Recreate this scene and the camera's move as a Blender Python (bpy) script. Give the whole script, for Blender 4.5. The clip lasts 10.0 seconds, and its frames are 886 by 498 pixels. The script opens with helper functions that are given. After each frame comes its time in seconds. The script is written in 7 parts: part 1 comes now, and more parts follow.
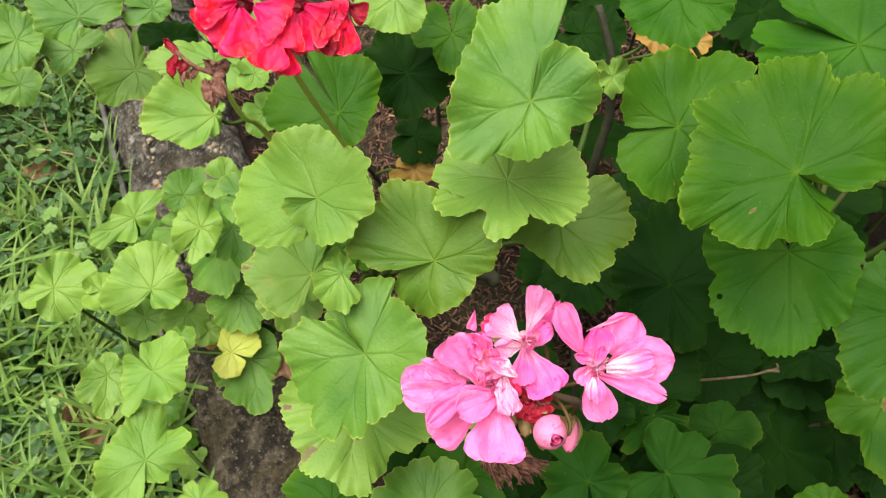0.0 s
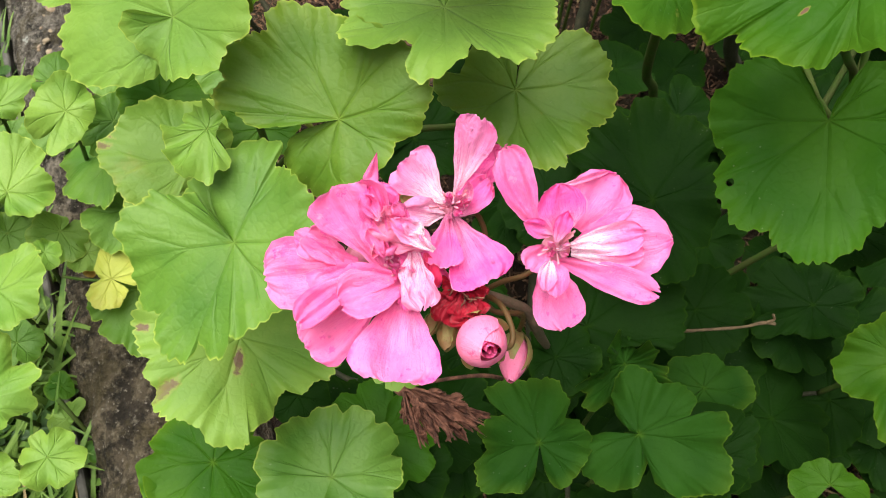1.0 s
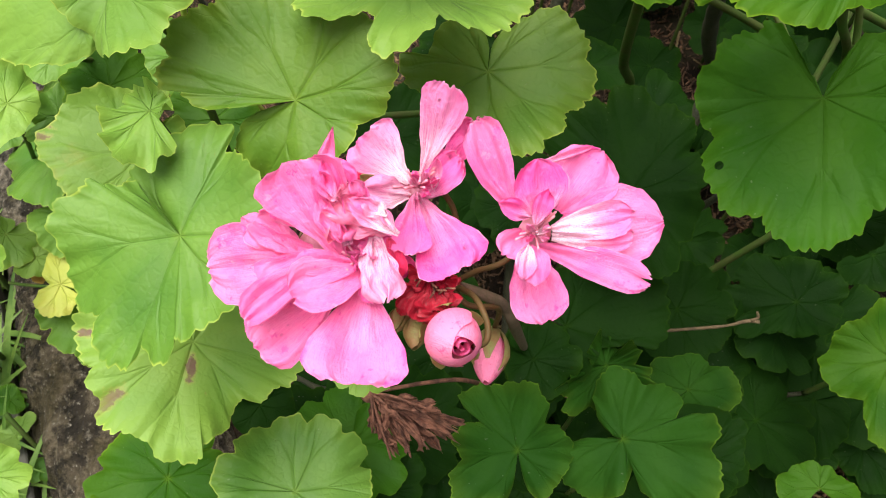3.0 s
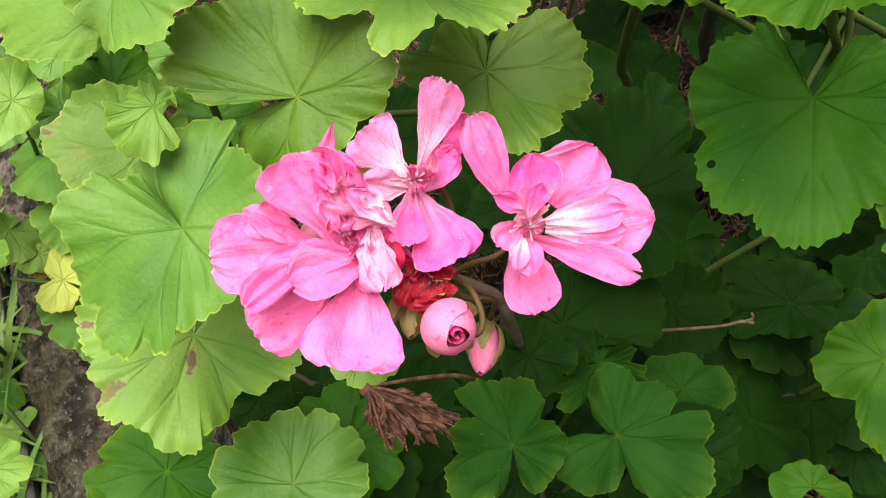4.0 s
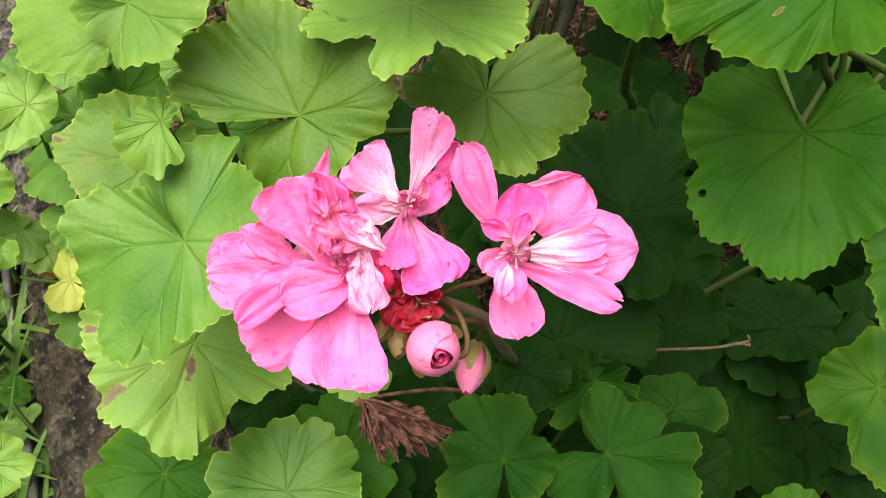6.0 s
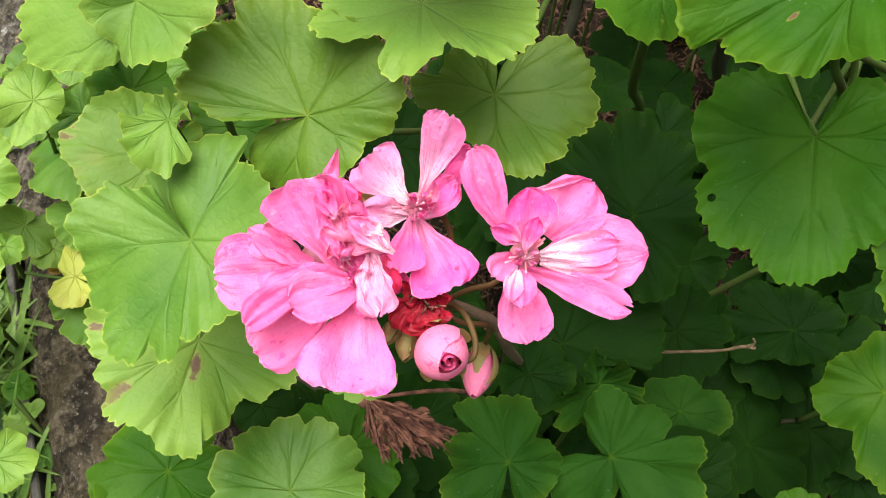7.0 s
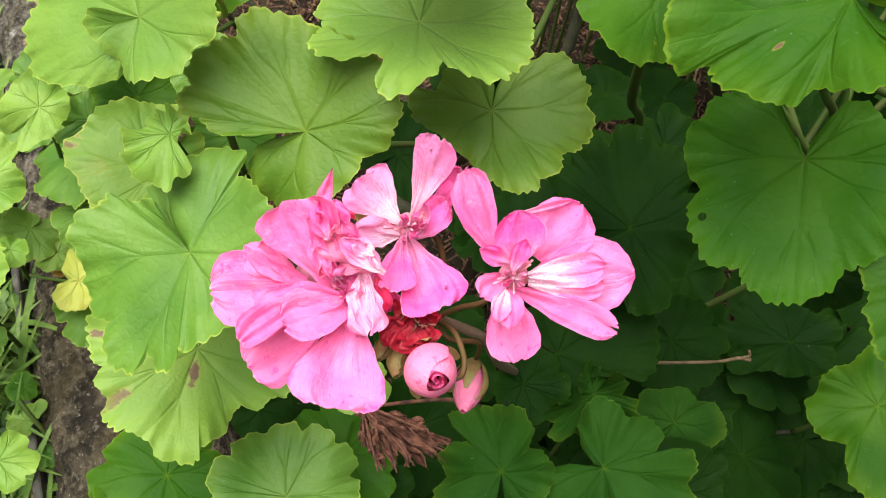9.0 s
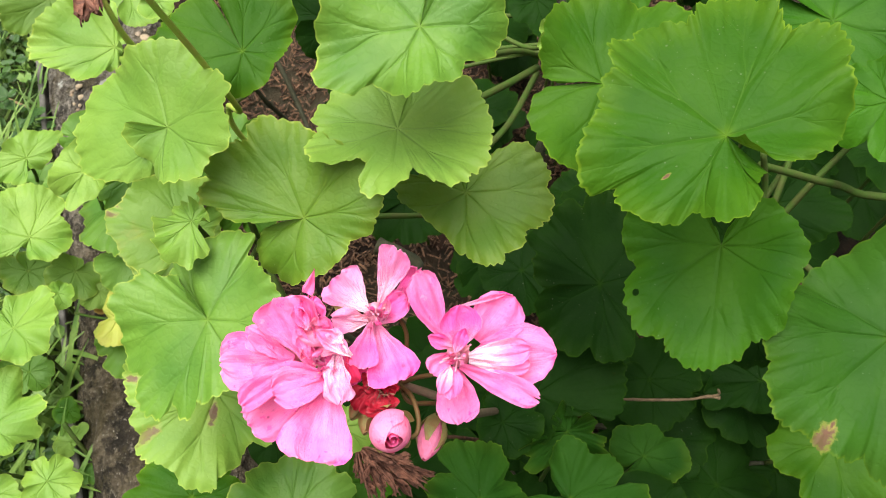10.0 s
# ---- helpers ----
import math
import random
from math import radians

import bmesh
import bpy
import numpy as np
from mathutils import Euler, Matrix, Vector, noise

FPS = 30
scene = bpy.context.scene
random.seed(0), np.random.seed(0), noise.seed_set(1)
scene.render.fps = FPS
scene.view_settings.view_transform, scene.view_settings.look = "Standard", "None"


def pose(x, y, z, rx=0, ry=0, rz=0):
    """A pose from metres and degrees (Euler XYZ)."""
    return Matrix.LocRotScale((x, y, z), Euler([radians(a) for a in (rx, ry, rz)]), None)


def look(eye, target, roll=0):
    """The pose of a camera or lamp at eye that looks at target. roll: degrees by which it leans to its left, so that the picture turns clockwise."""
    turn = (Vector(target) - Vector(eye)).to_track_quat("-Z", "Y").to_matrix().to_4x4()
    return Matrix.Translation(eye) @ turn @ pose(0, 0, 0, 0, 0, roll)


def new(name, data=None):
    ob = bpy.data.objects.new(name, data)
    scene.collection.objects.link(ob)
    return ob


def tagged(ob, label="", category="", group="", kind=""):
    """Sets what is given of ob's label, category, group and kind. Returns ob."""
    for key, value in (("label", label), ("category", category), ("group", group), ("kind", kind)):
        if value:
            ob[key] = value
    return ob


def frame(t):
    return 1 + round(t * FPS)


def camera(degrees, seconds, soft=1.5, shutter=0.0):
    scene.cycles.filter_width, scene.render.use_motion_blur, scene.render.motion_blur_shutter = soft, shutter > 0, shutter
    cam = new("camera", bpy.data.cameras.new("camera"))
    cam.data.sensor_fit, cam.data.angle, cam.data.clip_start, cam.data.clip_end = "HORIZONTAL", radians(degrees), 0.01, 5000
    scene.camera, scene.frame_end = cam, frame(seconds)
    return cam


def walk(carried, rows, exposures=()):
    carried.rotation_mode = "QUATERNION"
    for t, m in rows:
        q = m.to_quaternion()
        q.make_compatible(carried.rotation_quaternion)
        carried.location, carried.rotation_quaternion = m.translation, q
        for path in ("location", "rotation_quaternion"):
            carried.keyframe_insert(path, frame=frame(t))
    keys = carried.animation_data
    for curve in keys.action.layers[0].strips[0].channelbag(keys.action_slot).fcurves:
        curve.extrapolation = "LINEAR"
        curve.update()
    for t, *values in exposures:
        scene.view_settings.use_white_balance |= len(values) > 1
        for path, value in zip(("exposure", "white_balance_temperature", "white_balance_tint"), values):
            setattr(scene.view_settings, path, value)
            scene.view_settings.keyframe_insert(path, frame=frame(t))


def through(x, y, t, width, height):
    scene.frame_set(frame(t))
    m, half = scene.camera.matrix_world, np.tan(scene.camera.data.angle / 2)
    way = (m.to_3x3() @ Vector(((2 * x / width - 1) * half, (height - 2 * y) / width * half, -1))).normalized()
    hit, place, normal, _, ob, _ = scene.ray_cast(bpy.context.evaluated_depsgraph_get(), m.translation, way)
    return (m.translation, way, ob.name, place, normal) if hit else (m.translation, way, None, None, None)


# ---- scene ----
EXPOSURES = ((0.0, 1.06), (1.5, 1.08), (2.5, 1.13), (8.5, 1.13), (10.0, 1.24))
cam = camera(59.6, 10.0, soft=1.0, shutter=0.08)
PATH = [
    (0, (0.02832, 0.02302, 0.62867), (0.0234, 0.5282, -0.2344), -0.62),
    (0.2, (0.03574, 0.02984, 0.59403), (0.0562, 0.5288, -0.2723), 2.34),
    (0.5, (0.04098, 0.03506, 0.56665), (0.0641, 0.5299, -0.3020), 4.23),
    (1, (0.04787, 0.03518, 0.52537), (0.0869, 0.5287, -0.3435), 6.31),
    (1.5, (0.04858, 0.04339, 0.50922), (0.0954, 0.5400, -0.3575), 6.71),
    (2, (0.05077, 0.04229, 0.50406), (0.1117, 0.5420, -0.3600), 7.94),
    (2.5, (0.05039, 0.04230, 0.50445), (0.1194, 0.5447, -0.3574), 8.48),
    (4, (0.05120, 0.03618, 0.50802), (0.1231, 0.5443, -0.3503), 9.20),
    (4.5, (0.05055, 0.03717, 0.50939), (0.1185, 0.5540, -0.3440), 9.26),
    (5, (0.04943, 0.03903, 0.51383), (0.1141, 0.5552, -0.3402), 9.11),
    (5.5, (0.05605, 0.03704, 0.51539), (0.1166, 0.5525, -0.3394), 9.23),
    (7, (0.05404, 0.03869, 0.51513), (0.1089, 0.5492, -0.3430), 9.91),
    (7.5, (0.05362, 0.04274, 0.50702), (0.1169, 0.5545, -0.3498), 10.72),
    (8, (0.05146, 0.04167, 0.50292), (0.1126, 0.5465, -0.3581), 10.63),
    (8.5, (0.05225, 0.04001, 0.50269), (0.1141, 0.5450, -0.3582), 11.11),
    (9, (0.05678, 0.04075, 0.52114), (0.1048, 0.5508, -0.3376), 9.97),
    (9.5, (0.06721, 0.04235, 0.54819), (0.0917, 0.5591, -0.3076), 7.00),
    (10, (0.07377, 0.03777, 0.57275), (0.0784, 0.5543, -0.2835), 6.00),
]
cam.data.dof.use_dof = True
cam.data.dof.focus_distance, cam.data.dof.aperture_fstop = 0.20, 65.0
walk(cam, [(t, look(eye, target, roll)) for t, eye, target, roll in PATH], EXPOSURES)

# exposure and light
world = bpy.data.worlds.new("overcast_sky")
scene.world = world
world.use_nodes = True
wn = world.node_tree.nodes
sky = wn.new("ShaderNodeTexSky")
sky.sky_type, sky.sun_disc = "NISHITA", False
sky.sun_elevation, sky.sun_rotation = radians(75), radians(-90)
sky.air_density, sky.dust_density, sky.ozone_density = 1.0, 4.0, 1.0
wn["Background"].inputs["Strength"].default_value = 0.072
haze = wn.new("ShaderNodeHueSaturation")
haze.inputs["Saturation"].default_value = 0.24
world.node_tree.links.new(sky.outputs["Color"], haze.inputs["Color"])
world.node_tree.links.new(haze.outputs["Color"], wn["Background"].inputs["Color"])
sun = new("sun", bpy.data.lights.new("sun", "SUN"))
sun.data.energy, sun.data.angle, sun.data.color = 4.0, radians(60), (1.0, 0.96, 0.9)
sun.matrix_world = look((-0.65, 0.15, 3.0), (0.0, 0.2, 0.2))


# ---- materials ----
class Nodes:
    """Short hand for building a node material."""

    def __init__(self, name):
        self.mat = bpy.data.materials.new(name)
        self.mat.use_nodes = True
        self.tree = self.mat.node_tree
        self.bsdf = self.tree.nodes["Principled BSDF"]
        self.out = self.tree.nodes["Material Output"]

    def add(self, kind, **values):
        node = self.tree.nodes.new("ShaderNode" + kind)
        for key, value in values.items():
            self.put(value, node.inputs[key])
        return node

    def put(self, value, socket):
        if hasattr(value, "links"):
            self.tree.links.new(value, socket)
        else:
            socket.default_value = value

    def math(self, op, a, b=0.0, clamp=False):
        node = self.add("Math")
        node.operation, node.use_clamp = op, clamp
        self.put(a, node.inputs[0])
        self.put(b, node.inputs[1])
        return node.outputs[0]

    def mix(self, fac, a, b):
        node = self.add("Mix")
        node.data_type = "RGBA"
        self.put(fac, node.inputs[0])
        self.put(a, node.inputs[6])
        self.put(b, node.inputs[7])
        return node.outputs[2]

    def noise(self, vector, scale, detail=3.0, rough=0.5):
        node = self.add("TexNoise", Scale=scale, Detail=detail, Roughness=rough)
        self.put(vector, node.inputs["Vector"])
        return node.outputs["Fac"]

    def ramp(self, value, low, high):
        node = self.add("MapRange")
        node.clamp, node.interpolation_type = True, "SMOOTHSTEP"
        for n, v in enumerate((value, low, high, 0.0, 1.0)):
            self.put(v, node.inputs[n])
        return node.outputs[0]

    def coords(self):
        """Object coordinates, moved by a random amount for each object."""
        tex, info = self.add("TexCoord"), self.add("ObjectInfo")
        shift = self.add("VectorMath")
        shift.operation = "MULTIPLY_ADD"
        self.put(tex.outputs["Object"], shift.inputs[0])
        shift.inputs[1].default_value = (1, 1, 1)
        seed = self.add("CombineXYZ")
        for n, k in enumerate((3.1, 7.7, 5.3)):
            self.put(self.math("MULTIPLY", info.outputs["Random"], k), seed.inputs[n])
        self.put(seed.outputs[0], shift.inputs[2])
        return shift.outputs[0], info.outputs["Random"]

    def bump(self, height, distance, strength=1.0):
        node = self.add("Bump", Strength=strength, Distance=distance, Height=height)
        self.put(node.outputs[0], self.bsdf.inputs["Normal"])
        return node.outputs[0]

    def finish(self, color, rough, translucent=0.0, through=None, normal=None, specular=0.5):
        self.put(color, self.bsdf.inputs["Base Color"])
        self.put(rough, self.bsdf.inputs["Roughness"])
        self.bsdf.inputs["Specular IOR Level"].default_value = specular
        if translucent:
            t = self.add("BsdfTranslucent")
            self.put(through or color, t.inputs["Color"])
            if normal:
                self.put(normal, t.inputs["Normal"])
            m = self.add("MixShader")
            m.inputs[0].default_value = translucent
            self.put(self.bsdf.outputs[0], m.inputs[1])
            self.put(t.outputs[0], m.inputs[2])
            self.put(m.outputs[0], self.out.inputs["Surface"])
        return self.mat


def leaf_material(name, young, old, edge, vein, blotch=0.0, scars=(), hole=None):
    """A softly hairy pelargonium leaf: a few forking veins, quilted between, with a paler toothed edge."""
    pale = young[1] > 0.2
    n = Nodes(name)
    at, rnd = n.coords()
    vp = n.add("Attribute")
    vp.attribute_name = "leaf_place"
    sep = n.add("SeparateXYZ")
    n.put(vp.outputs["Vector"], sep.inputs[0])
    phase, far, fork = sep.outputs[0], sep.outputs[1], sep.outputs[2]
    big, mid, fine = n.noise(at, 26.0, 3.0), n.noise(at, 75.0, 3.0), n.noise(at, 420.0, 3.0, 0.6)
    wob = n.math("MULTIPLY", n.math("SUBTRACT", mid, 0.5), 0.22)
    place = n.math("ADD", phase, n.math("MULTIPLY", wob, n.ramp(far, 0.1, 0.5)))
    # distances across the leaf to the main vein, its fork and the small forks near the rim
    main_off = n.math("MULTIPLY", n.math("ABSOLUTE", place), n.math("ADD", far, 0.04))
    past = n.math("MAXIMUM", n.math("DIVIDE", n.math("SUBTRACT", far, fork), n.math("SUBTRACT", 1.0, fork)), 0.0)
    split = n.math("MULTIPLY", n.math("POWER", past, 0.8), 0.55)
    fork_off = n.math("MULTIPLY", n.math("ABSOLUTE", n.math("SUBTRACT", place, split)), far)
    late = n.math("MAXIMUM", n.math("DIVIDE", n.math("SUBTRACT", far, 0.66), 0.34), 0.0)
    small_off = n.math("MULTIPLY", n.math("ABSOLUTE", n.math("SUBTRACT", n.math("ABSOLUTE", n.math("SUBTRACT", place, split)), n.math("MULTIPLY", late, 0.26))), far)
    thin = n.ramp(far, 1.05, 0.15)
    main = n.math("MULTIPLY", n.ramp(main_off, 0.019, 0.004), thin)
    forked = n.math("MULTIPLY", n.ramp(fork_off, 0.016, 0.003), n.math("MULTIPLY", n.ramp(past, 0.0, 0.06), thin))
    small = n.math("MULTIPLY", n.ramp(small_off, 0.015, 0.003), n.math("MULTIPLY", n.ramp(late, 0.0, 0.1), 0.35))
    veins = n.math("MAXIMUM", main, n.math("MAXIMUM", n.math("MULTIPLY", forked, 0.8), small))
    dale = n.math("MAXIMUM", n.math("MULTIPLY", n.ramp(main_off, 0.085, 0.0), n.ramp(far, 1.1, 0.2)),
                  n.math("MULTIPLY", n.ramp(fork_off, 0.06, 0.0), n.math("MULTIPLY", n.ramp(past, 0.0, 0.2), n.ramp(far, 1.1, 0.5))))
    col = n.mix(n.ramp(big, 0.34, 0.64), young, old)
    col = n.mix(n.math("MULTIPLY", rnd, 0.5), col, old)
    col = n.mix(n.math("MULTIPLY", n.ramp(mid, 0.45, 0.75), 0.25), col, young)
    col = n.mix(n.math("MULTIPLY", n.ramp(fine, 0.4, 0.8), 0.18), col, old)
    zone = n.math("MULTIPLY", n.ramp(far, 0.30, 0.55), n.ramp(far, 0.85, 0.62))
    col = n.mix(n.math("MULTIPLY", zone, n.math("MULTIPLY", big, 0.45)), col, old)
    col = n.mix(n.math("MULTIPLY", dale, 0.14), col, old)
    col = n.mix(n.math("MULTIPLY", veins, 0.13 if pale else 0.26), col, n.mix(0.4, old, (0.02, 0.05, 0.004, 1)) if pale else vein)
    heart = n.ramp(far, 0.10, 0.0)
    col = n.mix(n.math("MULTIPLY", heart, 0.4), col, n.mix(0.5, vein, edge))
    if blotch:
        spot = n.math("MULTIPLY", n.ramp(n.noise(at, 30.0, 5.0, 0.65), 0.57, 0.70), blotch)
        col = n.mix(n.math("MULTIPLY", spot, n.ramp(far, 0.35, 0.8)), col, (0.36, 0.20, 0.05, 1))
    # whitish highlights painted into the leaf colour as random patches
    painted_sheen = n.math("MULTIPLY", n.ramp(n.noise(at, 19.0, 3.0), 0.46, 0.68), 0.14 if pale else 0.05 if young[1] > 0.13 else 0.03 if young[1] > 0.1 else 0.0)
    col = n.mix(painted_sheen, col, (0.27, 0.40, 0.10, 1))
    plain = n.add("TexCoord").outputs["Object"]
    for x, y, size in scars:
        away, squeeze = n.add("VectorMath"), n.add("Mapping")
        squeeze.vector_type = "TEXTURE"
        squeeze.inputs["Location"].default_value = (x, y, 0)
        squeeze.inputs["Rotation"].default_value = (0, 0, math.atan2(y, x))
        squeeze.inputs["Scale"].default_value = (1.5, 0.62, 1.0)
        away.operation = "LENGTH"
        n.put(plain, squeeze.inputs["Vector"])
        n.put(squeeze.outputs[0], away.inputs[0])
        ragged = n.math("ADD", away.outputs["Value"], n.math("MULTIPLY", n.math("SUBTRACT", n.noise(at, 330.0, 4.0, 0.7), 0.5), size * 2.6))
        col = n.mix(n.math("MULTIPLY", n.ramp(ragged, size * 1.5, size * 1.0), 0.5), col, (0.30, 0.28, 0.06, 1))
        col = n.mix(n.ramp(ragged, size * 1.1, size * 0.7), col, (0.13, 0.065, 0.045, 1))
    col = n.mix(n.math("MULTIPLY", n.ramp(far, 0.7, 1.05), n.math("MULTIPLY", n.ramp(big, 0.4, 0.65), 0.55)), col, n.mix(0.35, young, edge))
    rim = n.ramp(n.math("ADD", far, n.math("MULTIPLY", n.math("SUBTRACT", mid, 0.5), 0.05)), 0.975, 0.998)
    rim = n.math("MULTIPLY", rim, n.math("ADD", 0.35, n.math("MULTIPLY", n.ramp(n.noise(at, 95.0, 2.0), 0.38, 0.62), 0.65)))
    col = n.mix(n.math("MULTIPLY", rim, 0.8 if pale else 0.55), col, n.mix(0.5, edge, (0.46, 0.52, 0.10, 1)) if pale else edge)
    speck = n.math("MULTIPLY", n.ramp(n.noise(at, 1000.0, 0.0), 0.80, 0.85), n.math("MULTIPLY", n.ramp(big, 0.5, 0.6), 0.14))
    col = n.mix(speck, col, (0.5, 0.5, 0.36, 1))
    net = n.add("TexVoronoi", Scale=330.0)
    net.feature = "DISTANCE_TO_EDGE"
    n.put(at, net.inputs["Vector"])
    cell = n.ramp(net.outputs["Distance"], 0.0, 0.25)
    col = n.mix(n.math("MULTIPLY", n.math("SUBTRACT", 1.0, cell), 0.10), col, old)
    high = n.math("SUBTRACT", n.math("MULTIPLY", mid, 0.42), n.math("ADD", n.math("MULTIPLY", veins, 0.12), n.math("MULTIPLY", dale, 0.26)))
    nor = n.bump(n.math("ADD", high, n.math("ADD", n.math("MULTIPLY", cell, 0.06), n.math("MULTIPLY", fine, 0.12))), 0.0011, 0.85)
    rough = n.math("ADD", n.math("ADD", 0.38, n.math("MULTIPLY", big, 0.14)), n.math("MULTIPLY", fine, 0.14))
    n.bsdf.inputs["Sheen Weight"].default_value = 0.3 * max(0.0, young[1] - 0.17)
    n.bsdf.inputs["Sheen Roughness"].default_value = 0.45
    n.bsdf.inputs["Sheen Tint"].default_value = (0.85, 0.95, 0.9, 1)
    made = n.finish(col, rough, 0.30, n.mix(0.4, col, edge), nor, 0.03 if young[1] < 0.1 else 0.09 if young[1] < 0.135 else 0.14 if young[1] < 0.2 else 0.28)
    if hole:
        away = n.add("VectorMath")
        away.operation = "DISTANCE"
        n.put(plain, away.inputs[0])
        away.inputs[1].default_value = (hole[0], hole[1], 0)
        flat = n.math("ADD", away.outputs["Value"], n.math("MULTIPLY", n.math("SUBTRACT", mid, 0.5), hole[2] * 0.8))
        cut, clear = n.add("MixShader"), n.add("BsdfTransparent")
        n.put(n.math("LESS_THAN", flat, hole[2]), cut.inputs[0])
        n.put(n.out.inputs["Surface"].links[0].from_socket, cut.inputs[1])
        n.put(clear.outputs[0], cut.inputs[2])
        n.put(cut.outputs[0], n.out.inputs["Surface"])
    return made


def petal_material(name, body, base, streak, edge, veined=0.6, coat=0.09):
    """A petal with fine veins that fan from its pale foot to its edge, and small dark flecks."""
    n = Nodes(name)
    at, rnd = n.coords()
    vp = n.add("Attribute")
    vp.attribute_name = "petal_place"
    sep = n.add("SeparateXYZ")
    n.put(vp.outputs["Vector"], sep.inputs[0])
    u, v = sep.outputs[0], sep.outputs[1]
    strip = n.add("CombineXYZ")
    n.put(n.math("MULTIPLY", u, 11.0), strip.inputs[0])
    n.put(n.math("MULTIPLY", v, 1.1), strip.inputs[1])
    n.put(n.math("MULTIPLY", rnd, 40.0), strip.inputs[2])
    lines = n.noise(strip.outputs[0], 1.5, 4.0, 0.7)
    fine, big, mid = n.noise(at, 900.0, 2.0), n.noise(at, 110.0, 3.0), n.noise(at, 330.0, 3.0, 0.6)
    col = n.mix(n.ramp(big, 0.32, 0.72), body, edge)
    col = n.mix(n.math("MULTIPLY", n.ramp(v, 0.55, 0.0), n.math("MULTIPLY", n.ramp(lines, 0.25, 0.55), 0.95)), col, base)
    if veined > 0.9:
        col = n.mix(n.math("MULTIPLY", n.ramp(v, 0.85, 0.15), 0.75), col, base)
    patch = n.noise(at, 55.0, 4.0, 0.6)
    col = n.mix(n.math("MULTIPLY", n.ramp(patch, 0.50, 0.68), 0.40), col, n.mix(0.45, body, streak))
    hair = n.add("CombineXYZ")
    n.put(n.math("MULTIPLY", u, 30.0), hair.inputs[0])
    n.put(n.math("MULTIPLY", v, 1.6), hair.inputs[1])
    n.put(n.math("MULTIPLY", rnd, 70.0), hair.inputs[2])
    hairs = n.noise(hair.outputs[0], 1.2, 2.0, 0.5)
    col = n.mix(n.math("MULTIPLY", n.ramp(n.math("ABSOLUTE", n.math("SUBTRACT", hairs, 0.5)), 0.03, 0.0), n.math("MULTIPLY", n.ramp(v, 1.0, 0.35), 0.30)), col, streak)
    col = n.mix(n.math("MULTIPLY", n.ramp(hairs, 0.60, 0.75), n.math("MULTIPLY", n.ramp(v, 0.9, 0.1), 0.35)), col, n.mix(0.4, edge, base))
    thread = n.ramp(n.math("ABSOLUTE", n.math("SUBTRACT", lines, 0.5)), 0.034 if veined > 0.9 else 0.026, 0.0)
    col = n.mix(n.math("MULTIPLY", n.math("MULTIPLY", thread, n.ramp(v, 1.15, 0.25)), veined), col, streak)
    col = n.mix(n.math("MULTIPLY", n.ramp(mid, 0.62, 0.75), 0.25), col, edge)
    rim = n.math("MAXIMUM", n.ramp(v, 0.955, 1.0), n.ramp(n.math("ABSOLUTE", u), 0.93, 1.0))
    col = n.mix(n.math("MULTIPLY", rim, n.math("MULTIPLY", n.ramp(mid, 0.35, 0.6), 0.7)), col, streak)
    # rim highlights painted as a pale petal edge
    pale = n.math("MAXIMUM", n.ramp(v, 0.965, 0.995), n.ramp(n.math("ABSOLUTE", u), 0.95, 0.99))
    col = n.mix(n.math("MULTIPLY", pale, n.math("MULTIPLY", n.ramp(mid, 0.4, 0.6), 0.5 if body[0] > 0.5 else 0.06)), col, n.mix(0.5, edge, (0.97, 0.80, 0.88, 1)))
    # white glints painted into the petal colour as random spots
    painted_shine = n.math("MULTIPLY", n.ramp(n.noise(at, 260.0, 3.0, 0.7), 0.62, 0.76), 0.32 if body[0] > 0.5 else 0.04)
    col = n.mix(painted_shine, col, n.mix(0.55, edge, (0.98, 0.88, 0.93, 1)))
    fleck = n.math("MULTIPLY", n.ramp(n.noise(at, 150.0, 5.0, 0.75), 0.58, 0.66), n.ramp(v, 0.55, 0.95))
    col = n.mix(n.math("MULTIPLY", fleck, 0.7), col, streak)
    dust = n.ramp(n.noise(at, 520.0, 2.0, 0.6), 0.66, 0.72)
    col = n.mix(n.math("MULTIPLY", dust, 0.45), col, streak)
    bruise = n.math("MULTIPLY", n.ramp(n.noise(at, 75.0, 4.0, 0.7), 0.56, 0.66), n.math("MAXIMUM", n.ramp(v, 0.80, 0.98), n.ramp(n.math("ABSOLUTE", u), 0.85, 1.0)))
    col = n.mix(n.math("MULTIPLY", bruise, 0.75), col, n.mix(0.75, body, streak))
    nor = n.bump(n.math("ADD", n.math("MULTIPLY", lines, 0.30), n.math("ADD", n.math("MULTIPLY", fine, 0.25), n.math("MULTIPLY", mid, 0.6))), 0.0010, 0.85)
    n.bsdf.inputs["Coat Weight"].default_value = coat
    n.bsdf.inputs["Coat Roughness"].default_value = 0.16
    n.put(nor, n.bsdf.inputs["Coat Normal"])
    return n.finish(col, n.math("ADD", 0.28, n.math("MULTIPLY", mid, 0.3)), 0.34, col, nor, 0.28)


def plain_material(name, a, b, scale, rough=0.6, bump=0.0003, translucent=0.0, specular=0.4):
    """Two colours mixed at two scales, with fine relief."""
    n = Nodes(name)
    at, rnd = n.coords()
    big, fine = n.noise(at, scale, 4.0, 0.6), n.noise(at, scale * 7, 3.0, 0.6)
    col = n.mix(n.ramp(big, 0.3, 0.7), a, b)
    col = n.mix(n.math("MULTIPLY", n.ramp(fine, 0.4, 0.8), 0.5), col, b)
    nor = n.bump(n.math("ADD", big, fine), bump, 0.8)
    return n.finish(col, rough, translucent, col, nor, specular)


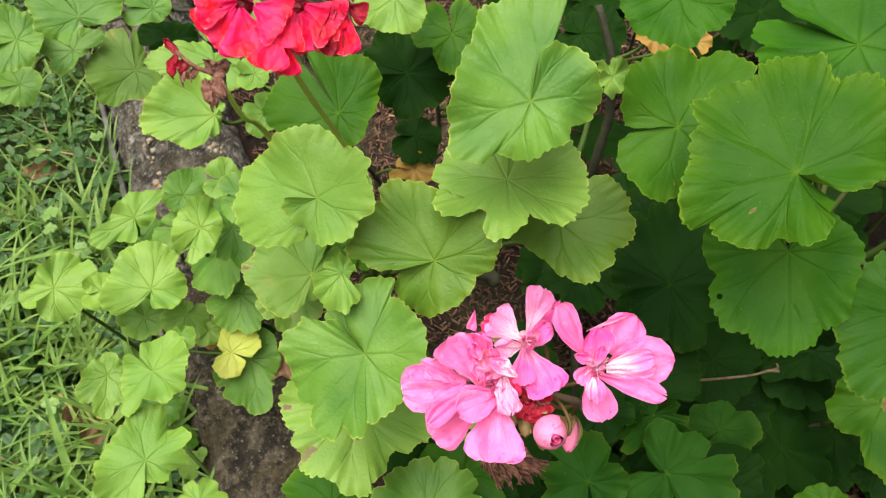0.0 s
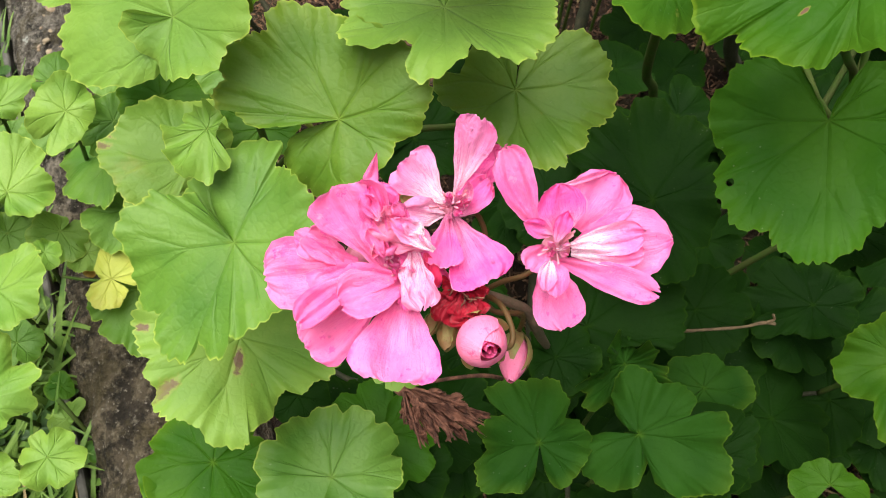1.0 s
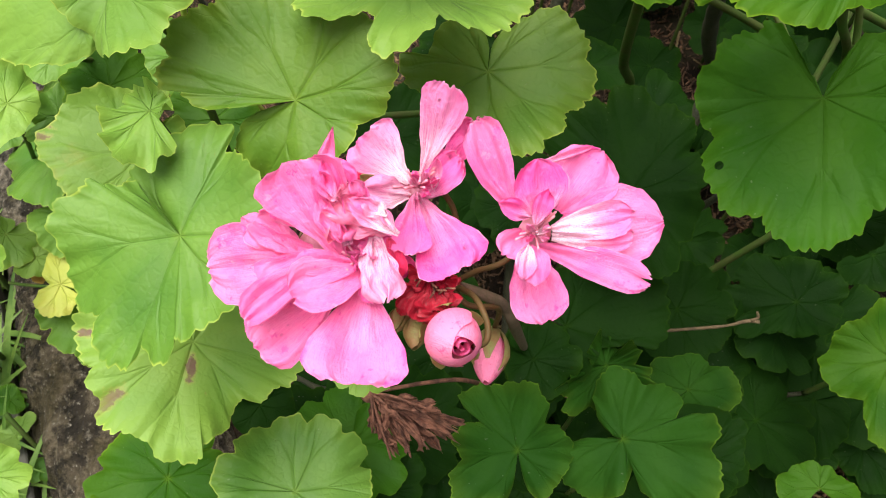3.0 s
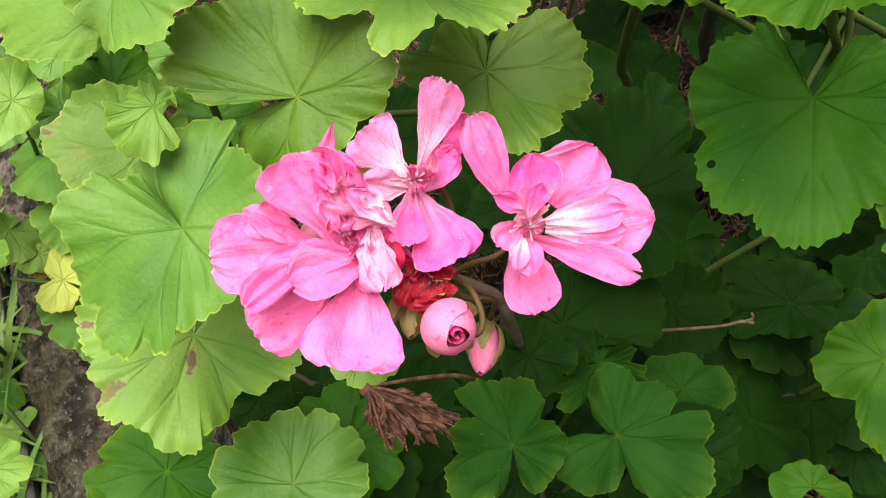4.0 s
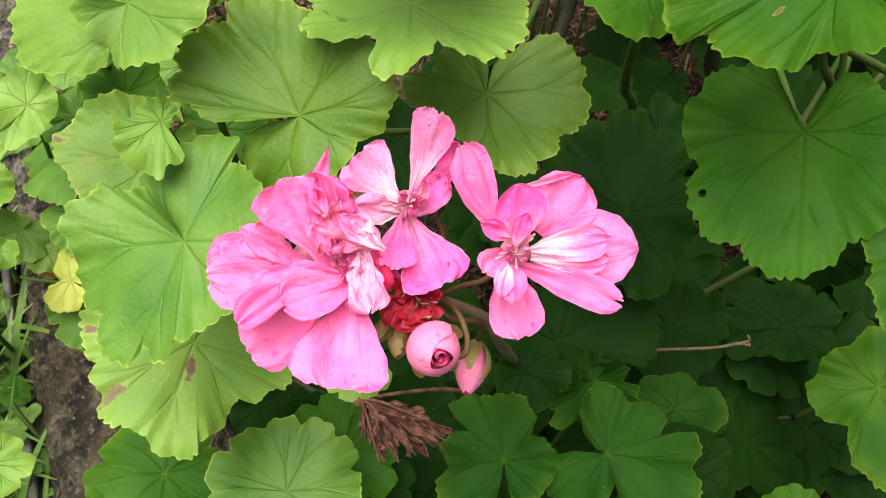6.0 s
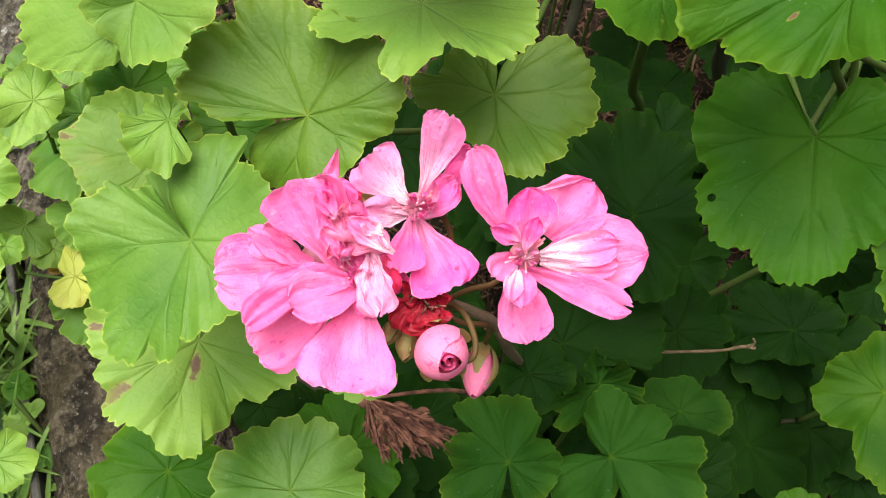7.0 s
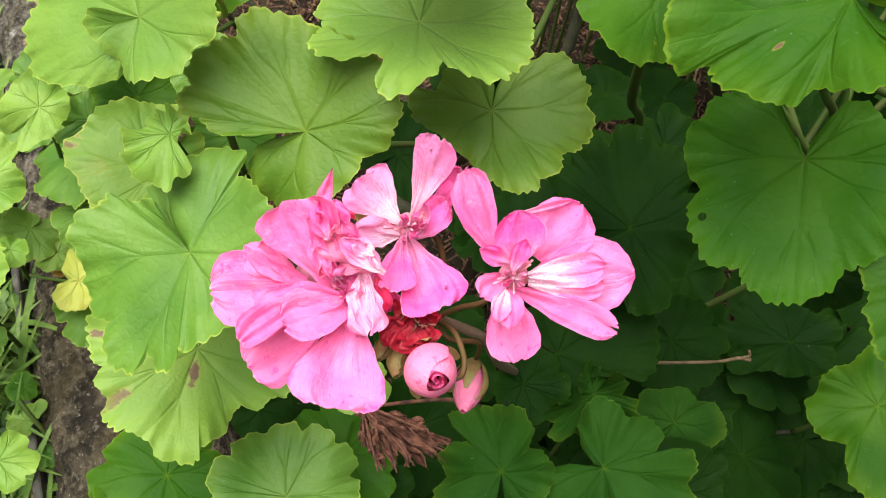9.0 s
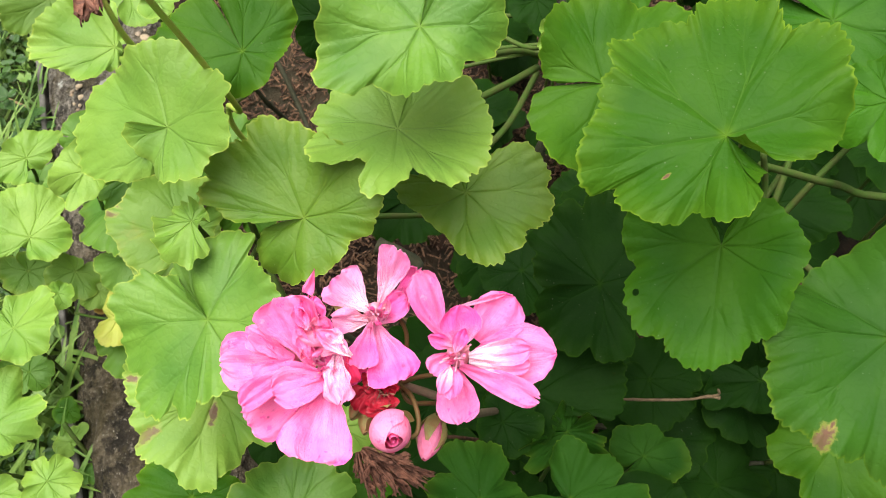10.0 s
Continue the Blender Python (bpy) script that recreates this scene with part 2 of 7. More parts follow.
# light, dark, rim and vein colours of a leaf by age or painted shade
SHADES = {
    "mature": ((0.049, 0.128, 0.006, 1), (0.021, 0.080, 0.003, 1), (0.17, 0.27, 0.016, 1), (0.08, 0.175, 0.016, 1)),
    "middling": ((0.118, 0.238, 0.024, 1), (0.058, 0.155, 0.015, 1), (0.24, 0.36, 0.03, 1), (0.14, 0.25, 0.04, 1)),
    "olive": ((0.143, 0.235, 0.018, 1), (0.072, 0.160, 0.012, 1), (0.26, 0.35, 0.03, 1), (0.16, 0.26, 0.035, 1)),
    # dark green with the weaker light on the right put into it
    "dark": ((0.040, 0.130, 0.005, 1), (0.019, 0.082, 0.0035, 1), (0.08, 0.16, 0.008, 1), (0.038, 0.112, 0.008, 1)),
    "scorched": ((0.036, 0.108, 0.009, 1), (0.018, 0.070, 0.005, 1), (0.11, 0.18, 0.012, 1), (0.038, 0.105, 0.009, 1)),
    "young": ((0.205, 0.330, 0.044, 1), (0.112, 0.233, 0.026, 1), (0.27, 0.38, 0.045, 1), (0.18, 0.30, 0.06, 1)),
    # near-black green: the shade inside the bush painted into the leaf colour
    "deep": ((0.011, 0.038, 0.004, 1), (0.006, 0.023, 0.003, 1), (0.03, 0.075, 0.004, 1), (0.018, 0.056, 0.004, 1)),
    # green darkened for the low right leaves: their shade is in the colour
    "shady": ((0.026, 0.083, 0.009, 1), (0.012, 0.049, 0.005, 1), (0.15, 0.235, 0.020, 1), (0.030, 0.090, 0.008, 1)),
    "yellow": ((0.44, 0.46, 0.07, 1), (0.30, 0.37, 0.05, 1), (0.50, 0.48, 0.08, 1), (0.36, 0.38, 0.06, 1)),
    "turning": ((0.145, 0.255, 0.026, 1), (0.082, 0.180, 0.018, 1), (0.33, 0.35, 0.05, 1), (0.18, 0.28, 0.05, 1)),
    "orange": ((0.42, 0.25, 0.03, 1), (0.26, 0.13, 0.025, 1), (0.46, 0.28, 0.05, 1), (0.28, 0.14, 0.04, 1)),
}
LEAF_MATURE = leaf_material("leaf_mature_green", *SHADES["mature"])
LEAF_MID = leaf_material("leaf_middling_green", *SHADES["middling"])
LEAF_OLIVE = leaf_material("leaf_olive_green", *SHADES["olive"])
LEAF_YOUNG = leaf_material("leaf_young_green", *SHADES["young"])
LEAF_DEEP_SHADE = leaf_material("leaf_deep_shade", *SHADES["deep"])
LEAF_SHADY = leaf_material("leaf_shady_green", *SHADES["shady"])
LEAF_DARK_SHADED = leaf_material("leaf_dark_shaded", *SHADES["dark"])
LEAF_YELLOW = leaf_material("leaf_yellowing", *SHADES["yellow"], 0.35)
LEAF_TURNING = leaf_material("leaf_turning", *SHADES["turning"], 0.75)
LEAF_ORANGE = leaf_material("leaf_orange", *SHADES["orange"], 0.3)
STEM = plain_material("stem_green", (0.044, 0.094, 0.014, 1), (0.060, 0.074, 0.020, 1), 160, 0.65, 0.0002, 0.0, 0.1)
STALK = plain_material("stalk_olive", (0.25, 0.38, 0.05, 1), (0.30, 0.32, 0.06, 1), 160, 0.6, 0.00012, 0.0, 0.15)
STEM_OLD = plain_material("stem_woody", (0.040, 0.036, 0.015, 1), (0.020, 0.024, 0.009, 1), 180, 0.7, 0.0010)
STALK_HAIRY = plain_material("stalk_mauve", (0.150, 0.098, 0.068, 1), (0.095, 0.080, 0.045, 1), 260, 0.8, 0.0003, 0.0, 0.15)
STEM_PINK = plain_material("stem_reddish", (0.105, 0.042, 0.018, 1), (0.075, 0.050, 0.016, 1), 220, 0.6, 0.0002, 0.0, 0.2)
PINK = petal_material("petal_pink", (0.90, 0.150, 0.40, 1), (0.90, 0.18, 0.42, 1), (0.68, 0.012, 0.27, 1), (0.93, 0.25, 0.50, 1), 0.6)
PINK_PALE = petal_material("petal_pale_pink", (0.91, 0.19, 0.46, 1), (0.97, 0.84, 0.89, 1), (0.58, 0.04, 0.28, 1), (0.93, 0.36, 0.60, 1), 0.95)
PINK_WHITE = petal_material("petal_white_pink", (0.91, 0.22, 0.48, 1), (0.95, 0.56, 0.70, 1), (0.62, 0.03, 0.27, 1), (0.94, 0.46, 0.66, 1), 0.95)
PINK_DEEP = petal_material("petal_deep_pink", (0.88, 0.090, 0.37, 1), (0.94, 0.48, 0.68, 1), (0.55, 0.01, 0.22, 1), (0.92, 0.20, 0.48, 1), 0.85)
RED_SIDE = petal_material("petal_coral", (0.86, 0.035, 0.13, 1), (0.88, 0.10, 0.24, 1), (0.58, 0.01, 0.08, 1), (0.90, 0.07, 0.22, 1), 0.4)
PINK_BUD = petal_material("petal_bud", (0.90, 0.235, 0.42, 1), (0.91, 0.36, 0.50, 1), (0.72, 0.05, 0.22, 1), (0.92, 0.33, 0.52, 1), 0.35)
CRIMSON = petal_material("petal_crimson", (0.36, 0.008, 0.026, 1), (0.20, 0.010, 0.016, 1), (0.09, 0.004, 0.007, 1), (0.42, 0.016, 0.036, 1), 0.6, 0.05)
RED = petal_material("petal_red", (0.92, 0.004, 0.020, 1), (0.93, 0.015, 0.19, 1), (0.50, 0.003, 0.02, 1), (0.90, 0.012, 0.15, 1), 0.4, 0.04)
SEPAL = plain_material("sepal_green", (0.27, 0.30, 0.09, 1), (0.30, 0.17, 0.07, 1), 260, 0.55, 0.0003, 0.2)
HEART = plain_material("floret_heart", (0.82, 0.34, 0.50, 1), (0.62, 0.20, 0.24, 1), 300, 0.5, 0.0002, 0.2)
DRY = plain_material("dry_brown", (0.27, 0.115, 0.070, 1), (0.075, 0.030, 0.020, 1), 240, 0.8, 0.0010, 0.15)
BOARD = plain_material("grey_board", (0.135, 0.128, 0.11, 1), (0.05, 0.047, 0.04, 1), 60, 0.8, 0.0008)
TWIG = plain_material("dry_twig", (0.20, 0.135, 0.07, 1), (0.085, 0.055, 0.028, 1), 220, 0.75, 0.0006)

LAWN_BLADE = plain_material("grass_blade", (0.225, 0.335, 0.070, 1), (0.085, 0.185, 0.026, 1), 30, 0.5, 0.0001, 0.3)
WEED = plain_material("weed_leaf", (0.045, 0.115, 0.014, 1), (0.022, 0.068, 0.009, 1), 60, 0.5, 0.0003, 0.25)
STRAW = plain_material("straw", (0.36, 0.27, 0.13, 1), (0.22, 0.15, 0.07, 1), 80, 0.7, 0.0003)
MULCH = plain_material("mulch_chip", (0.235, 0.125, 0.066, 1), (0.020, 0.011, 0.007, 1), 170, 0.85, 0.0006)


def pebble_material():
    """Rounded stones of several colours."""
    n = Nodes("pebble")
    at, rnd = n.coords()
    own = n.add("NewGeometry").outputs["Random Per Island"]
    col = n.mix(own, (0.34, 0.22, 0.11, 1), (0.30, 0.29, 0.27, 1))
    col = n.mix(n.ramp(own, 0.45, 0.55), col, (0.42, 0.33, 0.21, 1))
    col = n.mix(n.math("MULTIPLY", n.noise(at, 500.0, 3.0), 0.6), col, (0.12, 0.10, 0.08, 1))
    n.bump(n.noise(at, 700.0, 3.0), 0.0003, 0.6)
    return n.finish(col, 0.75, specular=0.3)


PEBBLE = pebble_material()



def ground_material():
    """Dark crumbly soil with bits of dead leaf."""
    n = Nodes("soil")
    at, rnd = n.coords()
    big, mid, fine = n.noise(at, 9.0, 4.0), n.noise(at, 70.0, 5.0, 0.65), n.noise(at, 420.0, 3.0, 0.7)
    col = n.mix(n.ramp(mid, 0.35, 0.7), (0.009, 0.006, 0.004, 1), (0.034, 0.017, 0.010, 1))
    col = n.mix(n.math("MULTIPLY", n.ramp(big, 0.45, 0.65), 0.5), col, (0.06, 0.055, 0.03, 1))
    col = n.mix(n.math("MULTIPLY", n.ramp(fine, 0.62, 0.75), 0.6), col, (0.10, 0.055, 0.03, 1))
    # green lawn away from the bed
    place = n.add("SeparateXYZ")
    n.put(n.add("TexCoord").outputs["Object"], place.inputs[0])
    px, py = place.outputs[0], place.outputs[1]
    side = n.math("ADD", n.math("MULTIPLY", n.math("ADD", px, 0.19), 0.921), n.math("MULTIPLY", n.math("SUBTRACT", py, 0.237), 0.389))
    bed = n.math("MULTIPLY", n.ramp(side, 0.0, 0.05), n.ramp(n.math("ABSOLUTE", py), 1.6, 1.2))
    bed = n.math("MULTIPLY", bed, n.ramp(px, 1.6, 1.2))
    turf = n.mix(n.ramp(n.noise(at, 25.0, 5.0, 0.7), 0.3, 0.7), (0.014, 0.035, 0.006, 1), (0.045, 0.08, 0.016, 1))
    turf = n.mix(n.ramp(mid, 0.45, 0.62), turf, (0.05, 0.06, 0.02, 1))
    col = n.mix(bed, turf, col)
    n.bump(n.math("ADD", mid, n.math("MULTIPLY", fine, 0.5)), 0.006, 1.0)
    return n.finish(col, 0.9, specular=0.2)


def edging_material():
    """Weathered edging: coarse dark grit with pale grains, brown algae and a little lichen."""
    n = Nodes("weathered_edging")
    at, rnd = n.coords()
    along = n.add("Mapping")
    along.inputs["Rotation"].default_value = (0, 0, radians(-23))
    along.inputs["Scale"].default_value = (1.0, 0.16, 1.0)
    n.put(at, along.inputs["Vector"])
    big, mid, fine = n.noise(at, 14.0, 4.0), n.noise(at, 65.0, 6.0, 0.75), n.noise(at, 260.0, 4.0, 0.7)
    grain = n.noise(along.outputs[0], 120.0, 5.0, 0.7)
    place = n.add("SeparateXYZ")
    n.put(n.add("TexCoord").outputs["Object"], place.inputs[0])
    worn = n.ramp(n.math("ADD", place.outputs[1], n.math("MULTIPLY", n.math("SUBTRACT", big, 0.5), 0.12)), 0.13, 0.27)
    fresh = n.mix(n.ramp(mid, 0.42, 0.60), (0.018, 0.014, 0.008, 1), (0.170, 0.135, 0.085, 1))
    grey = n.mix(n.ramp(mid, 0.40, 0.60), (0.030, 0.026, 0.020, 1), (0.24, 0.215, 0.175, 1))
    col = n.mix(worn, fresh, grey)
    col = n.mix(n.math("MULTIPLY", n.ramp(grain, 0.46, 0.58), 0.5), col, (0.055, 0.042, 0.028, 1))
    col = n.mix(n.math("MULTIPLY", n.ramp(fine, 0.57, 0.66), n.math("ADD", 0.4, n.math("MULTIPLY", worn, 0.4))), col, (0.27, 0.24, 0.19, 1))
    grit = n.add("TexVoronoi", Scale=300.0)
    n.put(at, grit.inputs["Vector"])
    col = n.mix(n.math("MULTIPLY", n.ramp(grit.outputs["Distance"], 0.26, 0.14), n.ramp(fine, 0.45, 0.60)), col, (0.34, 0.30, 0.24, 1))
    moss = n.math("MULTIPLY", n.ramp(n.noise(at, 33.0, 5.0, 0.7), 0.50, 0.60), 0.6)
    col = n.mix(moss, col, (0.075, 0.058, 0.022, 1))
    lichen = n.math("MULTIPLY", n.ramp(n.noise(at, 40.0, 5.0, 0.6), 0.67, 0.70), 0.7)
    col = n.mix(lichen, col, (0.50, 0.51, 0.45, 1))
    n.bump(n.math("ADD", n.math("ADD", mid, grain), n.math("SUBTRACT", n.math("MULTIPLY", fine, 0.6), n.math("MULTIPLY", grit.outputs["Distance"], 0.6))), 0.007, 1.0)
    return n.finish(col, 0.85, specular=0.3)


SOIL, EDGING = ground_material(), edging_material()


# ---- geometry helpers ----
def mesh_of(name, verts, faces, material, smooth=True, places=None, place_name=""):
    me = bpy.data.meshes.new(name)
    me.from_pydata([tuple(v) for v in verts], [], faces)
    me.materials.append(material)
    if smooth:
        me.polygons.foreach_set("use_smooth", [True] * len(me.polygons))
    if places is not None:
        a = me.attributes.new(place_name, "FLOAT_VECTOR", "POINT")
        a.data.foreach_set("vector", np.asarray(places, float).ravel())
    me.update()
    return me


def under(ob, parent, label=""):
    ob.parent = parent
    if label:
        ob["label"] = label
    return ob


def frame_of(at, up, ahead=None):
    """A pose at a place with z along up and x along ahead's (or the world x's) share across it."""
    z = Vector(up).normalized()
    x = Vector(ahead if ahead is not None else (1, 0, 0))
    x = (x - z * x.dot(z)).normalized()
    y = z.cross(x)
    m = Matrix((x, y, z)).transposed().to_4x4()
    m.translation = at
    return m


def tube_data(points, radii, sides=8, bumpy=0.0):
    """Vertices and faces of a bent, tapering, closed tube."""
    pts = [Vector(p) for p in points]
    verts, faces = [], []
    side = Vector((0.31, 0.77, 0.56))
    for i, p in enumerate(pts):
        way = (pts[min(i + 1, len(pts) - 1)] - pts[max(i - 1, 0)]).normalized()
        side = (side - way * side.dot(way)).normalized()
        other = way.cross(side)
        for k in range(sides):
            a = 2 * math.pi * k / sides
            r = radii[i] * (1 + bumpy * noise.noise(p * 150 + Vector((k * 1.3, 0, 0))))
            verts.append(p + side * (r * math.cos(a)) + other * (r * math.sin(a)))
    for i in range(len(pts) - 1):
        for k in range(sides):
            a, b = i * sides + k, i * sides + (k + 1) % sides
            faces.append((a, b, b + sides, a + sides))
    verts += [pts[0], pts[-1]]
    n, last = len(verts), (len(pts) - 1) * sides
    for k in range(sides):
        faces += [((k + 1) % sides, k, n - 2), (last + k, last + (k + 1) % sides, n - 1)]
    return verts, faces


def bend(points, count=10):
    """A smooth line through a few points (Catmull-Rom)."""
    p = [Vector(q) for q in points]
    p = [p[0] * 2 - p[1]] + p + [p[-1] * 2 - p[-2]]
    out = []
    for i in range(1, len(p) - 2):
        for k in range(count):
            t = k / count
            out.append(0.5 * (2 * p[i] + (p[i + 1] - p[i - 1]) * t + (2 * p[i - 1] - 5 * p[i] + 4 * p[i + 1] - p[i + 2]) * t * t
                              + (3 * p[i] - p[i - 1] - 3 * p[i + 1] + p[i + 2]) * t ** 3))
    return out + [p[-2]]


def tube(name, points, r0, r1, material, parent=None, label="", sides=8, bumpy=0.0):
    """A stem along a smooth line, given in the world."""
    line = bend(points, 8)
    radii = [r0 + (r1 - r0) * i / (len(line) - 1) for i in range(len(line))]
    v, f = tube_data(line, radii, sides, bumpy)
    ob = new(name, mesh_of(name, v, f, material))
    return under(ob, parent, label) if parent else ob


def thing(name, at, label, category, group=""):
    ob = new(name)
    ob.empty_display_size = 0.02
    ob.location = at
    return tagged(ob, label, category, group)


def settle_under(ob, parent):
    """Parent without moving: the parent only carries a place."""
    ob.parent = parent
    ob.matrix_parent_inverse = Matrix.Translation(-Vector(parent.location))
    return ob


def smooth_step(x):
    x = min(max(x, 0.0), 1.0)
    return x * x * (3 - 2 * x)


LEAVES, BRANCH_POINTS = [0], []


def ridges(x, y, z):
    """Sharp little folds."""
    return 0.5 - abs(noise.noise(Vector((x, y, z)))) * 2.2


def leaf(plant, at, up, lobes, material=None, cup=0.10, wave=0.09, notch=0.12, close=1.15, droop=0.07, foot=None, label="", over=0.10, fine=True, quilt=0.46, frill=0.0):
    """A round pelargonium leaf. lobes: degree and length in mm of each lobe's tip, in turn from one side of the cleft to the other.
    cup: rise of the rim; wave: waviness of the rim; notch: depth between lobes; close: how far the cleft closes (past 1 its sides overlap);
    over: how far the last side of the cleft lies above the first; foot: where its stalk ends; quilt: how puffed it is between the veins; frill: how tightly its rim is frilled."""
    LEAVES[0] += 1
    own = LEAVES[0]
    rnd = random.Random(own * 17)
    material = material or LEAF_MATURE
    steps = [((b - a + 180) % 360) - 180 for (a, _), (b, _) in zip(lobes, lobes[1:])]
    turn = 1.0 if sum(steps) > 0 else -1.0
    past, ang = 0.0, [math.radians(lobes[0][0])]
    for step in steps:
        past += math.radians(step)
        ang.append(ang[0] + turn * max(turn * past, abs(ang[-1] - ang[0]) + 0.01))
    sweep = abs(ang[-1] - ang[0])
    gap = max(2 * math.pi - sweep, 0.1)
    end = 0.5 * gap * close
    length = [mm / 1000 for _, mm in lobes]
    size = sum(length) / len(length)
    grain = 0.0010 if fine else 0.0024
    quilt *= min(1.0, size / 0.028) ** 1.5
    # the rim, in turn from one side of the cleft to the other: angle from the first lobe, radius, rise of the lobe
    drift = rnd.uniform(0, 90)
    rise = [0.24 * noise.noise(Vector((0.95 * abs(a - ang[0]), drift, own * 1.7))) for a in ang]
    rise[0] = rise[-1] = 0.0
    if len(rise) > 8:
        rise[1] *= 0.4
        rise[-2] *= 0.4
    rim = []
    for k in range(12):
        s = 1 - k / 12
        rim.append((-end * s, length[0] * (1 - 0.42 * s ** 2.6), rise[0]))
    for i in range(len(ang) - 1):
        wide = abs(ang[i + 1] - ang[i])
        steps = max(6, int(wide * max(length[i], length[i + 1]) / grain))
        deep = notch * rnd.uniform(0.5, 1.5) * min(1.0, wide / 0.55)
        for k in range(steps):
            s = k / steps
            e = smooth_step(s)
            base = length[i] * (1 - e) + length[i + 1] * e
            dip = deep * math.exp(-((s - 0.5) / 0.13) ** 2) - 0.02 * math.sin(2 * math.pi * s) ** 2
            rim.append((abs(ang[i] - ang[0]) + wide * s, base * (1 - dip), rise[i] * (1 - e) + rise[i + 1] * e))
    for k in range(13):
        s = k / 12
        rim.append((sweep + end * s, length[-1] * (1 - 0.42 * s ** 2.6), rise[-1]))
    # main veins: five to seven, each towards a lobe
    count = min(max(round(sweep / 0.85) + 1, 3), 7)
    veins = []
    for k in range(count):
        want = sweep * (0.04 + 0.92 * k / (count - 1)) + rnd.uniform(-0.07, 0.07)
        veins.append(min([abs(a - ang[0]) for a in ang] + [want + 0.2], key=lambda q: abs(q - want)))
    veins = sorted(set(veins))
    middles = [(a + b) / 2 for a, b in zip(veins, veins[1:])]
    turns = sorted(set([q[0] for q in rim] + veins + middles))
    radius = np.interp(turns, [q[0] for q in rim], [q[1] for q in rim])
    lifted = np.interp(turns, [q[0] for q in rim], [q[2] for q in rim])
    bounds = [2 * veins[0] - (middles[0] if middles else 0.4)] + middles + [2 * veins[-1] - (middles[-1] if middles else -0.4)]
    forks = [rnd.uniform(0.30, 0.52) for _ in veins]
    cols, run, pitch = [], 0.0, min(max(size * 0.12, 0.0028), 0.0050)
    for c, (a, r, h) in enumerate(zip(turns, radius, lifted)):
        if c:
            run += math.hypot(r - radius[c - 1], r * (a - turns[c - 1]))
        jag = run / pitch + 0.45 * noise.noise(Vector((run * 90, own * 5.1, 0)))
        deep = 0.040 * (0.65 + 0.6 * noise.noise(Vector((run * 60, own * 2.9, 7))))
        tooth = 1 - deep * (1 - abs(math.sin(math.pi * jag)) ** 0.7)
        big = noise.noise(Vector((run * 26, own * 3.7, 0)))
        k = min(range(len(veins)), key=lambda i: abs(a - veins[i]))
        half = abs((bounds[k + 1] if a > veins[k] else bounds[k]) - veins[k]) or 0.4
        p = min(abs(a - veins[k]) / half, 1.0)
        cols.append((ang[0] + turn * a, r * (tooth + 0.035 * big), p, h, forks[k], run, jag, a))
    rings = (0.05, 0.12, 0.20, 0.29, 0.38, 0.47, 0.56, 0.65, 0.73, 0.81, 0.88, 0.94, 0.98, 1.0) if fine else (0.12, 0.32, 0.55, 0.76, 0.92, 1.0)
    verts, places = [(0, 0, 0)], [(0, 0, 0)]
    w1, w2, ph1, ph2 = rnd.choice((3, 4)), rnd.choice((6, 7, 9)), rnd.uniform(0, 6.28), rnd.uniform(0, 6.28)
    total = len(cols) - 1
    for f in rings:
        for c, (a, r, p, up_down, fork, run, jag, past) in enumerate(cols):
            q = f * r
            x, y = q * math.cos(a), q * math.sin(a)
            z = size * (cup * f * f - droop * f ** 4 + up_down * f * f)
            z += size * 0.055 * quilt * f * (1 - 0.45 * f) * (1 - (1 - p) ** 2)
            split = max(0.0, (f - fork) / (1 - fork)) ** 0.8 * 0.55
            if f > fork:
                z -= size * 0.016 * quilt * math.exp(-((p - split) / 0.13) ** 2) * (1 - f * 0.5)
            z += size * wave * f ** 2.8 * (math.sin(w1 * a + ph1) + 0.55 * math.sin(w2 * a + ph2))
            z += size * frill * f ** 2.6 * (math.sin(11 * a + ph1) + 0.5 * math.sin(17 * a + ph2))
            z += size * 0.020 * f ** 7 * (math.sin(math.pi * jag) + noise.noise(Vector((run * 120, own * 4.1, 2))))
            z += size * 0.022 * quilt * f * ridges(x * 34, y * 34, own * 3.3)
            z += 0.0034 * f * noise.noise(Vector((x * 48, y * 48, own * 2.3))) + 0.0012 * f * noise.noise(Vector((x * 130, y * 130, own * 1.3)))
            # the two sides of the cleft
            z += over * size * f * (smooth_step(1 - (sweep + end - past) / 1.1) * (0.6 + 0.8 * f) - 0.8 * smooth_step(1 - (past + end) / 1.1))
            verts.append((x, y, z))
            places.append((p, f if 0 < c < total else max(f, 0.99), fork))
    n, faces = len(cols), []
    for c in range(total):
        faces.append((0, 1 + c, 2 + c) if turn > 0 else (0, 2 + c, 1 + c))
    for i in range(len(rings) - 1):
        for c in range(total):
            a, b = 1 + i * n + c, 1 + (i + 1) * n + c
            faces.append((a, b, b + 1, a + 1) if turn > 0 else (a, a + 1, b + 1, b))
    ob = new("leaf", mesh_of("leaf", verts, faces, material, True, places, "leaf_place"))
    ob.matrix_basis = frame_of(at, up)
    settle_under(ob, plant)
    if label:
        ob["label"] = label
    # stalk
    at, z = Vector(at), Vector(up).normalized()
    if foot is None:
        below = [q for q in BRANCH_POINTS if q.z < at.z - 0.02] or BRANCH_POINTS
        foot = min(below, key=lambda q: (q - at + z * 0.05).length)
    foot = Vector(foot)
    mid = at - z * 0.02 + (foot - at) * 0.15
    line = bend([at - z * 0.0005, mid, (mid + foot) / 2 + Vector((0, 0, 0.008)), foot], 6)
    v, f = tube_data([p - at for p in line], [0.0011 + 0.0005 * i / (len(line) - 1) for i in range(len(line))], 7, 0.1)
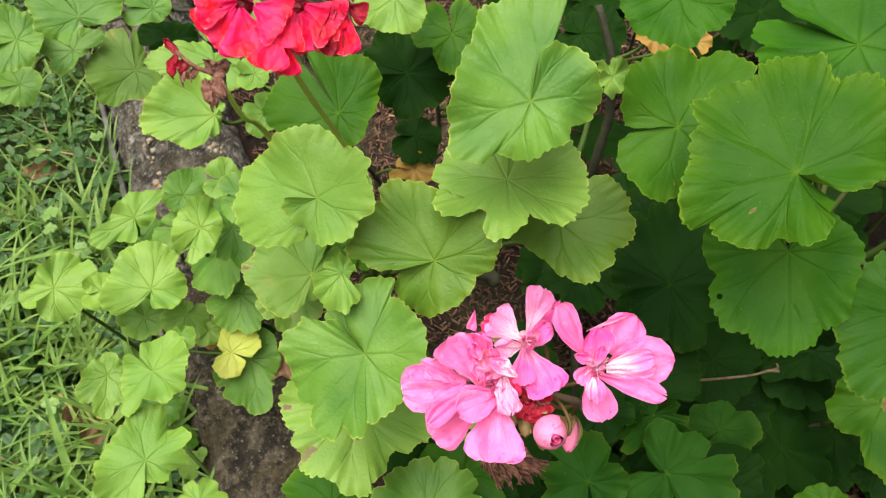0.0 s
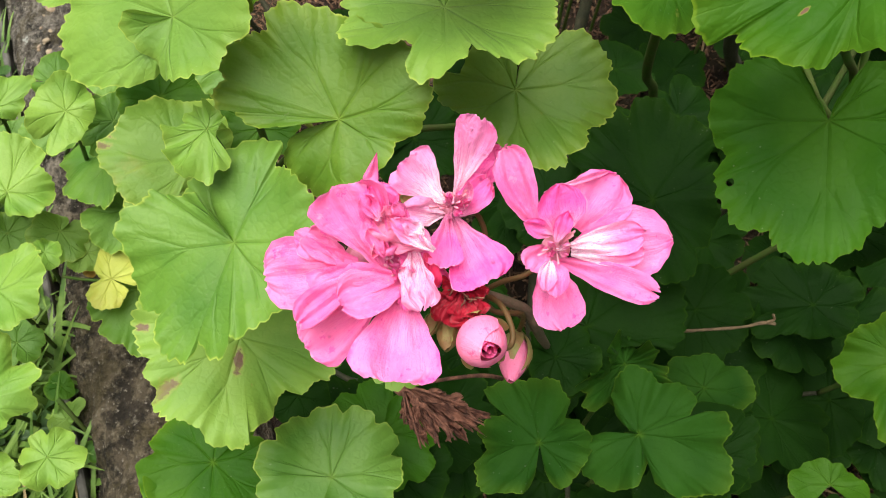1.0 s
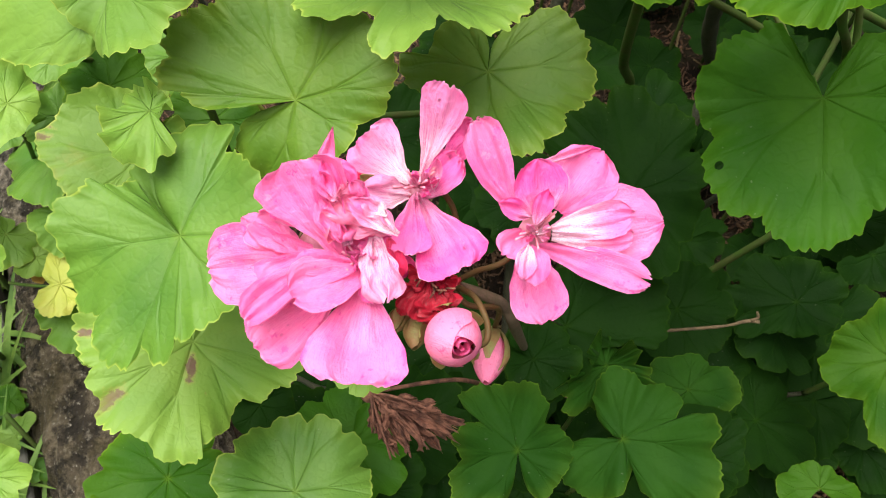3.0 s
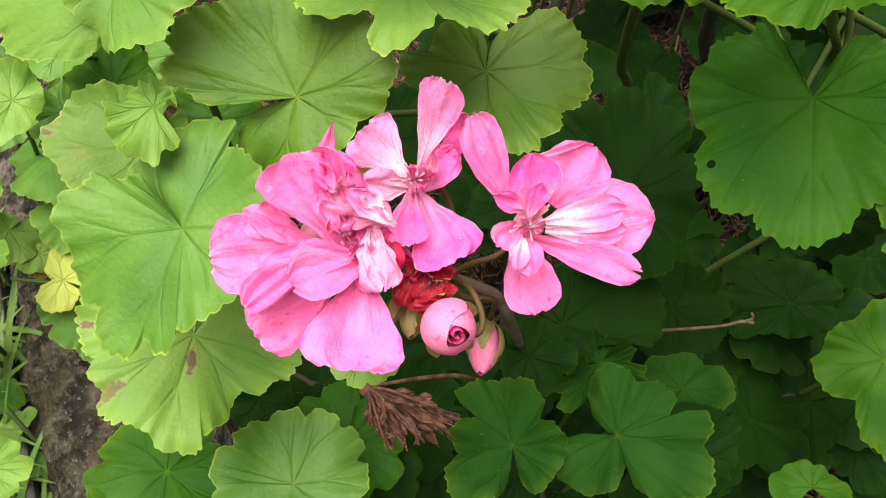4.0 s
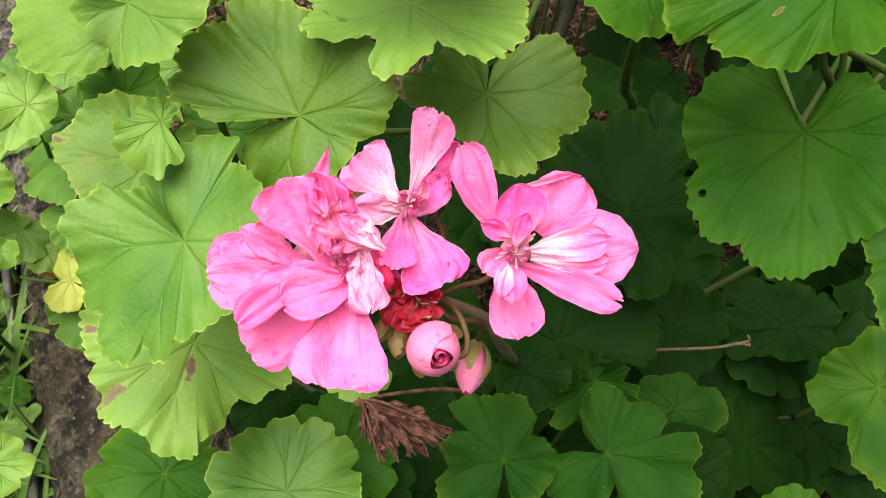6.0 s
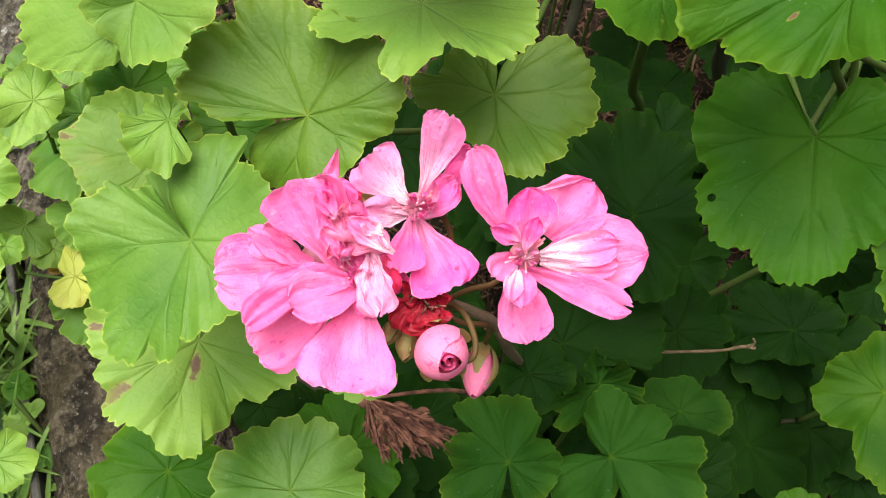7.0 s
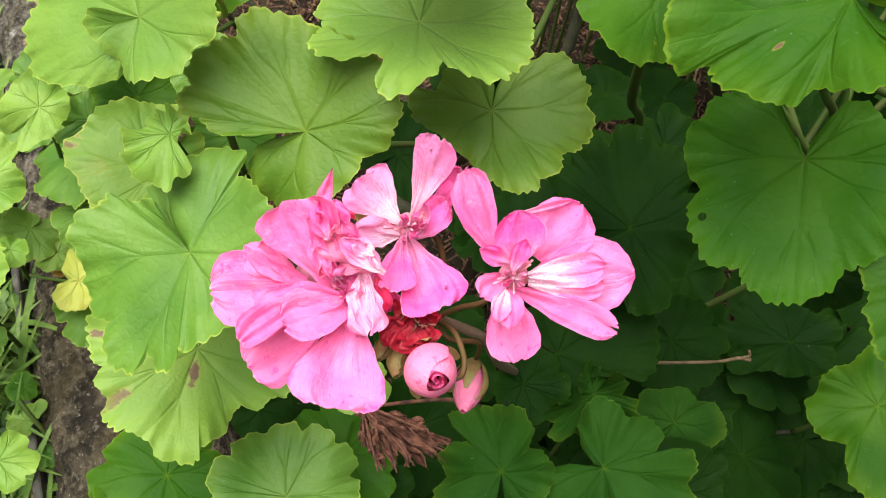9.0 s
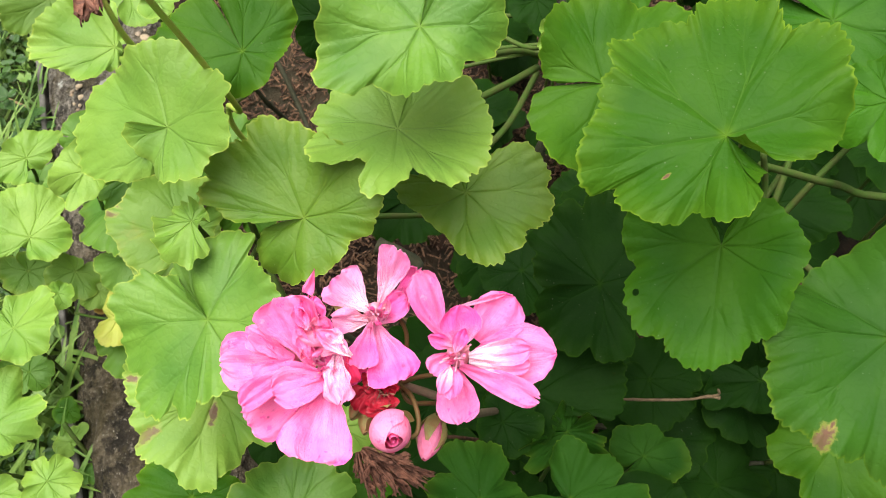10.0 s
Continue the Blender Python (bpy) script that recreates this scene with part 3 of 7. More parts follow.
    inv = ob.matrix_basis.to_3x3().inverted()
    stalk = new("leaf_stalk", mesh_of("leaf_stalk", [inv @ p for p in v], f, STEM))
    stalk.parent = ob
    return ob


PETALS = [0]
WATER = bpy.data.materials.new("water")
WATER.use_nodes = True
WATER.node_tree.nodes["Principled BSDF"].inputs["Transmission Weight"].default_value = 1.0
WATER.node_tree.nodes["Principled BSDF"].inputs["Roughness"].default_value = 0.02
WATER.node_tree.nodes["Principled BSDF"].inputs["IOR"].default_value = 1.33


# half width along a petal: from its foot to its tip
OUTLINES = {
    "wedge": ((0, 0.12), (0.2, 0.30), (0.45, 0.62), (0.7, 0.92), (0.86, 1.0), (0.95, 0.86), (1, 0.62)),
    "strap": ((0, 0.22), (0.2, 0.55), (0.45, 0.88), (0.7, 1.0), (0.86, 0.92), (0.95, 0.68), (1, 0.40)),
    "oval": ((0, 0.2), (0.2, 0.62), (0.45, 0.96), (0.62, 1.0), (0.82, 0.82), (0.94, 0.48), (1, 0.12)),
    "spike": ((0, 0.85), (0.2, 1.0), (0.45, 0.72), (0.7, 0.40), (0.86, 0.20), (0.95, 0.09), (1, 0.03)),
    "shred": ((0, 0.35), (0.2, 0.8), (0.45, 0.95), (0.7, 0.85), (0.86, 0.6), (0.95, 0.35), (1, 0.12)),
}


def outline(name, v):
    rows = OUTLINES[name]
    for (a, x), (b, y) in zip(rows, rows[1:]):
        if v <= b:
            t = (v - a) / (b - a)
            return x + (y - x) * (0.5 * t + 0.5 * smooth_step(t))
    return rows[-1][1]


def petal(parent, foot, tip, width, face, material=None, cup=0.12, curl=0.0, ruffle=0.06, shape="wedge", crumple=0.32, name="petal", fold=0.0, torn=0.45, bow=0.0):
    """A petal from foot to tip (world), width in mm. face: the way its upper side looks; cup: how far its sides rise; curl: how far its tip bends up;
    crumple: how creased it is; torn: how uneven its tip is; fold: how far one side rolls up; bow: how far it bends sideways."""
    PETALS[0] += 1
    seed = PETALS[0] * 1.9
    rnd = random.Random(PETALS[0] * 31)
    material = material or PINK
    foot, tip = Vector(foot), Vector(tip)
    length, w = (tip - foot).length, width / 2000
    y = (tip - foot).normalized()
    z = Vector(face)
    z = (z - y * z.dot(y)).normalized()
    x = y.cross(z)
    nu, nv = (34, 30) if width > 8 else (14, 16)
    verts, places, faces = [], [], []
    k1, k2, skew = rnd.uniform(0, 6.28), rnd.uniform(0, 6.28), rnd.uniform(-0.12, 0.12)
    dip = rnd.uniform(-0.5, 0.5)
    for j in range(nv + 1):
        v = 1 - (1 - j / nv) ** 1.4
        h = outline(shape, v)
        for i in range(nu + 1):
            u = 2 * i / nu - 1
            side = 1 + 0.07 * torn * noise.noise(Vector((v * 4, seed, 9 if u > 0 else 2))) + 0.025 * torn * noise.noise(Vector((v * 16, seed, 5 if u > 0 else 1)))
            hx = w * h * u * side + (skew + bow) * w * v * v * 1.0
            dent = 0.10 * noise.noise(Vector((u * 1.5, seed, 0))) + 0.055 * noise.noise(Vector((u * 4.0, seed, 3))) + 0.03 * noise.noise(Vector((u * 11, seed, 5)))
            dent += 0.05 * math.exp(-((u - dip) / 0.13) ** 2) + 0.06 * u * u
            vy = length * v * (1 - torn * v ** 4 * dent)
            vz = 0.6 * cup * w * (h * u) ** 2 + curl * length * v ** 2.2 - curl * length * v * 0.55
            vz += ruffle * w * v ** 1.5 * (math.sin(6.2 * u + k1) * 0.8 + 0.5 * math.sin(7.3 * u + k2 + 3 * v)) * (0.35 + abs(u))
            vz += 0.0014 * noise.noise(Vector((u * 2.1, v * 2.0, seed)))
            vz += w * (0.012 + 0.10 * crumple + 0.14 * max(0.0, crumple - 0.5)) * ridges(u * 2.4 * (0.5 + 0.5 * v) + 0.6 * v, v * 1.1, seed) * v
            vz += w * (0.002 + 0.06 * crumple + 0.14 * max(0.0, crumple - 0.5)) * ridges(u * 6.0 * (0.5 + 0.5 * v), v * 2.6 + u, seed + 4) * (0.3 + 0.7 * v)
            vz += w * (0.006 + 0.05 * crumple) * noise.noise(Vector((u * 16, v * 9, seed)))
            vz += w * 0.10 * v ** 10 * (noise.noise(Vector((u * 3.1, 4, seed))) + 0.3)
            vz += w * 0.05 * v ** 6 * noise.noise(Vector((u * 9, 1, seed)))
            if crumple > 0.6:
                vz += w * 0.9 * (crumple - 0.5) * noise.noise(Vector((u * 1.8, v * 2.9, seed + 2))) * v
                vy += length * 0.10 * crumple * noise.noise(Vector((u * 2.6, v * 2.2, seed + 6))) * v
                hx += w * 0.22 * crumple * noise.noise(Vector((u * 3, v * 4, seed + 8)))
            if fold and u * fold > 0:
                vz += abs(fold) * w * (abs(u) ** 2.5) * v
                hx *= 1 - 0.45 * abs(fold) * abs(u) ** 3
            verts.append((hx, vy, vz))
            places.append((u, v, 0))
    for j in range(nv):
        for i in range(nu):
            a = j * (nu + 1) + i
            faces.append((a, a + 1, a + nu + 2, a + nu + 1))
    ob = new(name, mesh_of(name, verts, faces, material, True, places, "petal_place"))
    m = Matrix((x, y, z)).transposed().to_4x4()
    m.translation = foot
    ob.parent = parent
    ob.matrix_basis = Matrix.Translation(-parent.matrix_basis.translation) @ m
    return ob


def droplet(on, u, v, radius):
    """A drop of water that sits on a petal."""
    count = 35
    me = on.data
    i = min(int(v * 30), 29) * count + int((u + 1) / 2 * 34)
    at, up = me.vertices[i].co, me.vertices[i].normal
    verts, faces = [], []
    for j in range(5):
        a = math.pi / 2 * j / 4
        for k in range(10):
            b = 2 * math.pi * k / 10
            verts.append(Vector((math.cos(a) * math.cos(b), math.cos(a) * math.sin(b), math.sin(a) * 0.8)) * radius)
    for j in range(4):
        for k in range(10):
            q = j * 10 + k
            p = j * 10 + (k + 1) % 10
            faces.append((q, p, p + 10, q + 10))
    ob = new("water_drop", mesh_of("water_drop", verts, faces, WATER))
    ob.parent = on.parent
    ob.matrix_basis = on.matrix_basis @ frame_of(at, up)
    return ob


def floret_heart(plant, at, up, size=0.004, name="floret", stamens=8, material=None):
    """The short green and red heart of a floret, with its stamens; the petals hang on it."""
    rnd = random.Random(int(at[0] * 1e5))
    z = Vector(up).normalized()
    v, f = [], []
    pv, pf = tube_data([z * -0.010, z * -0.004, z * 0.0, z * size * 0.5], [0.0012, 0.0026, 0.0036, 0.0014], 12)
    v, f = list(pv), list(pf)
    for k in range(stamens):
        d = (z + Vector((rnd.uniform(-1, 1), rnd.uniform(-1, 1), rnd.uniform(-1, 1))) * 0.75).normalized()
        tv, tf = tube_data([d * 0.001, d * size * 0.9 + z * 0.001, d * size * 1.9 + z * 0.0015], [0.00026, 0.0002, 0.0003], 5)
        f += [tuple(i + len(v) for i in q) for q in tf]
        v += list(tv)
    ob = new(name, mesh_of(name, v, f, material or HEART))
    ob.matrix_basis = Matrix.Translation(at)
    return settle_under(ob, plant)


def flower_bud(plant, at, axis, radius, length, open_petals=7, outer=None, reach=0.5):
    """A half-open bud: petals rolled into one another like a small rose, in green sepals."""
    z = Vector(axis).normalized()
    v, f = tube_data([Vector((0, 0, -length * 0.4)), Vector((0, 0, length * 0.1))], [radius * 0.45, radius * 0.3], 8)
    ob = new("flower_bud", mesh_of("flower_bud", v, f, CRIMSON))
    ob.matrix_basis = frame_of(Vector(at), z, (1, 0.2, 0))
    settle_under(ob, plant)
    for k in range(open_petals):
        a0, span = k * 2.2 + 0.9, 3.9
        wrap = k < 3 or open_petals < 4
        verts, places, faces = [], [], []
        nu, nv = 32, 18
        for j in range(nv + 1):
            for i in range(nu + 1):
                u, t = i / nu, j / nv
                a = a0 + span * u
                if wrap:
                    t *= 1 - (0.24 if open_petals > 3 else 0.1) * (1 - math.sin(math.pi * u) ** 0.6)
                    r = radius * (1.03 - 0.06 * k - 0.05 * u) * math.sin(math.pi * (0.10 + (0.83 + 0.05 * (open_petals < 4)) * t)) ** 0.8
                    r += radius * 0.05 * (j / nv) ** 9
                else:
                    r = radius * (0.40 - 0.08 * (k - 3)) * (1 - 0.22 * u) * (0.9 + 0.25 * math.sin(math.pi * t))
                    t = 0.25 + (0.70 + 0.05 * math.sin(math.pi * u)) * t
                r *= 1 + 0.04 * noise.noise(Vector((u * 4, t * 3, k + radius * 900)))
                verts.append((r * math.cos(a), r * math.sin(a), length * (0.9 * t - 0.46)))
                places.append((2 * u - 1, 0.3 + 0.7 * t, 0))
        for j in range(nv):
            for i in range(nu):
                q = j * (nu + 1) + i
                faces.append((q, q + 1, q + nu + 2, q + nu + 1))
        p = new("petal", mesh_of("petal", verts, faces, (outer or PINK_BUD) if k < 3 else PINK, True, places, "petal_place"))
        p.parent = ob
    for k in range(5):
        a = k * 2 * math.pi / 5 + 0.4
        verts, faces = [], []
        for j in range(8):
            t = j / 7
            prof = max(0.05, math.sin(math.pi * (0.10 + 0.98 * reach * t))) ** 0.8
            for i in range(5):
                b = a + (i / 4 - 0.5) * (1.35 if reach > 0.7 else 0.95) * (1 - t ** 1.6)
                r = radius * (1.14 + 0.05 * t * t) * prof
                verts.append((r * math.cos(b), r * math.sin(b), length * (reach * t - 0.52)))
        for j in range(7):
            for i in range(4):
                q = j * 5 + i
                faces.append((q, q + 1, q + 6, q + 5))
        s = new("sepal", mesh_of("sepal", verts, faces, SEPAL))
        s.parent = ob
    return ob


# ---- ground ----
def ground_height(x, y):
    """Lawn at 0 on one side of the edging, slightly higher bed soil on the other."""
    side = (x + 0.19) * 0.921 + (y - 0.237) * 0.389
    h = 0.02 * smooth_step(side / 0.12)
    near = max(0.0, 1 - math.hypot(x, y - 0.3) / 1.6)
    return h + near * (0.010 * noise.noise(Vector((x * 9, y * 9, 0))) + 0.005 * noise.noise(Vector((x * 31, y * 31, 4))))


def build_ground():
    line = [-120, -40, -12, -4, -2] + [-1.2 + 0.022 * i for i in range(111)] + [1.6, 2.5, 5, 14, 45, 120]
    verts = [(x, y + 0.3, ground_height(x, y + 0.3)) for y in line for x in line]
    n = len(line)
    faces = [(j * n + i, j * n + i + 1, (j + 1) * n + i + 1, (j + 1) * n + i) for j in range(n - 1) for i in range(n - 1)]
    return tagged(new("ground", mesh_of("ground", verts, faces, SOIL)), "dark crumbly garden soil under lawn and bed", "ground", kind="structure")


build_ground()


def build_edging():
    """A long weathered edging beam, rough and rounded, lying between the lawn and the bed."""
    axis, start = Vector((-0.389, 0.921, 0)), Vector((-0.155, 0.155, 0))
    side = Vector((0.921, 0.389, 0))
    prof = [(-0.001, -0.03), (0.0, 0.004), (0.008, 0.026), (0.020, 0.043), (0.040, 0.055), (0.065, 0.058), (0.09, 0.055), (0.108, 0.044), (0.118, 0.02), (0.117, -0.03)]
    line = bend([Vector((a, 0, b)) for a, b in prof], 9)
    verts, faces = [], []
    count = 420
    for j in range(count + 1):
        s = -0.35 + 1.35 * j / count
        for p in line:
            q = start + axis * s + side * p.x + Vector((0, 0, p.z))
            k = noise.noise(q * 22) * 0.006 + noise.noise(q * 70) * 0.0035 + noise.noise(q * 190) * 0.0020
            verts.append(q + (side * (p.x - 0.06) * 8 + Vector((0, 0, 1))).normalized() * k)
    n = len(line)
    faces = [(j * n + i, (j + 1) * n + i, (j + 1) * n + i + 1, j * n + i + 1) for j in range(count) for i in range(n - 1)]
    faces += [tuple(range(n - 1, -1, -1)), tuple(count * n + i for i in range(n))]
    ob = thing("garden_edging", start, "rough weathered grey edging beam between lawn and bed", "garden edging")
    under(new("beam", mesh_of("beam", [v - start for v in verts], faces, EDGING)), ob)
    # a thin smooth board along the lawn's side
    board, quads = [], []
    for j in range(91):
        s = -0.35 + 1.35 * j / 90
        top = 0.024 + 0.003 * noise.noise(Vector((s * 7, 3, 0))) + 0.0012 * noise.noise(Vector((s * 60, 1, 0)))
        for o, z in ((-0.0050, -0.03), (-0.0050, top - 0.001), (-0.0042, top), (-0.001, top), (0.0, top - 0.001), (0.0, -0.03)):
            board.append(axis * s + side * (o + 0.001 * noise.noise(Vector((s * 9, o * 40, 5)))) + Vector((0, 0, z)))
    for j in range(90):
        quads += [(6 * j + k, 6 * j + k + 6, 6 * j + k + 7, 6 * j + k + 1) for k in range(5)]
    quads += [(5, 4, 3, 2, 1, 0), tuple(540 + k for k in range(6))]
    under(new("side_board", mesh_of("side_board", board, quads, BOARD, False)), ob, "thin smooth grey board")
    return ob


build_edging()

# ---- plants ----
pink_plant = thing("geranium_plant", (0.13, 0.22, 0.015), "pink-flowered geranium with scalloped green leaves in the bed", "geranium", "geraniums in the bed")
red_plant = thing("geranium_plant", (-0.02, 0.42, 0.015), "red-flowered geranium with scalloped green leaves in the bed", "geranium", "geraniums in the bed")

# branches that carry the leaf stalks
BRANCHES = (
    (pink_plant, [(0.13, 0.22, 0.015), (0.03, 0.2, 0.06), (0.0, 0.205, 0.07), (-0.02, 0.21, 0.085)]),
    (pink_plant, [(0.12, 0.22, 0.015), (0.04, 0.16, 0.07), (0.02, 0.15, 0.08), (0.0, 0.14, 0.09)]),
    (pink_plant, [(0.13, 0.23, 0.015), (0.2, 0.21, 0.08), (0.25, 0.19, 0.09), (0.29, 0.19, 0.10)]),
    (pink_plant, [(0.13, 0.22, 0.015), (0.135, 0.17, 0.08), (0.135, 0.13, 0.11), (0.13, 0.11, 0.12)]),
    (pink_plant, [(0.12, 0.23, 0.015), (0.02, 0.24, 0.12), (-0.01, 0.22, 0.2), (-0.01, 0.22, 0.26)]),
    (pink_plant, [(0.15, 0.23, 0.015), (0.19, 0.25, 0.15), (0.21, 0.24, 0.24), (0.215, 0.23, 0.29)]),
    (red_plant, [(-0.02, 0.42, 0.015), (-0.07, 0.38, 0.06), (-0.10, 0.35, 0.09), (-0.13, 0.33, 0.12)]),
    (red_plant, [(-0.02, 0.42, 0.015), (-0.09, 0.50, 0.12), (-0.17, 0.51, 0.18), (-0.25, 0.50, 0.18), (-0.33, 0.505, 0.13)]),
    (red_plant, [(-0.02, 0.42, 0.015), (-0.03, 0.39, 0.12), (-0.05, 0.37, 0.19), (-0.06, 0.37, 0.22)]),
    (red_plant, [(-0.01, 0.42, 0.015), (0.02, 0.42, 0.12), (0.02, 0.42, 0.2), (0.02, 0.41, 0.25)]),
)
for owner, line in BRANCHES:
    settle_under(tube("stem", line, 0.0024, 0.0012, STEM_OLD, bumpy=0.2), owner)
    BRANCH_POINTS.extend(bend(line, 10)[4:])

leaf(pink_plant, (-0.0277, 0.2107, 0.3518), (-0.40, -0.43, 0.81), [(-116, 20.0), (-131, 27.0), (-142, 33.0), (-148, 37.1), (-157, 42.2), (-170, 43.5), (-178, 44.8), (172, 43.4), (160, 43.9), (151, 39.7), (136, 33.8), (123, 33.3), (111, 31.9), (91, 31.7), (75, 28.4), (60, 25.7), (42, 29.1), (26, 31.0), (18, 26.7), (3, 29.2), (-10, 29.6), (-28, 23.0), (-45, 25.0), (-69, 22.1), (-95, 19.3), (-119, 14.3), (-155, 13.4), (-176, 10.8)], material=LEAF_YOUNG, close=1.0, notch=0.02, over=0.14)
leaf(pink_plant, (0.0228, 0.1910, 0.3311), (-0.20, -0.52, 0.83), [(-161, 18.1), (-148, 22.6), (-130, 25.0), (-102, 25.2), (-70, 21.9), (-30, 21.1), (-20, 20.0), (-5, 26.7), (5, 28.2), (15, 31.5), (26, 31.2), (42, 31.6), (58, 30.9), (86, 31.9), (103, 36.1), (118, 40.4), (126, 39.8), (131, 34.6), (138, 38.0), (150, 41.1), (159, 39.9), (163, 37.1), (170, 39.8), (178, 38.4), (177, 32.4), (-175, 29.2), (-170, 24.3), (-169, 18.0)], material=LEAF_OLIVE, close=1.0, notch=0.02, over=0.14)
leaf(pink_plant, (0.0545, 0.2184, 0.3543), (-0.10, 0.11, 0.99), [(83, 26.7), (111, 30.0), (138, 32.1), (171, 33.6), (178, 29.5), (-173, 31.2), (-162, 34.6), (-154, 35.2), (-143, 35.0), (-137, 28.2), (-130, 20.1), (-120, 19.2), (-115, 26.5), (-107, 30.6), (-88, 30.7), (-77, 28.8), (-71, 25.4), (-65, 29.8), (-60, 33.7), (-52, 36.1), (-42, 36.0), (-37, 34.5), (-22, 36.2), (-13, 34.6), (6, 34.6), (21, 33.3), (30, 32.9), (54, 31.6), (68, 29.5), (79, 25.0)], material=LEAF_YOUNG, close=1.0, notch=0.02, over=0.10, wave=0.08)
leaf(pink_plant, (-0.0076, 0.1540, 0.3145), (-0.31, -0.36, 0.88), [(142, 27.5), (133, 29.1), (107, 30.3), (86, 34.3), (70, 34.9), (68, 26.9), (53, 28.7), (39, 29.5), (25, 30.1), (1, 29.5), (-25, 28.1), (-47, 26.5), (-61, 28.5), (-79, 30.4), (-83, 28.9), (-88, 35.4), (-98, 36.0), (-108, 32.1), (-110, 40.0), (-120, 41.0), (-132, 37.9), (-137, 33.4), (-148, 38.9), (-161, 38.1), (-172, 36.3), (175, 38.6), (165, 37.1), (157, 32.3), (149, 33.3), (148, 28.2), (141, 22.8), (128, 19.2), (119, 13.0)], material=LEAF_MID, wave=0.125, close=1.0, notch=0.02, over=0.16)
leaf(pink_plant, (0.0822, 0.2217, 0.3142), (-0.09, -0.32, 0.94), [(65, 18.0), (58, 23.3), (51, 29.3), (42, 32.6), (27, 34.4), (15, 35.8), (8, 33.5), (-1, 36.7), (-12, 36.6), (-21, 33.9), (-27, 29.8), (-39, 32.8), (-54, 31.3), (-58, 34.6), (-69, 33.6), (-78, 30.6), (-85, 27.2), (-111, 19.8), (-146, 20.5), (-156, 23.1), (-168, 27.4), (177, 29.8), (168, 30.6), (164, 20.8), (143, 21.3), (116, 20.3), (104, 14.3)], material=LEAF_OLIVE, close=0.9, notch=0.02, over=0.05)
leaf(pink_plant, (0.1255, 0.2313, 0.3738), (-0.15, -0.33, 0.93), [(-178, 19.9), (-169, 25.0), (-147, 29.5), (-128, 31.7), (-116, 34.7), (-106, 34.5), (-93, 30.6), (-79, 26.4), (-47, 19.4), (0, 20.5), (29, 35.0), (38, 41.2), (49, 41.2), (58, 41.4), (71, 33.5), (83, 35.5), (108, 32.7), (125, 32.3), (136, 29.3), (154, 25.8), (172, 22.1), (178, 18.9)], material=leaf_material("leaf_marked", *SHADES["mature"], 0.0, scars=[(-0.0036, -0.0244, 0.0012)], hole=None), wave=0.125, close=1.0, notch=0.02, over=0.05)
leaf(pink_plant, (0.1490, 0.1801, 0.4114), (-0.27, -0.16, 0.95), [(-48, 16.3), (-62, 16.7), (-70, 18.4), (-69, 21.9), (-75, 23.7), (-84, 27.2), (-96, 28.8), (-103, 26.2), (-113, 23.7), (-118, 28.0), (-125, 31.0), (-134, 33.5), (-147, 34.6), (-156, 33.0), (-158, 40.2), (-162, 41.6), (-172, 40.6), (-178, 38.6), (173, 36.9), (166, 35.3), (158, 37.3), (151, 37.9), (146, 36.1), (141, 40.8), (135, 44.7), (129, 45.3), (126, 42.8), (122, 45.3), (118, 44.6), (111, 41.9), (104, 40.0), (100, 41.7), (98, 45.5), (91, 48.4), (83, 49.7), (77, 47.9), (70, 47.7), (68, 43.3), (63, 38.8), (60, 38.1), (58, 41.5), (53, 45.0), (46, 46.3), (38, 42.5), (29, 35.8), (16, 34.2), (1, 30.4), (-13, 27.1), (-22, 23.7), (-31, 19.4), (-43, 14.6), (-51, 10.5)], material=leaf_material("leaf_marked", *SHADES["mature"], 0.0, scars=[(-0.0162, -0.0122, 0.0007), (0.0055, -0.0182, 0.0018)], hole=None), label="large leaf with a small brown spot", wave=0.125, close=1.0, notch=0.02, over=0.12)
leaf(pink_plant, (0.1710, 0.1854, 0.3487), (-0.42, -0.26, 0.87), [(109, 7.3), (92, 13.5), (94, 17.6), (104, 20.2), (108, 25.0), (117, 28.7), (124, 27.6), (132, 31.3), (144, 33.2), (154, 31.3), (162, 34.1), (174, 34.0), (-175, 32.3), (-167, 29.6), (-158, 35.2), (-145, 38.5), (-131, 42.0), (-119, 39.1), (-114, 42.8), (-103, 45.1), (-96, 44.1), (-84, 40.4), (-74, 34.7), (-63, 35.0), (-33, 28.0), (-3, 28.1), (12, 25.4), (40, 22.8), (53, 19.5), (56, 15.6), (46, 12.4), (30, 12.3), (6, 9.8), (-19, 6.0)], label="dark leaf with a small hole", material=leaf_material("leaf_marked", *SHADES["dark"], 0.0, scars=[(0.008, -0.0335, 0.0012)], hole=(-0.0285, -0.017, 0.0014)), close=0.35, notch=0.02, over=0.02)
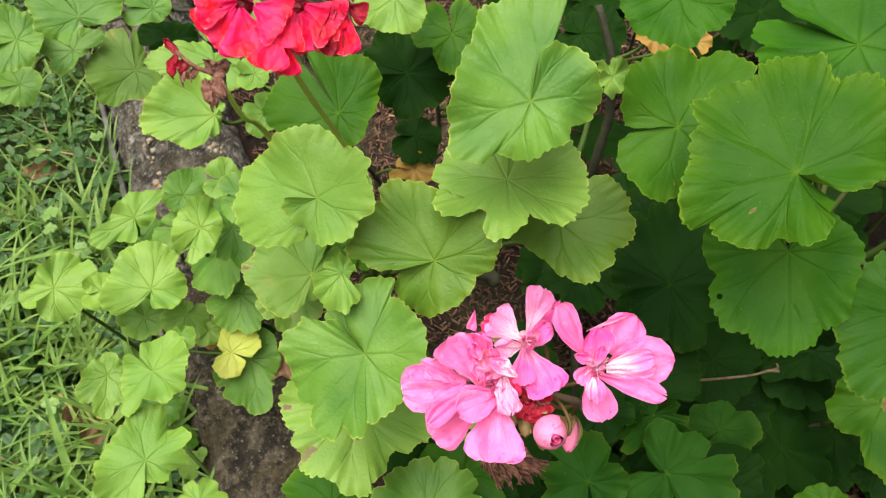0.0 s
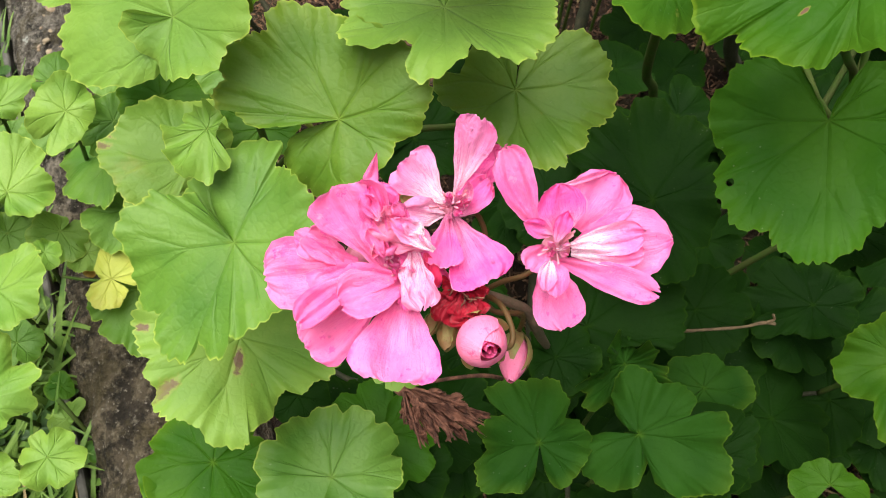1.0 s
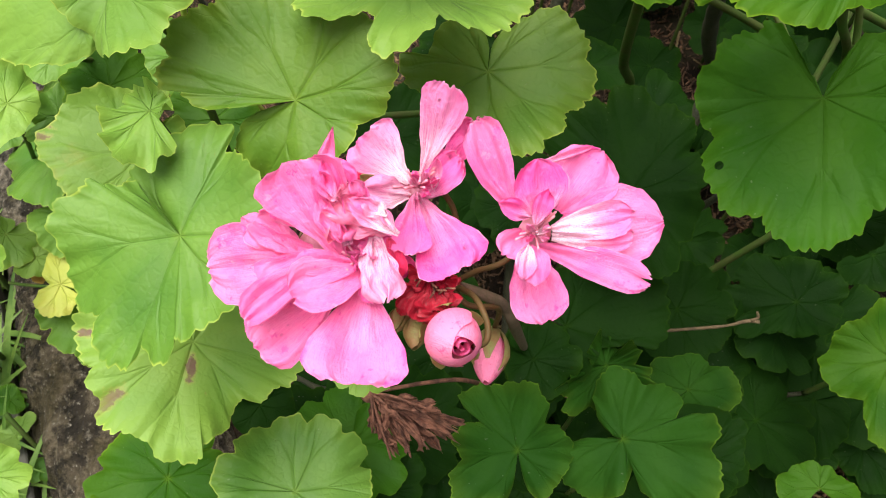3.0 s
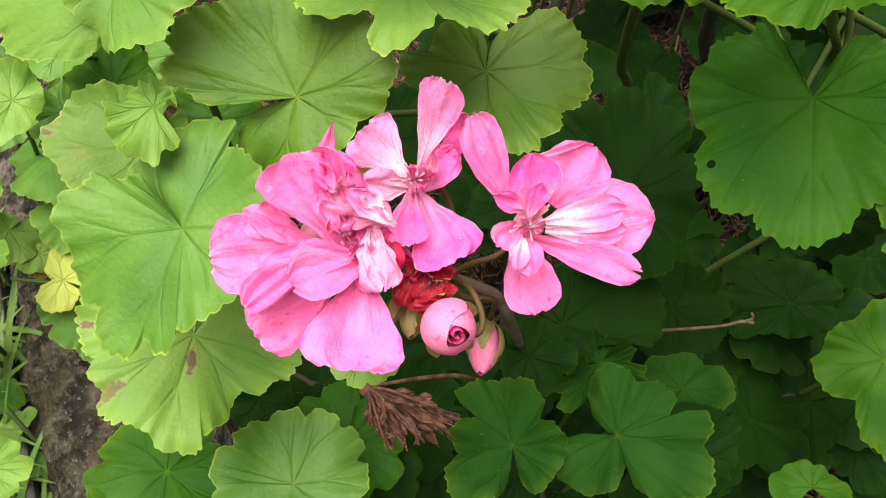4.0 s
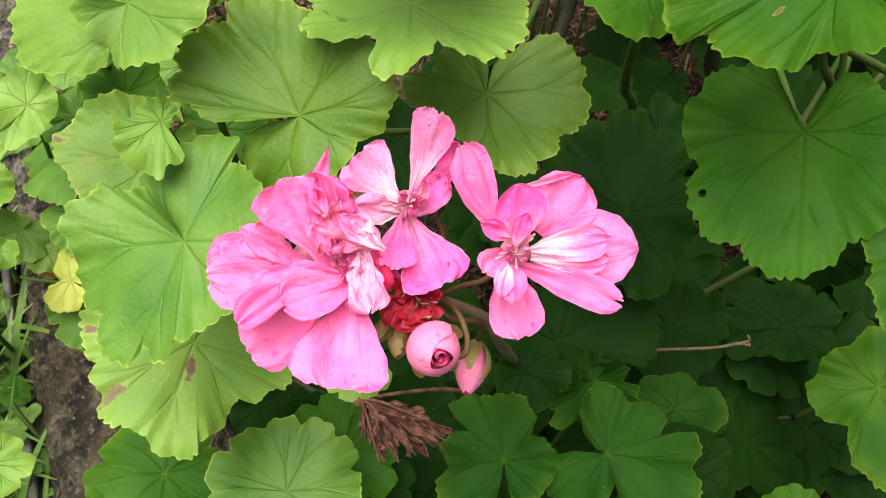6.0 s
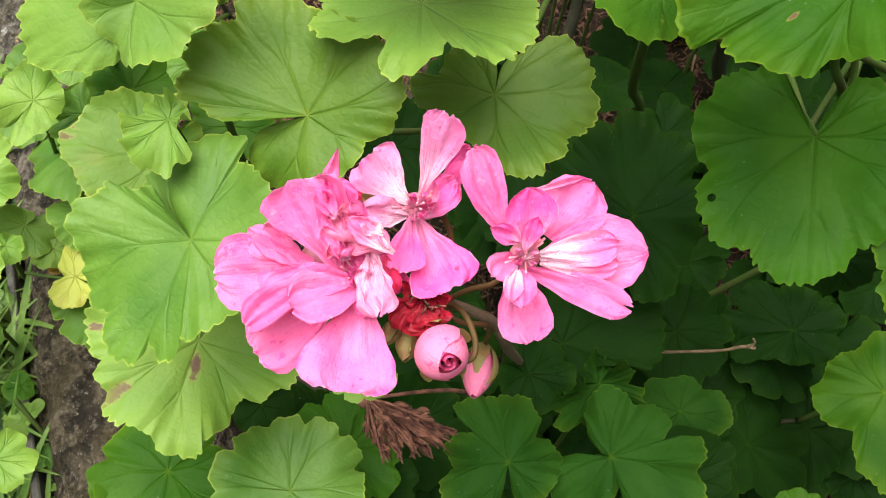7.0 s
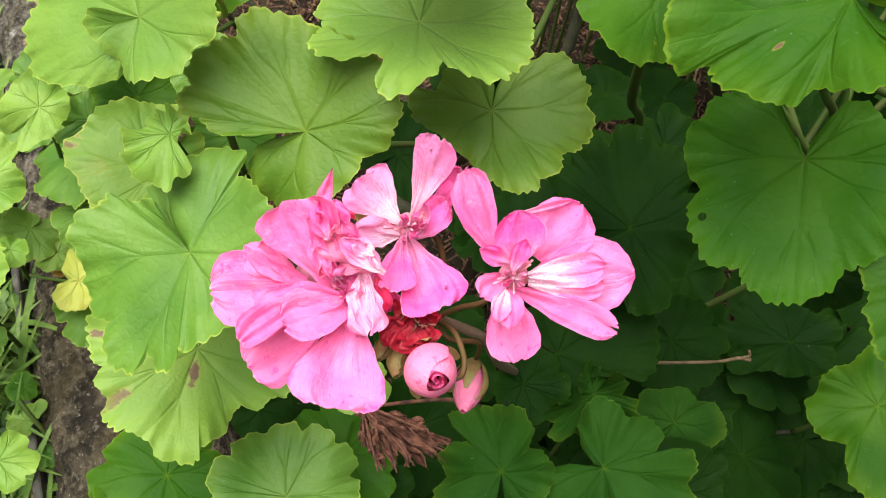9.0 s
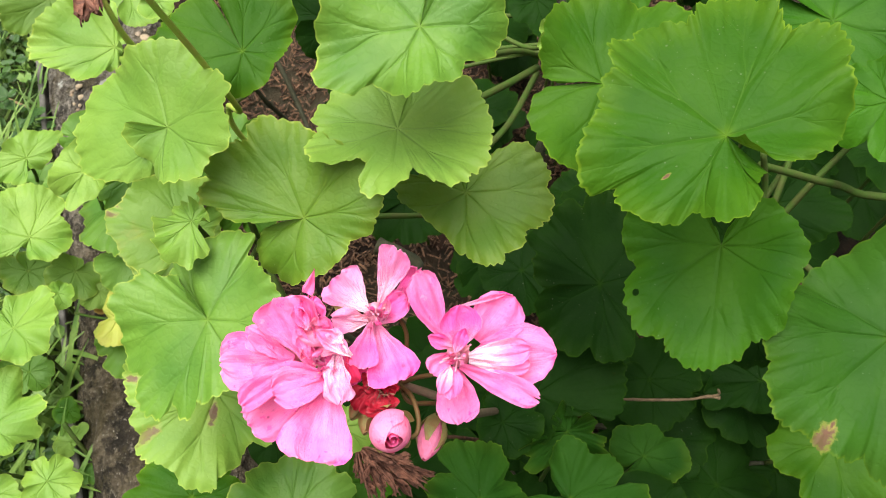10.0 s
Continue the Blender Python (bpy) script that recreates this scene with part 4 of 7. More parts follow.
leaf(pink_plant, (-0.0165, 0.1505, 0.2479), (0.11, -0.15, 0.98), [(109, 19.8), (144, 29.5), (164, 38.8), (174, 39.8), (-177, 37.9), (-165, 35.5), (-161, 32.5), (-153, 36.4), (-142, 35.0), (-135, 40.0), (-126, 39.7), (-116, 36.5), (-106, 36.6), (-99, 41.2), (-83, 42.0), (-79, 40.8), (-78, 36.2), (-66, 33.2), (-53, 27.2), (-46, 26.8), (-39, 33.6), (-30, 34.1), (-23, 38.5), (-11, 39.5), (7, 37.9), (31, 33.0), (60, 26.2)], label="leaf with brown blotches", material=leaf_material("leaf_marked", *SHADES["young"], 0.0, scars=[(0.0003, -0.0093, 0.003), (-0.0259, -0.0222, 0.0042), (-0.0366, 0.0014, 0.0022), (0.0063, -0.018, 0.0005), (-0.0088, -0.0099, 0.0006)], hole=None), close=1.0, notch=0.02, over=0.05)
leaf(pink_plant, (0.1439, 0.1275, 0.2153), (-0.36, -0.21, 0.91), [(157, 3.9), (132, 14.1), (121, 20.7), (109, 24.6), (92, 28.2), (79, 26.7), (65, 22.8), (49, 28.0), (32, 28.0), (20, 22.1), (20, 18.0), (22, 28.4), (14, 35.5), (3, 36.0), (-7, 32.7), (-17, 37.6), (-29, 40.1), (-56, 29.8), (-74, 20.7), (-72, 11.8), (-98, 21.8), (-124, 26.5), (-150, 28.5), (-165, 25.4), (-177, 21.1), (176, 14.3), (-175, 5.9)], material=LEAF_SHADY, foot=(0.153, 0.139, 0.015), close=0.8, notch=0.02, over=-0.08, wave=0.12, droop=0.15, frill=0.06)
leaf(pink_plant, (0.1040, 0.1246, 0.2078), (-0.08, -0.15, 0.99), [(-64, 20.6), (-32, 19.6), (5, 22.5), (25, 18.4), (43, 13.5), (56, 20.9), (77, 25.9), (100, 27.8), (120, 30.4), (136, 31.5), (141, 26.6), (140, 18.6), (156, 23.9), (171, 26.6), (-170, 22.7), (-160, 28.8), (-143, 31.0), (-118, 22.6)], material=LEAF_SHADY, wave=0.18, foot=(0.114, 0.139, 0.015), close=0.7, notch=0.02, over=0.05, frill=0.05)
leaf(pink_plant, (0.0180, 0.1110, 0.1954), (0.03, -0.14, 0.99), [(-157, 30.1), (165, 31.7), (135, 29.9), (99, 29.3), (68, 31.0), (38, 32.5), (9, 30.5), (-33, 28.7)], material=LEAF_MID)
leaf(pink_plant, (0.0609, 0.2223, 0.4003), (-0.05, -0.37, 0.93), [(69, 24.3), (61, 34.1), (65, 42.9), (80, 44.4), (100, 46.1), (111, 45.2), (135, 33.1), (166, 30.1), (-165, 32.7), (-147, 37.6), (-129, 31.6), (-125, 23.2), (-110, 22.5), (-89, 24.1), (-71, 21.5), (-50, 21.3), (-34, 18.5), (-7, 25.5), (6, 28.2), (23, 27.4), (43, 27.2), (64, 23.2), (78, 17.7)], label="pale young leaf", material=LEAF_MID, wave=0.125, close=1.0, notch=0.02, over=0.1, foot=(0.1330, 0.3620, 0.2500))
leaf(pink_plant, (0.2243, 0.1558, 0.3490), (-0.25, -0.19, 0.95), [(26, 27.0), (57, 37.2), (79, 40.1), (110, 32.9), (146, 32.5), (158, 37.2), (166, 37.1), (177, 39.6), (-172, 39.9), (-165, 39.3), (-157, 43.6), (-149, 45.3), (-144, 47.2), (-137, 46.1), (-130, 43.8), (-127, 45.3), (-123, 46.2), (-117, 44.7), (-111, 43.9), (-106, 40.3), (-101, 45.4), (-95, 46.8), (-83, 43.3), (-60, 32.9), (-26, 24.1)], material=leaf_material("leaf_marked", *SHADES["scorched"], 0.0, scars=[(-0.0237, -0.0343, 0.0036), (-0.0205, -0.0295, 0.0014)], hole=None), label="leaf with a brown scorch mark", close=0.9, notch=0.02, over=0.05)
leaf(pink_plant, (0.2895, 0.1772, 0.1826), (-0.27, -0.18, 0.95), [(35, 39.8), (56, 40.6), (84, 30.0), (123, 22.9), (139, 26.2), (154, 28.1), (165, 27.0), (177, 32.0), (-170, 32.7), (-151, 31.7), (-132, 26.9), (-122, 34.3), (-114, 40.8), (-105, 42.8), (-99, 47.1), (-80, 45.2), (-48, 34.8), (-19, 30.8)], material=LEAF_MATURE, close=0.9, notch=0.02, over=0.05)
leaf(pink_plant, (0.2956, 0.1859, 0.1000), (-0.26, -0.16, 0.95), [(51, 20.1), (89, 25.7), (120, 25.9), (161, 29.3), (-178, 35.2), (-158, 38.9), (-138, 40.0), (-120, 38.1), (-110, 38.0), (-89, 32.2), (-64, 25.7), (-36, 19.3)], material=LEAF_DEEP_SHADE, foot=(0.306, 0.198, 0.015), close=0.9, notch=0.02, over=0.05)
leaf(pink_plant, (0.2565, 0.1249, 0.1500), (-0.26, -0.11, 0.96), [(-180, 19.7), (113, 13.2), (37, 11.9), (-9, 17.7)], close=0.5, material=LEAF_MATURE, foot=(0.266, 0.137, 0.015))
leaf(pink_plant, (0.1544, 0.2271, 0.2400), (-0.17, -0.28, 0.95), [(172, 33.1), (144, 43.4), (119, 45.9), (91, 48.1), (56, 41.7), (18, 31.1), (-26, 29.6), (-78, 39.1), (-116, 39.2), (-149, 35.6)], material=LEAF_DEEP_SHADE, foot=(0.164, 0.239, 0.015))
leaf(pink_plant, (0.1300, 0.1819, 0.2000), (-0.15, -0.22, 0.96), [(146, 24.0), (100, 25.7), (60, 32.3), (37, 42.1), (24, 47.2), (9, 45.0), (-5, 43.1), (-16, 39.2), (-18, 25.7), (-36, 18.0), (-86, 25.7), (-107, 33.6), (-126, 36.8), (-143, 34.9), (-164, 27.3), (170, 23.4)], material=LEAF_DEEP_SHADE, foot=(0.16, 0.209, 0.015), notch=0.03, close=0.8, over=0.03)
leaf(pink_plant, (0.2065, 0.2207, 0.1420), (-0.19, -0.21, 0.96), [(82, 26.3), (47, 28.4), (6, 30.5), (-39, 29.4), (-78, 31.6), (-115, 30.7), (180, 18.1)], material=LEAF_DEEP_SHADE, foot=(0.216, 0.233, 0.015))
leaf(pink_plant, (0.0460, 0.3548, 0.1100), (0.05, -0.30, 0.95), [(242, 35.7), (286, 33.3), (330, 35.4), (14, 32.7), (58, 38.7), (102, 38.2), (146, 35.9), (190, 34.2)], material=LEAF_DEEP_SHADE, foot=(0.066, 0.375, 0.015))
leaf(pink_plant, (0.1919, 0.1642, 0.1720), (-0.19, -0.17, 0.97), [(-161, 13.8), (168, 18.5), (137, 20.4), (110, 16.5), (73, 18.0), (45, 15.0), (25, 22.4), (7, 23.9), (-8, 25.0), (-30, 20.6), (-55, 16.5), (-95, 14.0), (-122, 14.0)], material=LEAF_SHADY, foot=(0.198, 0.176, 0.015), wave=0.1, close=0.9, notch=0.02, over=0.05)
leaf(pink_plant, (0.1824, 0.1256, 0.1900), (-0.19, -0.12, 0.97), [(56, 25.9), (37, 26.5), (8, 20.1), (-42, 17.4), (-121, 15.3)], material=LEAF_DEEP_SHADE, foot=(0.192, 0.138, 0.015))
leaf(pink_plant, (0.1457, 0.1643, 0.2000), (-0.15, -0.18, 0.97), [(-113, 18.8), (-127, 27.7), (-135, 28.3), (-140, 22.4), (-151, 26.7), (-153, 18.8), (-170, 14.1), (-169, 6.9), (138, 9.7), (95, 13.3), (73, 12.1), (42, 7.0), (43, 11.4), (22, 15.3), (-1, 12.2), (-6, 19.5), (-22, 18.8), (-27, 22.8), (-48, 17.2), (-63, 19.9)], material=LEAF_SHADY, foot=(0.152, 0.17, 0.015), notch=0.02, wave=0.30, cup=0.35, over=0.05, frill=0.26)
leaf(pink_plant, (0.1123, 0.1622, 0.2100), (-0.10, -0.18, 0.98), [(-179, 12.2), (-110, 17.2), (-55, 17.9), (1, 20.3), (48, 18.8), (115, 15.2)], material=LEAF_DEEP_SHADE, foot=(0.122, 0.174, 0.015))
leaf(pink_plant, (0.2017, 0.1776, 0.3000), (-0.27, -0.24, 0.93), [(-150, 17.6), (-119, 15.3), (-65, 13.9), (-10, 15.1), (45, 15.9)], material=LEAF_DEEP_SHADE)
leaf(pink_plant, (0.2758, 0.2276, 0.1400), (-0.26, -0.21, 0.94), [(174, 38.9), (141, 34.9), (70, 26.1), (21, 28.2), (-27, 23.4), (-123, 20.5), (-153, 37.8)], material=LEAF_DEEP_SHADE, foot=(0.286, 0.24, 0.015))
leaf(pink_plant, (0.3295, 0.1654, 0.0800), (-0.28, -0.13, 0.95), [(149, 21.2), (-145, 18.1), (-86, 27.5), (-24, 26.1)], material=LEAF_DEEP_SHADE, foot=(0.339, 0.177, 0.015))
leaf(pink_plant, (0.2895, 0.2166, 0.0700), (-0.24, -0.18, 0.95), [(179, 32.8), (-145, 33.2), (-104, 27.2), (-35, 20.1), (33, 27.8), (101, 23.9)], material=LEAF_DEEP_SHADE, foot=(0.299, 0.229, 0.015))
leaf(pink_plant, (0.0476, 0.1226, 0.1500), (-0.01, -0.11, 0.99), [(143, 23.1), (75, 21.1), (28, 25.2), (-14, 21.4), (-88, 14.0)], material=LEAF_DEEP_SHADE, foot=(0.058, 0.135, 0.015))
leaf(pink_plant, (0.0246, 0.1575, 0.1300), (0.02, -0.15, 0.99), [(158, 31.9), (81, 16.2), (13, 32.8), (-33, 27.3), (-133, 17.6)], material=LEAF_DEEP_SHADE, foot=(0.035, 0.169, 0.015))
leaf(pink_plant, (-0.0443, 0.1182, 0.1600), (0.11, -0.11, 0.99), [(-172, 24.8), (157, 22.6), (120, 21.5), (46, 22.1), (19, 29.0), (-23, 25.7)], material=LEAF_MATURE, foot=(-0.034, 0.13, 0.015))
leaf(pink_plant, (-0.0048, 0.1573, 0.1600), (0.06, -0.16, 0.99), [(-124, 14.4), (-55, 17.4), (13, 15.2), (83, 15.2)], material=LEAF_DEEP_SHADE, foot=(0.005, 0.169, 0.015))
leaf(pink_plant, (-0.1698, 0.2617, 0.1686), (0.25, -0.27, 0.93), [(-65, 14.9), (-37, 20.1), (0, 22.8), (25, 23.1), (49, 21.6), (59, 29.2), (84, 31.7), (106, 33.6), (126, 33.3), (150, 29.5), (174, 29.7), (-158, 32.8), (-140, 28.9), (-129, 16.8), (-117, 6.6)], material=LEAF_YOUNG, wave=0.15, foot=(-0.206, 0.294, 0.05), close=1.0, notch=0.02, over=-0.1)
leaf(pink_plant, (-0.2378, 0.2646, 0.1650), (0.26, -0.24, 0.93), [(-151, 22.2), (158, 13.8), (69, 26.2), (41, 29.8), (-27, 23.2), (-79, 23.5)], material=LEAF_YOUNG, wave=0.15, foot=(-0.224, 0.277, 0.0))
leaf(pink_plant, (-0.1585, 0.2040, 0.1671), (-0.09, -0.00, 1.00), [(148, 19.3), (176, 19.8), (-138, 23.4), (-108, 31.9), (-94, 28.1), (-85, 21.4), (-54, 25.8), (-34, 23.4), (0, 22.2), (29, 26.2), (48, 27.8), (72, 28.8), (88, 24.9), (117, 20.0), (134, 13.8)], material=LEAF_YOUNG, wave=0.15, foot=(-0.193, 0.233, 0.0), close=0.9, notch=0.03, over=0.06)
leaf(pink_plant, (-0.1993, 0.2118, 0.1400), (0.27, -0.20, 0.94), [(-129, 22.8), (157, 14.0), (89, 15.3), (23, 10.7), (-53, 19.6), (-86, 29.5)], material=LEAF_TURNING, foot=(-0.185, 0.224, 0.0))
leaf(pink_plant, (-0.1556, 0.1500, 0.1574), (0.20, -0.14, 0.97), [(-89, 25.2), (-118, 31.6), (-143, 33.1), (-156, 28.5), (-170, 29.8), (169, 26.6), (142, 24.9), (108, 32.2), (83, 34.9), (63, 21.4), (46, 28.4), (31, 29.7), (19, 22.2), (4, 24.7), (-23, 16.0), (-39, 19.0), (-74, 14.0)], material=LEAF_YOUNG, wave=0.15, foot=(-0.192, 0.182, 0.0), close=0.9, notch=0.03, over=0.05)
leaf(pink_plant, (-0.1293, 0.3076, 0.1580), (-0.43, -0.08, 0.90), [(124, 35.9), (112, 41.8), (101, 46.1), (81, 39.6), (46, 30.1), (6, 22.7), (-25, 31.8), (-40, 38.0), (-56, 29.5), (-69, 37.7), (-78, 47.7), (-90, 43.2), (-108, 41.1), (-133, 33.7), (-167, 33.7), (155, 32.7)], material=LEAF_MID, wave=0.15, foot=(-0.155, 0.331, 0.05), close=0.9, notch=0.03, over=0.03)
leaf(pink_plant, (-0.0176, 0.1855, 0.3304), (-0.07, -0.13, 0.99), [(149, 10.9), (133, 7.0), (79, 6.8), (15, 6.4), (-44, 4.6), (-51, 13.1), (-68, 15.9), (-82, 18.1), (-98, 16.6), (-104, 18.6), (-127, 15.6), (-164, 12.8), (179, 13.3)], material=LEAF_YOUNG, label="crinkled young leaf", close=0.9, notch=0.03, over=0.1, cup=0.2, wave=0.24, frill=0.13)
leaf(pink_plant, (-0.0449, 0.2230, 0.2600), (0.13, -0.29, 0.95), [(46, 20.6), (10, 12.3), (-49, 13.6), (-99, 13.8), (-107, 21.5), (-120, 28.8), (-144, 30.8), (-160, 30.7), (-172, 34.8), (175, 37.2), (164, 32.9), (149, 33.1), (130, 30.7), (100, 27.6), (74, 27.1)], material=leaf_material("leaf_marked", *SHADES["turning"], 0.3, scars=[(-0.0349, 0.0029, 0.0022), (-0.0324, 0.0067, 0.0014)], hole=None), close=0.9, notch=0.02, over=0.05)
leaf(red_plant, (-0.1193, 0.3451, 0.2478), (0.22, -0.38, 0.90), [(86, 11.2), (99, 25.7), (121, 31.3), (135, 35.2), (148, 38.1), (163, 40.2), (172, 42.3), (-171, 46.5), (-160, 45.7), (-158, 41.0), (-150, 38.0), (-145, 32.2), (-135, 29.2), (-120, 28.6), (-106, 23.0), (-98, 15.4), (-83, 13.3), (-38, 5.6)], material=LEAF_YOUNG, wave=0.15, close=0.9, notch=0.02, over=0.05)
leaf(pink_plant, (-0.1945, 0.3212, 0.1650), (0.26, -0.30, 0.92), [(-53, 8.5), (28, 15.4), (43, 26.5), (67, 22.2), (94, 18.8), (150, 15.0), (-169, 15.8), (-154, 31.0), (-145, 34.8), (-131, 32.1), (-122, 20.4), (-89, 19.4)], material=LEAF_YOUNG, wave=0.15, foot=(-0.235, 0.348, 0.05), close=0.9, notch=0.03, over=0.03)
leaf(pink_plant, (-0.1606, 0.3371, 0.1700), (0.21, -0.33, 0.92), [(168, 16.0), (113, 17.4), (82, 20.6), (62, 24.6), (36, 19.2), (0, 13.7), (-75, 13.2), (-126, 13.8), (-166, 15.2)], material=LEAF_MID, foot=(-0.184, 0.360, 0.05), close=0.9, notch=0.03, over=0.03)
leaf(pink_plant, (-0.1617, 0.3178, 0.1550), (0.22, -0.31, 0.93), [(158, 17.1), (125, 14.9), (83, 15.0), (46, 21.8), (15, 18.4), (-25, 13.4), (-62, 14.3), (-104, 18.7), (-143, 26.0), (-171, 20.5)], material=LEAF_MID, foot=(-0.199, 0.350, 0.05), close=0.9, notch=0.03, over=0.03)
leaf(pink_plant, (-0.2078, 0.3288, 0.1200), (0.25, -0.29, 0.92), [(120, 13.1), (55, 21.4), (16, 23.4), (-23, 16.3), (-133, 9.1)], material=LEAF_MID, foot=(-0.244, 0.361, 0.0))
leaf(pink_plant, (-0.1612, 0.2671, 0.1200), (0.21, -0.25, 0.95), [(1, 16.1), (-52, 20.0), (-97, 20.7), (-158, 19.0), (153, 14.2), (86, 8.7)], material=LEAF_TURNING, foot=(-0.197, 0.299, 0.05))
leaf(pink_plant, (-0.1171, 0.2720, 0.1400), (0.18, -0.27, 0.95), [(-159, 25.7), (-117, 27.2), (-67, 28.5), (-37, 21.8), (37, 13.8), (159, 16.9)], material=LEAF_MID, foot=(-0.153, 0.304, 0.05))
leaf(pink_plant, (-0.1128, 0.2354, 0.1100), (0.17, -0.22, 0.96), [(75, 23.5), (-28, 20.9), (-74, 40.3), (-114, 32.4), (-146, 28.4), (172, 17.6)], material=LEAF_MID, foot=(-0.149, 0.267, 0.05))
leaf(pink_plant, (-0.1232, 0.2351, 0.1230), (0.18, -0.22, 0.96), [(-35, 12.8), (-77, 17.8), (-103, 18.8), (-140, 16.5), (-155, 12.2), (-178, 6.2), (145, 12.6), (107, 18.8), (73, 21.0), (41, 21.8), (17, 21.1), (-10, 15.2)], material=LEAF_YELLOW, label="yellowed fading leaf", foot=(-0.159, 0.267, 0.05), close=0.7, notch=0.03, over=0.04, wave=0.08)
leaf(pink_plant, (-0.1910, 0.2639, 0.1200), (0.24, -0.24, 0.94), [(175, 20.1), (-116, 17.2), (-23, 15.5), (28, 19.5), (112, 13.6)], material=LEAF_TURNING, foot=(-0.227, 0.296, 0.0))
leaf(pink_plant, (-0.1250, 0.1294, 0.1390), (0.20, -0.12, 0.97), [(176, 12.9), (130, 14.1), (72, 14.9), (-2, 17.4), (-43, 16.3), (-112, 15.7)], notch=0.2, material=LEAF_YOUNG, wave=0.15, foot=(-0.161, 0.161, 0.0))
leaf(pink_plant, (-0.1530, 0.1182, 0.1400), (0.23, -0.10, 0.97), [(177, 15.1), (122, 11.5), (46, 14.8), (-2, 18.2), (-72, 13.1)], material=LEAF_YOUNG, foot=(-0.189, 0.150, 0.0))
leaf(pink_plant, (-0.1714, 0.1995, 0.1100), (0.23, -0.18, 0.96), [(-106, 14.5), (-150, 23.2), (161, 17.8), (74, 14.9), (18, 14.5), (-41, 14.8)], material=LEAF_MID, foot=(-0.207, 0.232, 0.0))
leaf(red_plant, (-0.0325, 0.3107, 0.2900), (0.08, -0.38, 0.92), [(132, 39.3), (152, 40.1), (172, 40.6), (-177, 41.9), (-169, 40.6), (-157, 35.0), (-133, 27.3), (-89, 21.3), (-51, 20.7), (-17, 18.0), (2, 21.0), (31, 25.5), (46, 33.3), (58, 35.4), (74, 35.5), (96, 37.0), (116, 38.5)], material=LEAF_MATURE, close=0.9, notch=0.02, over=0.05)
leaf(red_plant, (0.0031, 0.3686, 0.2600), (0.03, -0.40, 0.91), [(166, 29.7), (118, 31.5), (57, 26.8), (7, 34.5), (-35, 28.6), (-90, 30.3), (-134, 25.8)], material=LEAF_DEEP_SHADE)
leaf(red_plant, (0.0053, 0.3825, 0.1800), (0.02, -0.36, 0.93), [(-147, 19.7), (-105, 23.1), (-57, 22.9), (0, 19.5), (73, 14.5), (156, 15.9)], material=LEAF_DEEP_SHADE)
leaf(red_plant, (0.0003, 0.3594, 0.3300), (0.04, -0.45, 0.89), [(157, 20.3), (-175, 22.5), (-142, 27.5), (-133, 22.6), (-114, 20.4), (-90, 20.1), (-77, 21.6), (-54, 21.6), (-31, 20.0), (-5, 16.6), (38, 15.9), (102, 14.7)], material=LEAF_YOUNG, close=0.9, notch=0.02, over=0.05)
leaf(red_plant, (0.0318, 0.3724, 0.2900), (-0.00, -0.43, 0.90), [(128, 22.4), (158, 24.0), (179, 24.7), (-162, 23.4), (-141, 15.0), (-128, 17.8), (-104, 23.1), (-90, 25.2), (-78, 28.7), (-58, 20.7), (-3, 13.7), (36, 21.1), (72, 22.3)], close=0.9, notch=0.02, over=0.05)
leaf(pink_plant, (0.1436, 0.3268, 0.3600), (-0.17, -0.44, 0.88), [(170, 27.7), (-173, 28.2), (-152, 27.4), (-137, 28.2), (-114, 27.4), (-96, 27.5), (-77, 28.3), (-59, 24.9), (-43, 27.8), (-26, 28.4), (-10, 27.6), (16, 25.3), (56, 19.9), (105, 19.8), (140, 24.6)], material=LEAF_DARK_SHADED, close=0.9, notch=0.02, over=0.05)
leaf(pink_plant, (0.2239, 0.2918, 0.3600), (-0.28, -0.38, 0.88), [(167, 48.3), (-172, 45.7), (-136, 25.2), (-76, 32.0), (-22, 39.4), (42, 43.8), (94, 40.0), (135, 46.4)], material=LEAF_DARK_SHADED)
leaf(pink_plant, (0.1153, 0.3926, 0.2700), (-0.10, -0.42, 0.90), [(-144, 18.0), (-70, 20.0), (-2, 21.4), (68, 19.8), (132, 15.7)], material=LEAF_DEEP_SHADE)
leaf(red_plant, (-0.2119, 0.4096, 0.2700), (0.25, -0.41, 0.88), [(144, 34.2), (166, 33.2), (-170, 27.1), (-159, 29.4), (-145, 24.8), (-132, 19.9), (-103, 21.5), (-103, 14.3), (-83, 4.5), (-28, 8.8), (-9, 18.3), (13, 26.8), (41, 33.1), (74, 33.1), (110, 33.4)], material=LEAF_MID, close=0.9, notch=0.02, over=0.05)
leaf(red_plant, (-0.2700, 0.4201, 0.2400), (0.29, -0.38, 0.88), [(-126, 32.6), (-77, 21.2), (-8, 16.3), (61, 20.1), (117, 26.0), (178, 27.8)], material=LEAF_MID)
leaf(red_plant, (-0.3005, 0.4334, 0.1800), (0.29, -0.36, 0.89), [(-130, 19.4), (-80, 17.2), (22, 16.6), (87, 16.1), (163, 22.8)], material=LEAF_MID)
leaf(red_plant, (-0.2412, 0.4291, 0.2200), (0.26, -0.39, 0.89), [(163, 21.8), (-175, 23.8), (-152, 16.4), (-135, 21.6), (-114, 20.3), (-93, 14.1), (-53, 7.4), (13, 9.9), (17, 19.5), (38, 24.0), (69, 18.9), (124, 18.2)], material=LEAF_MID, close=0.9, notch=0.02, over=0.05)
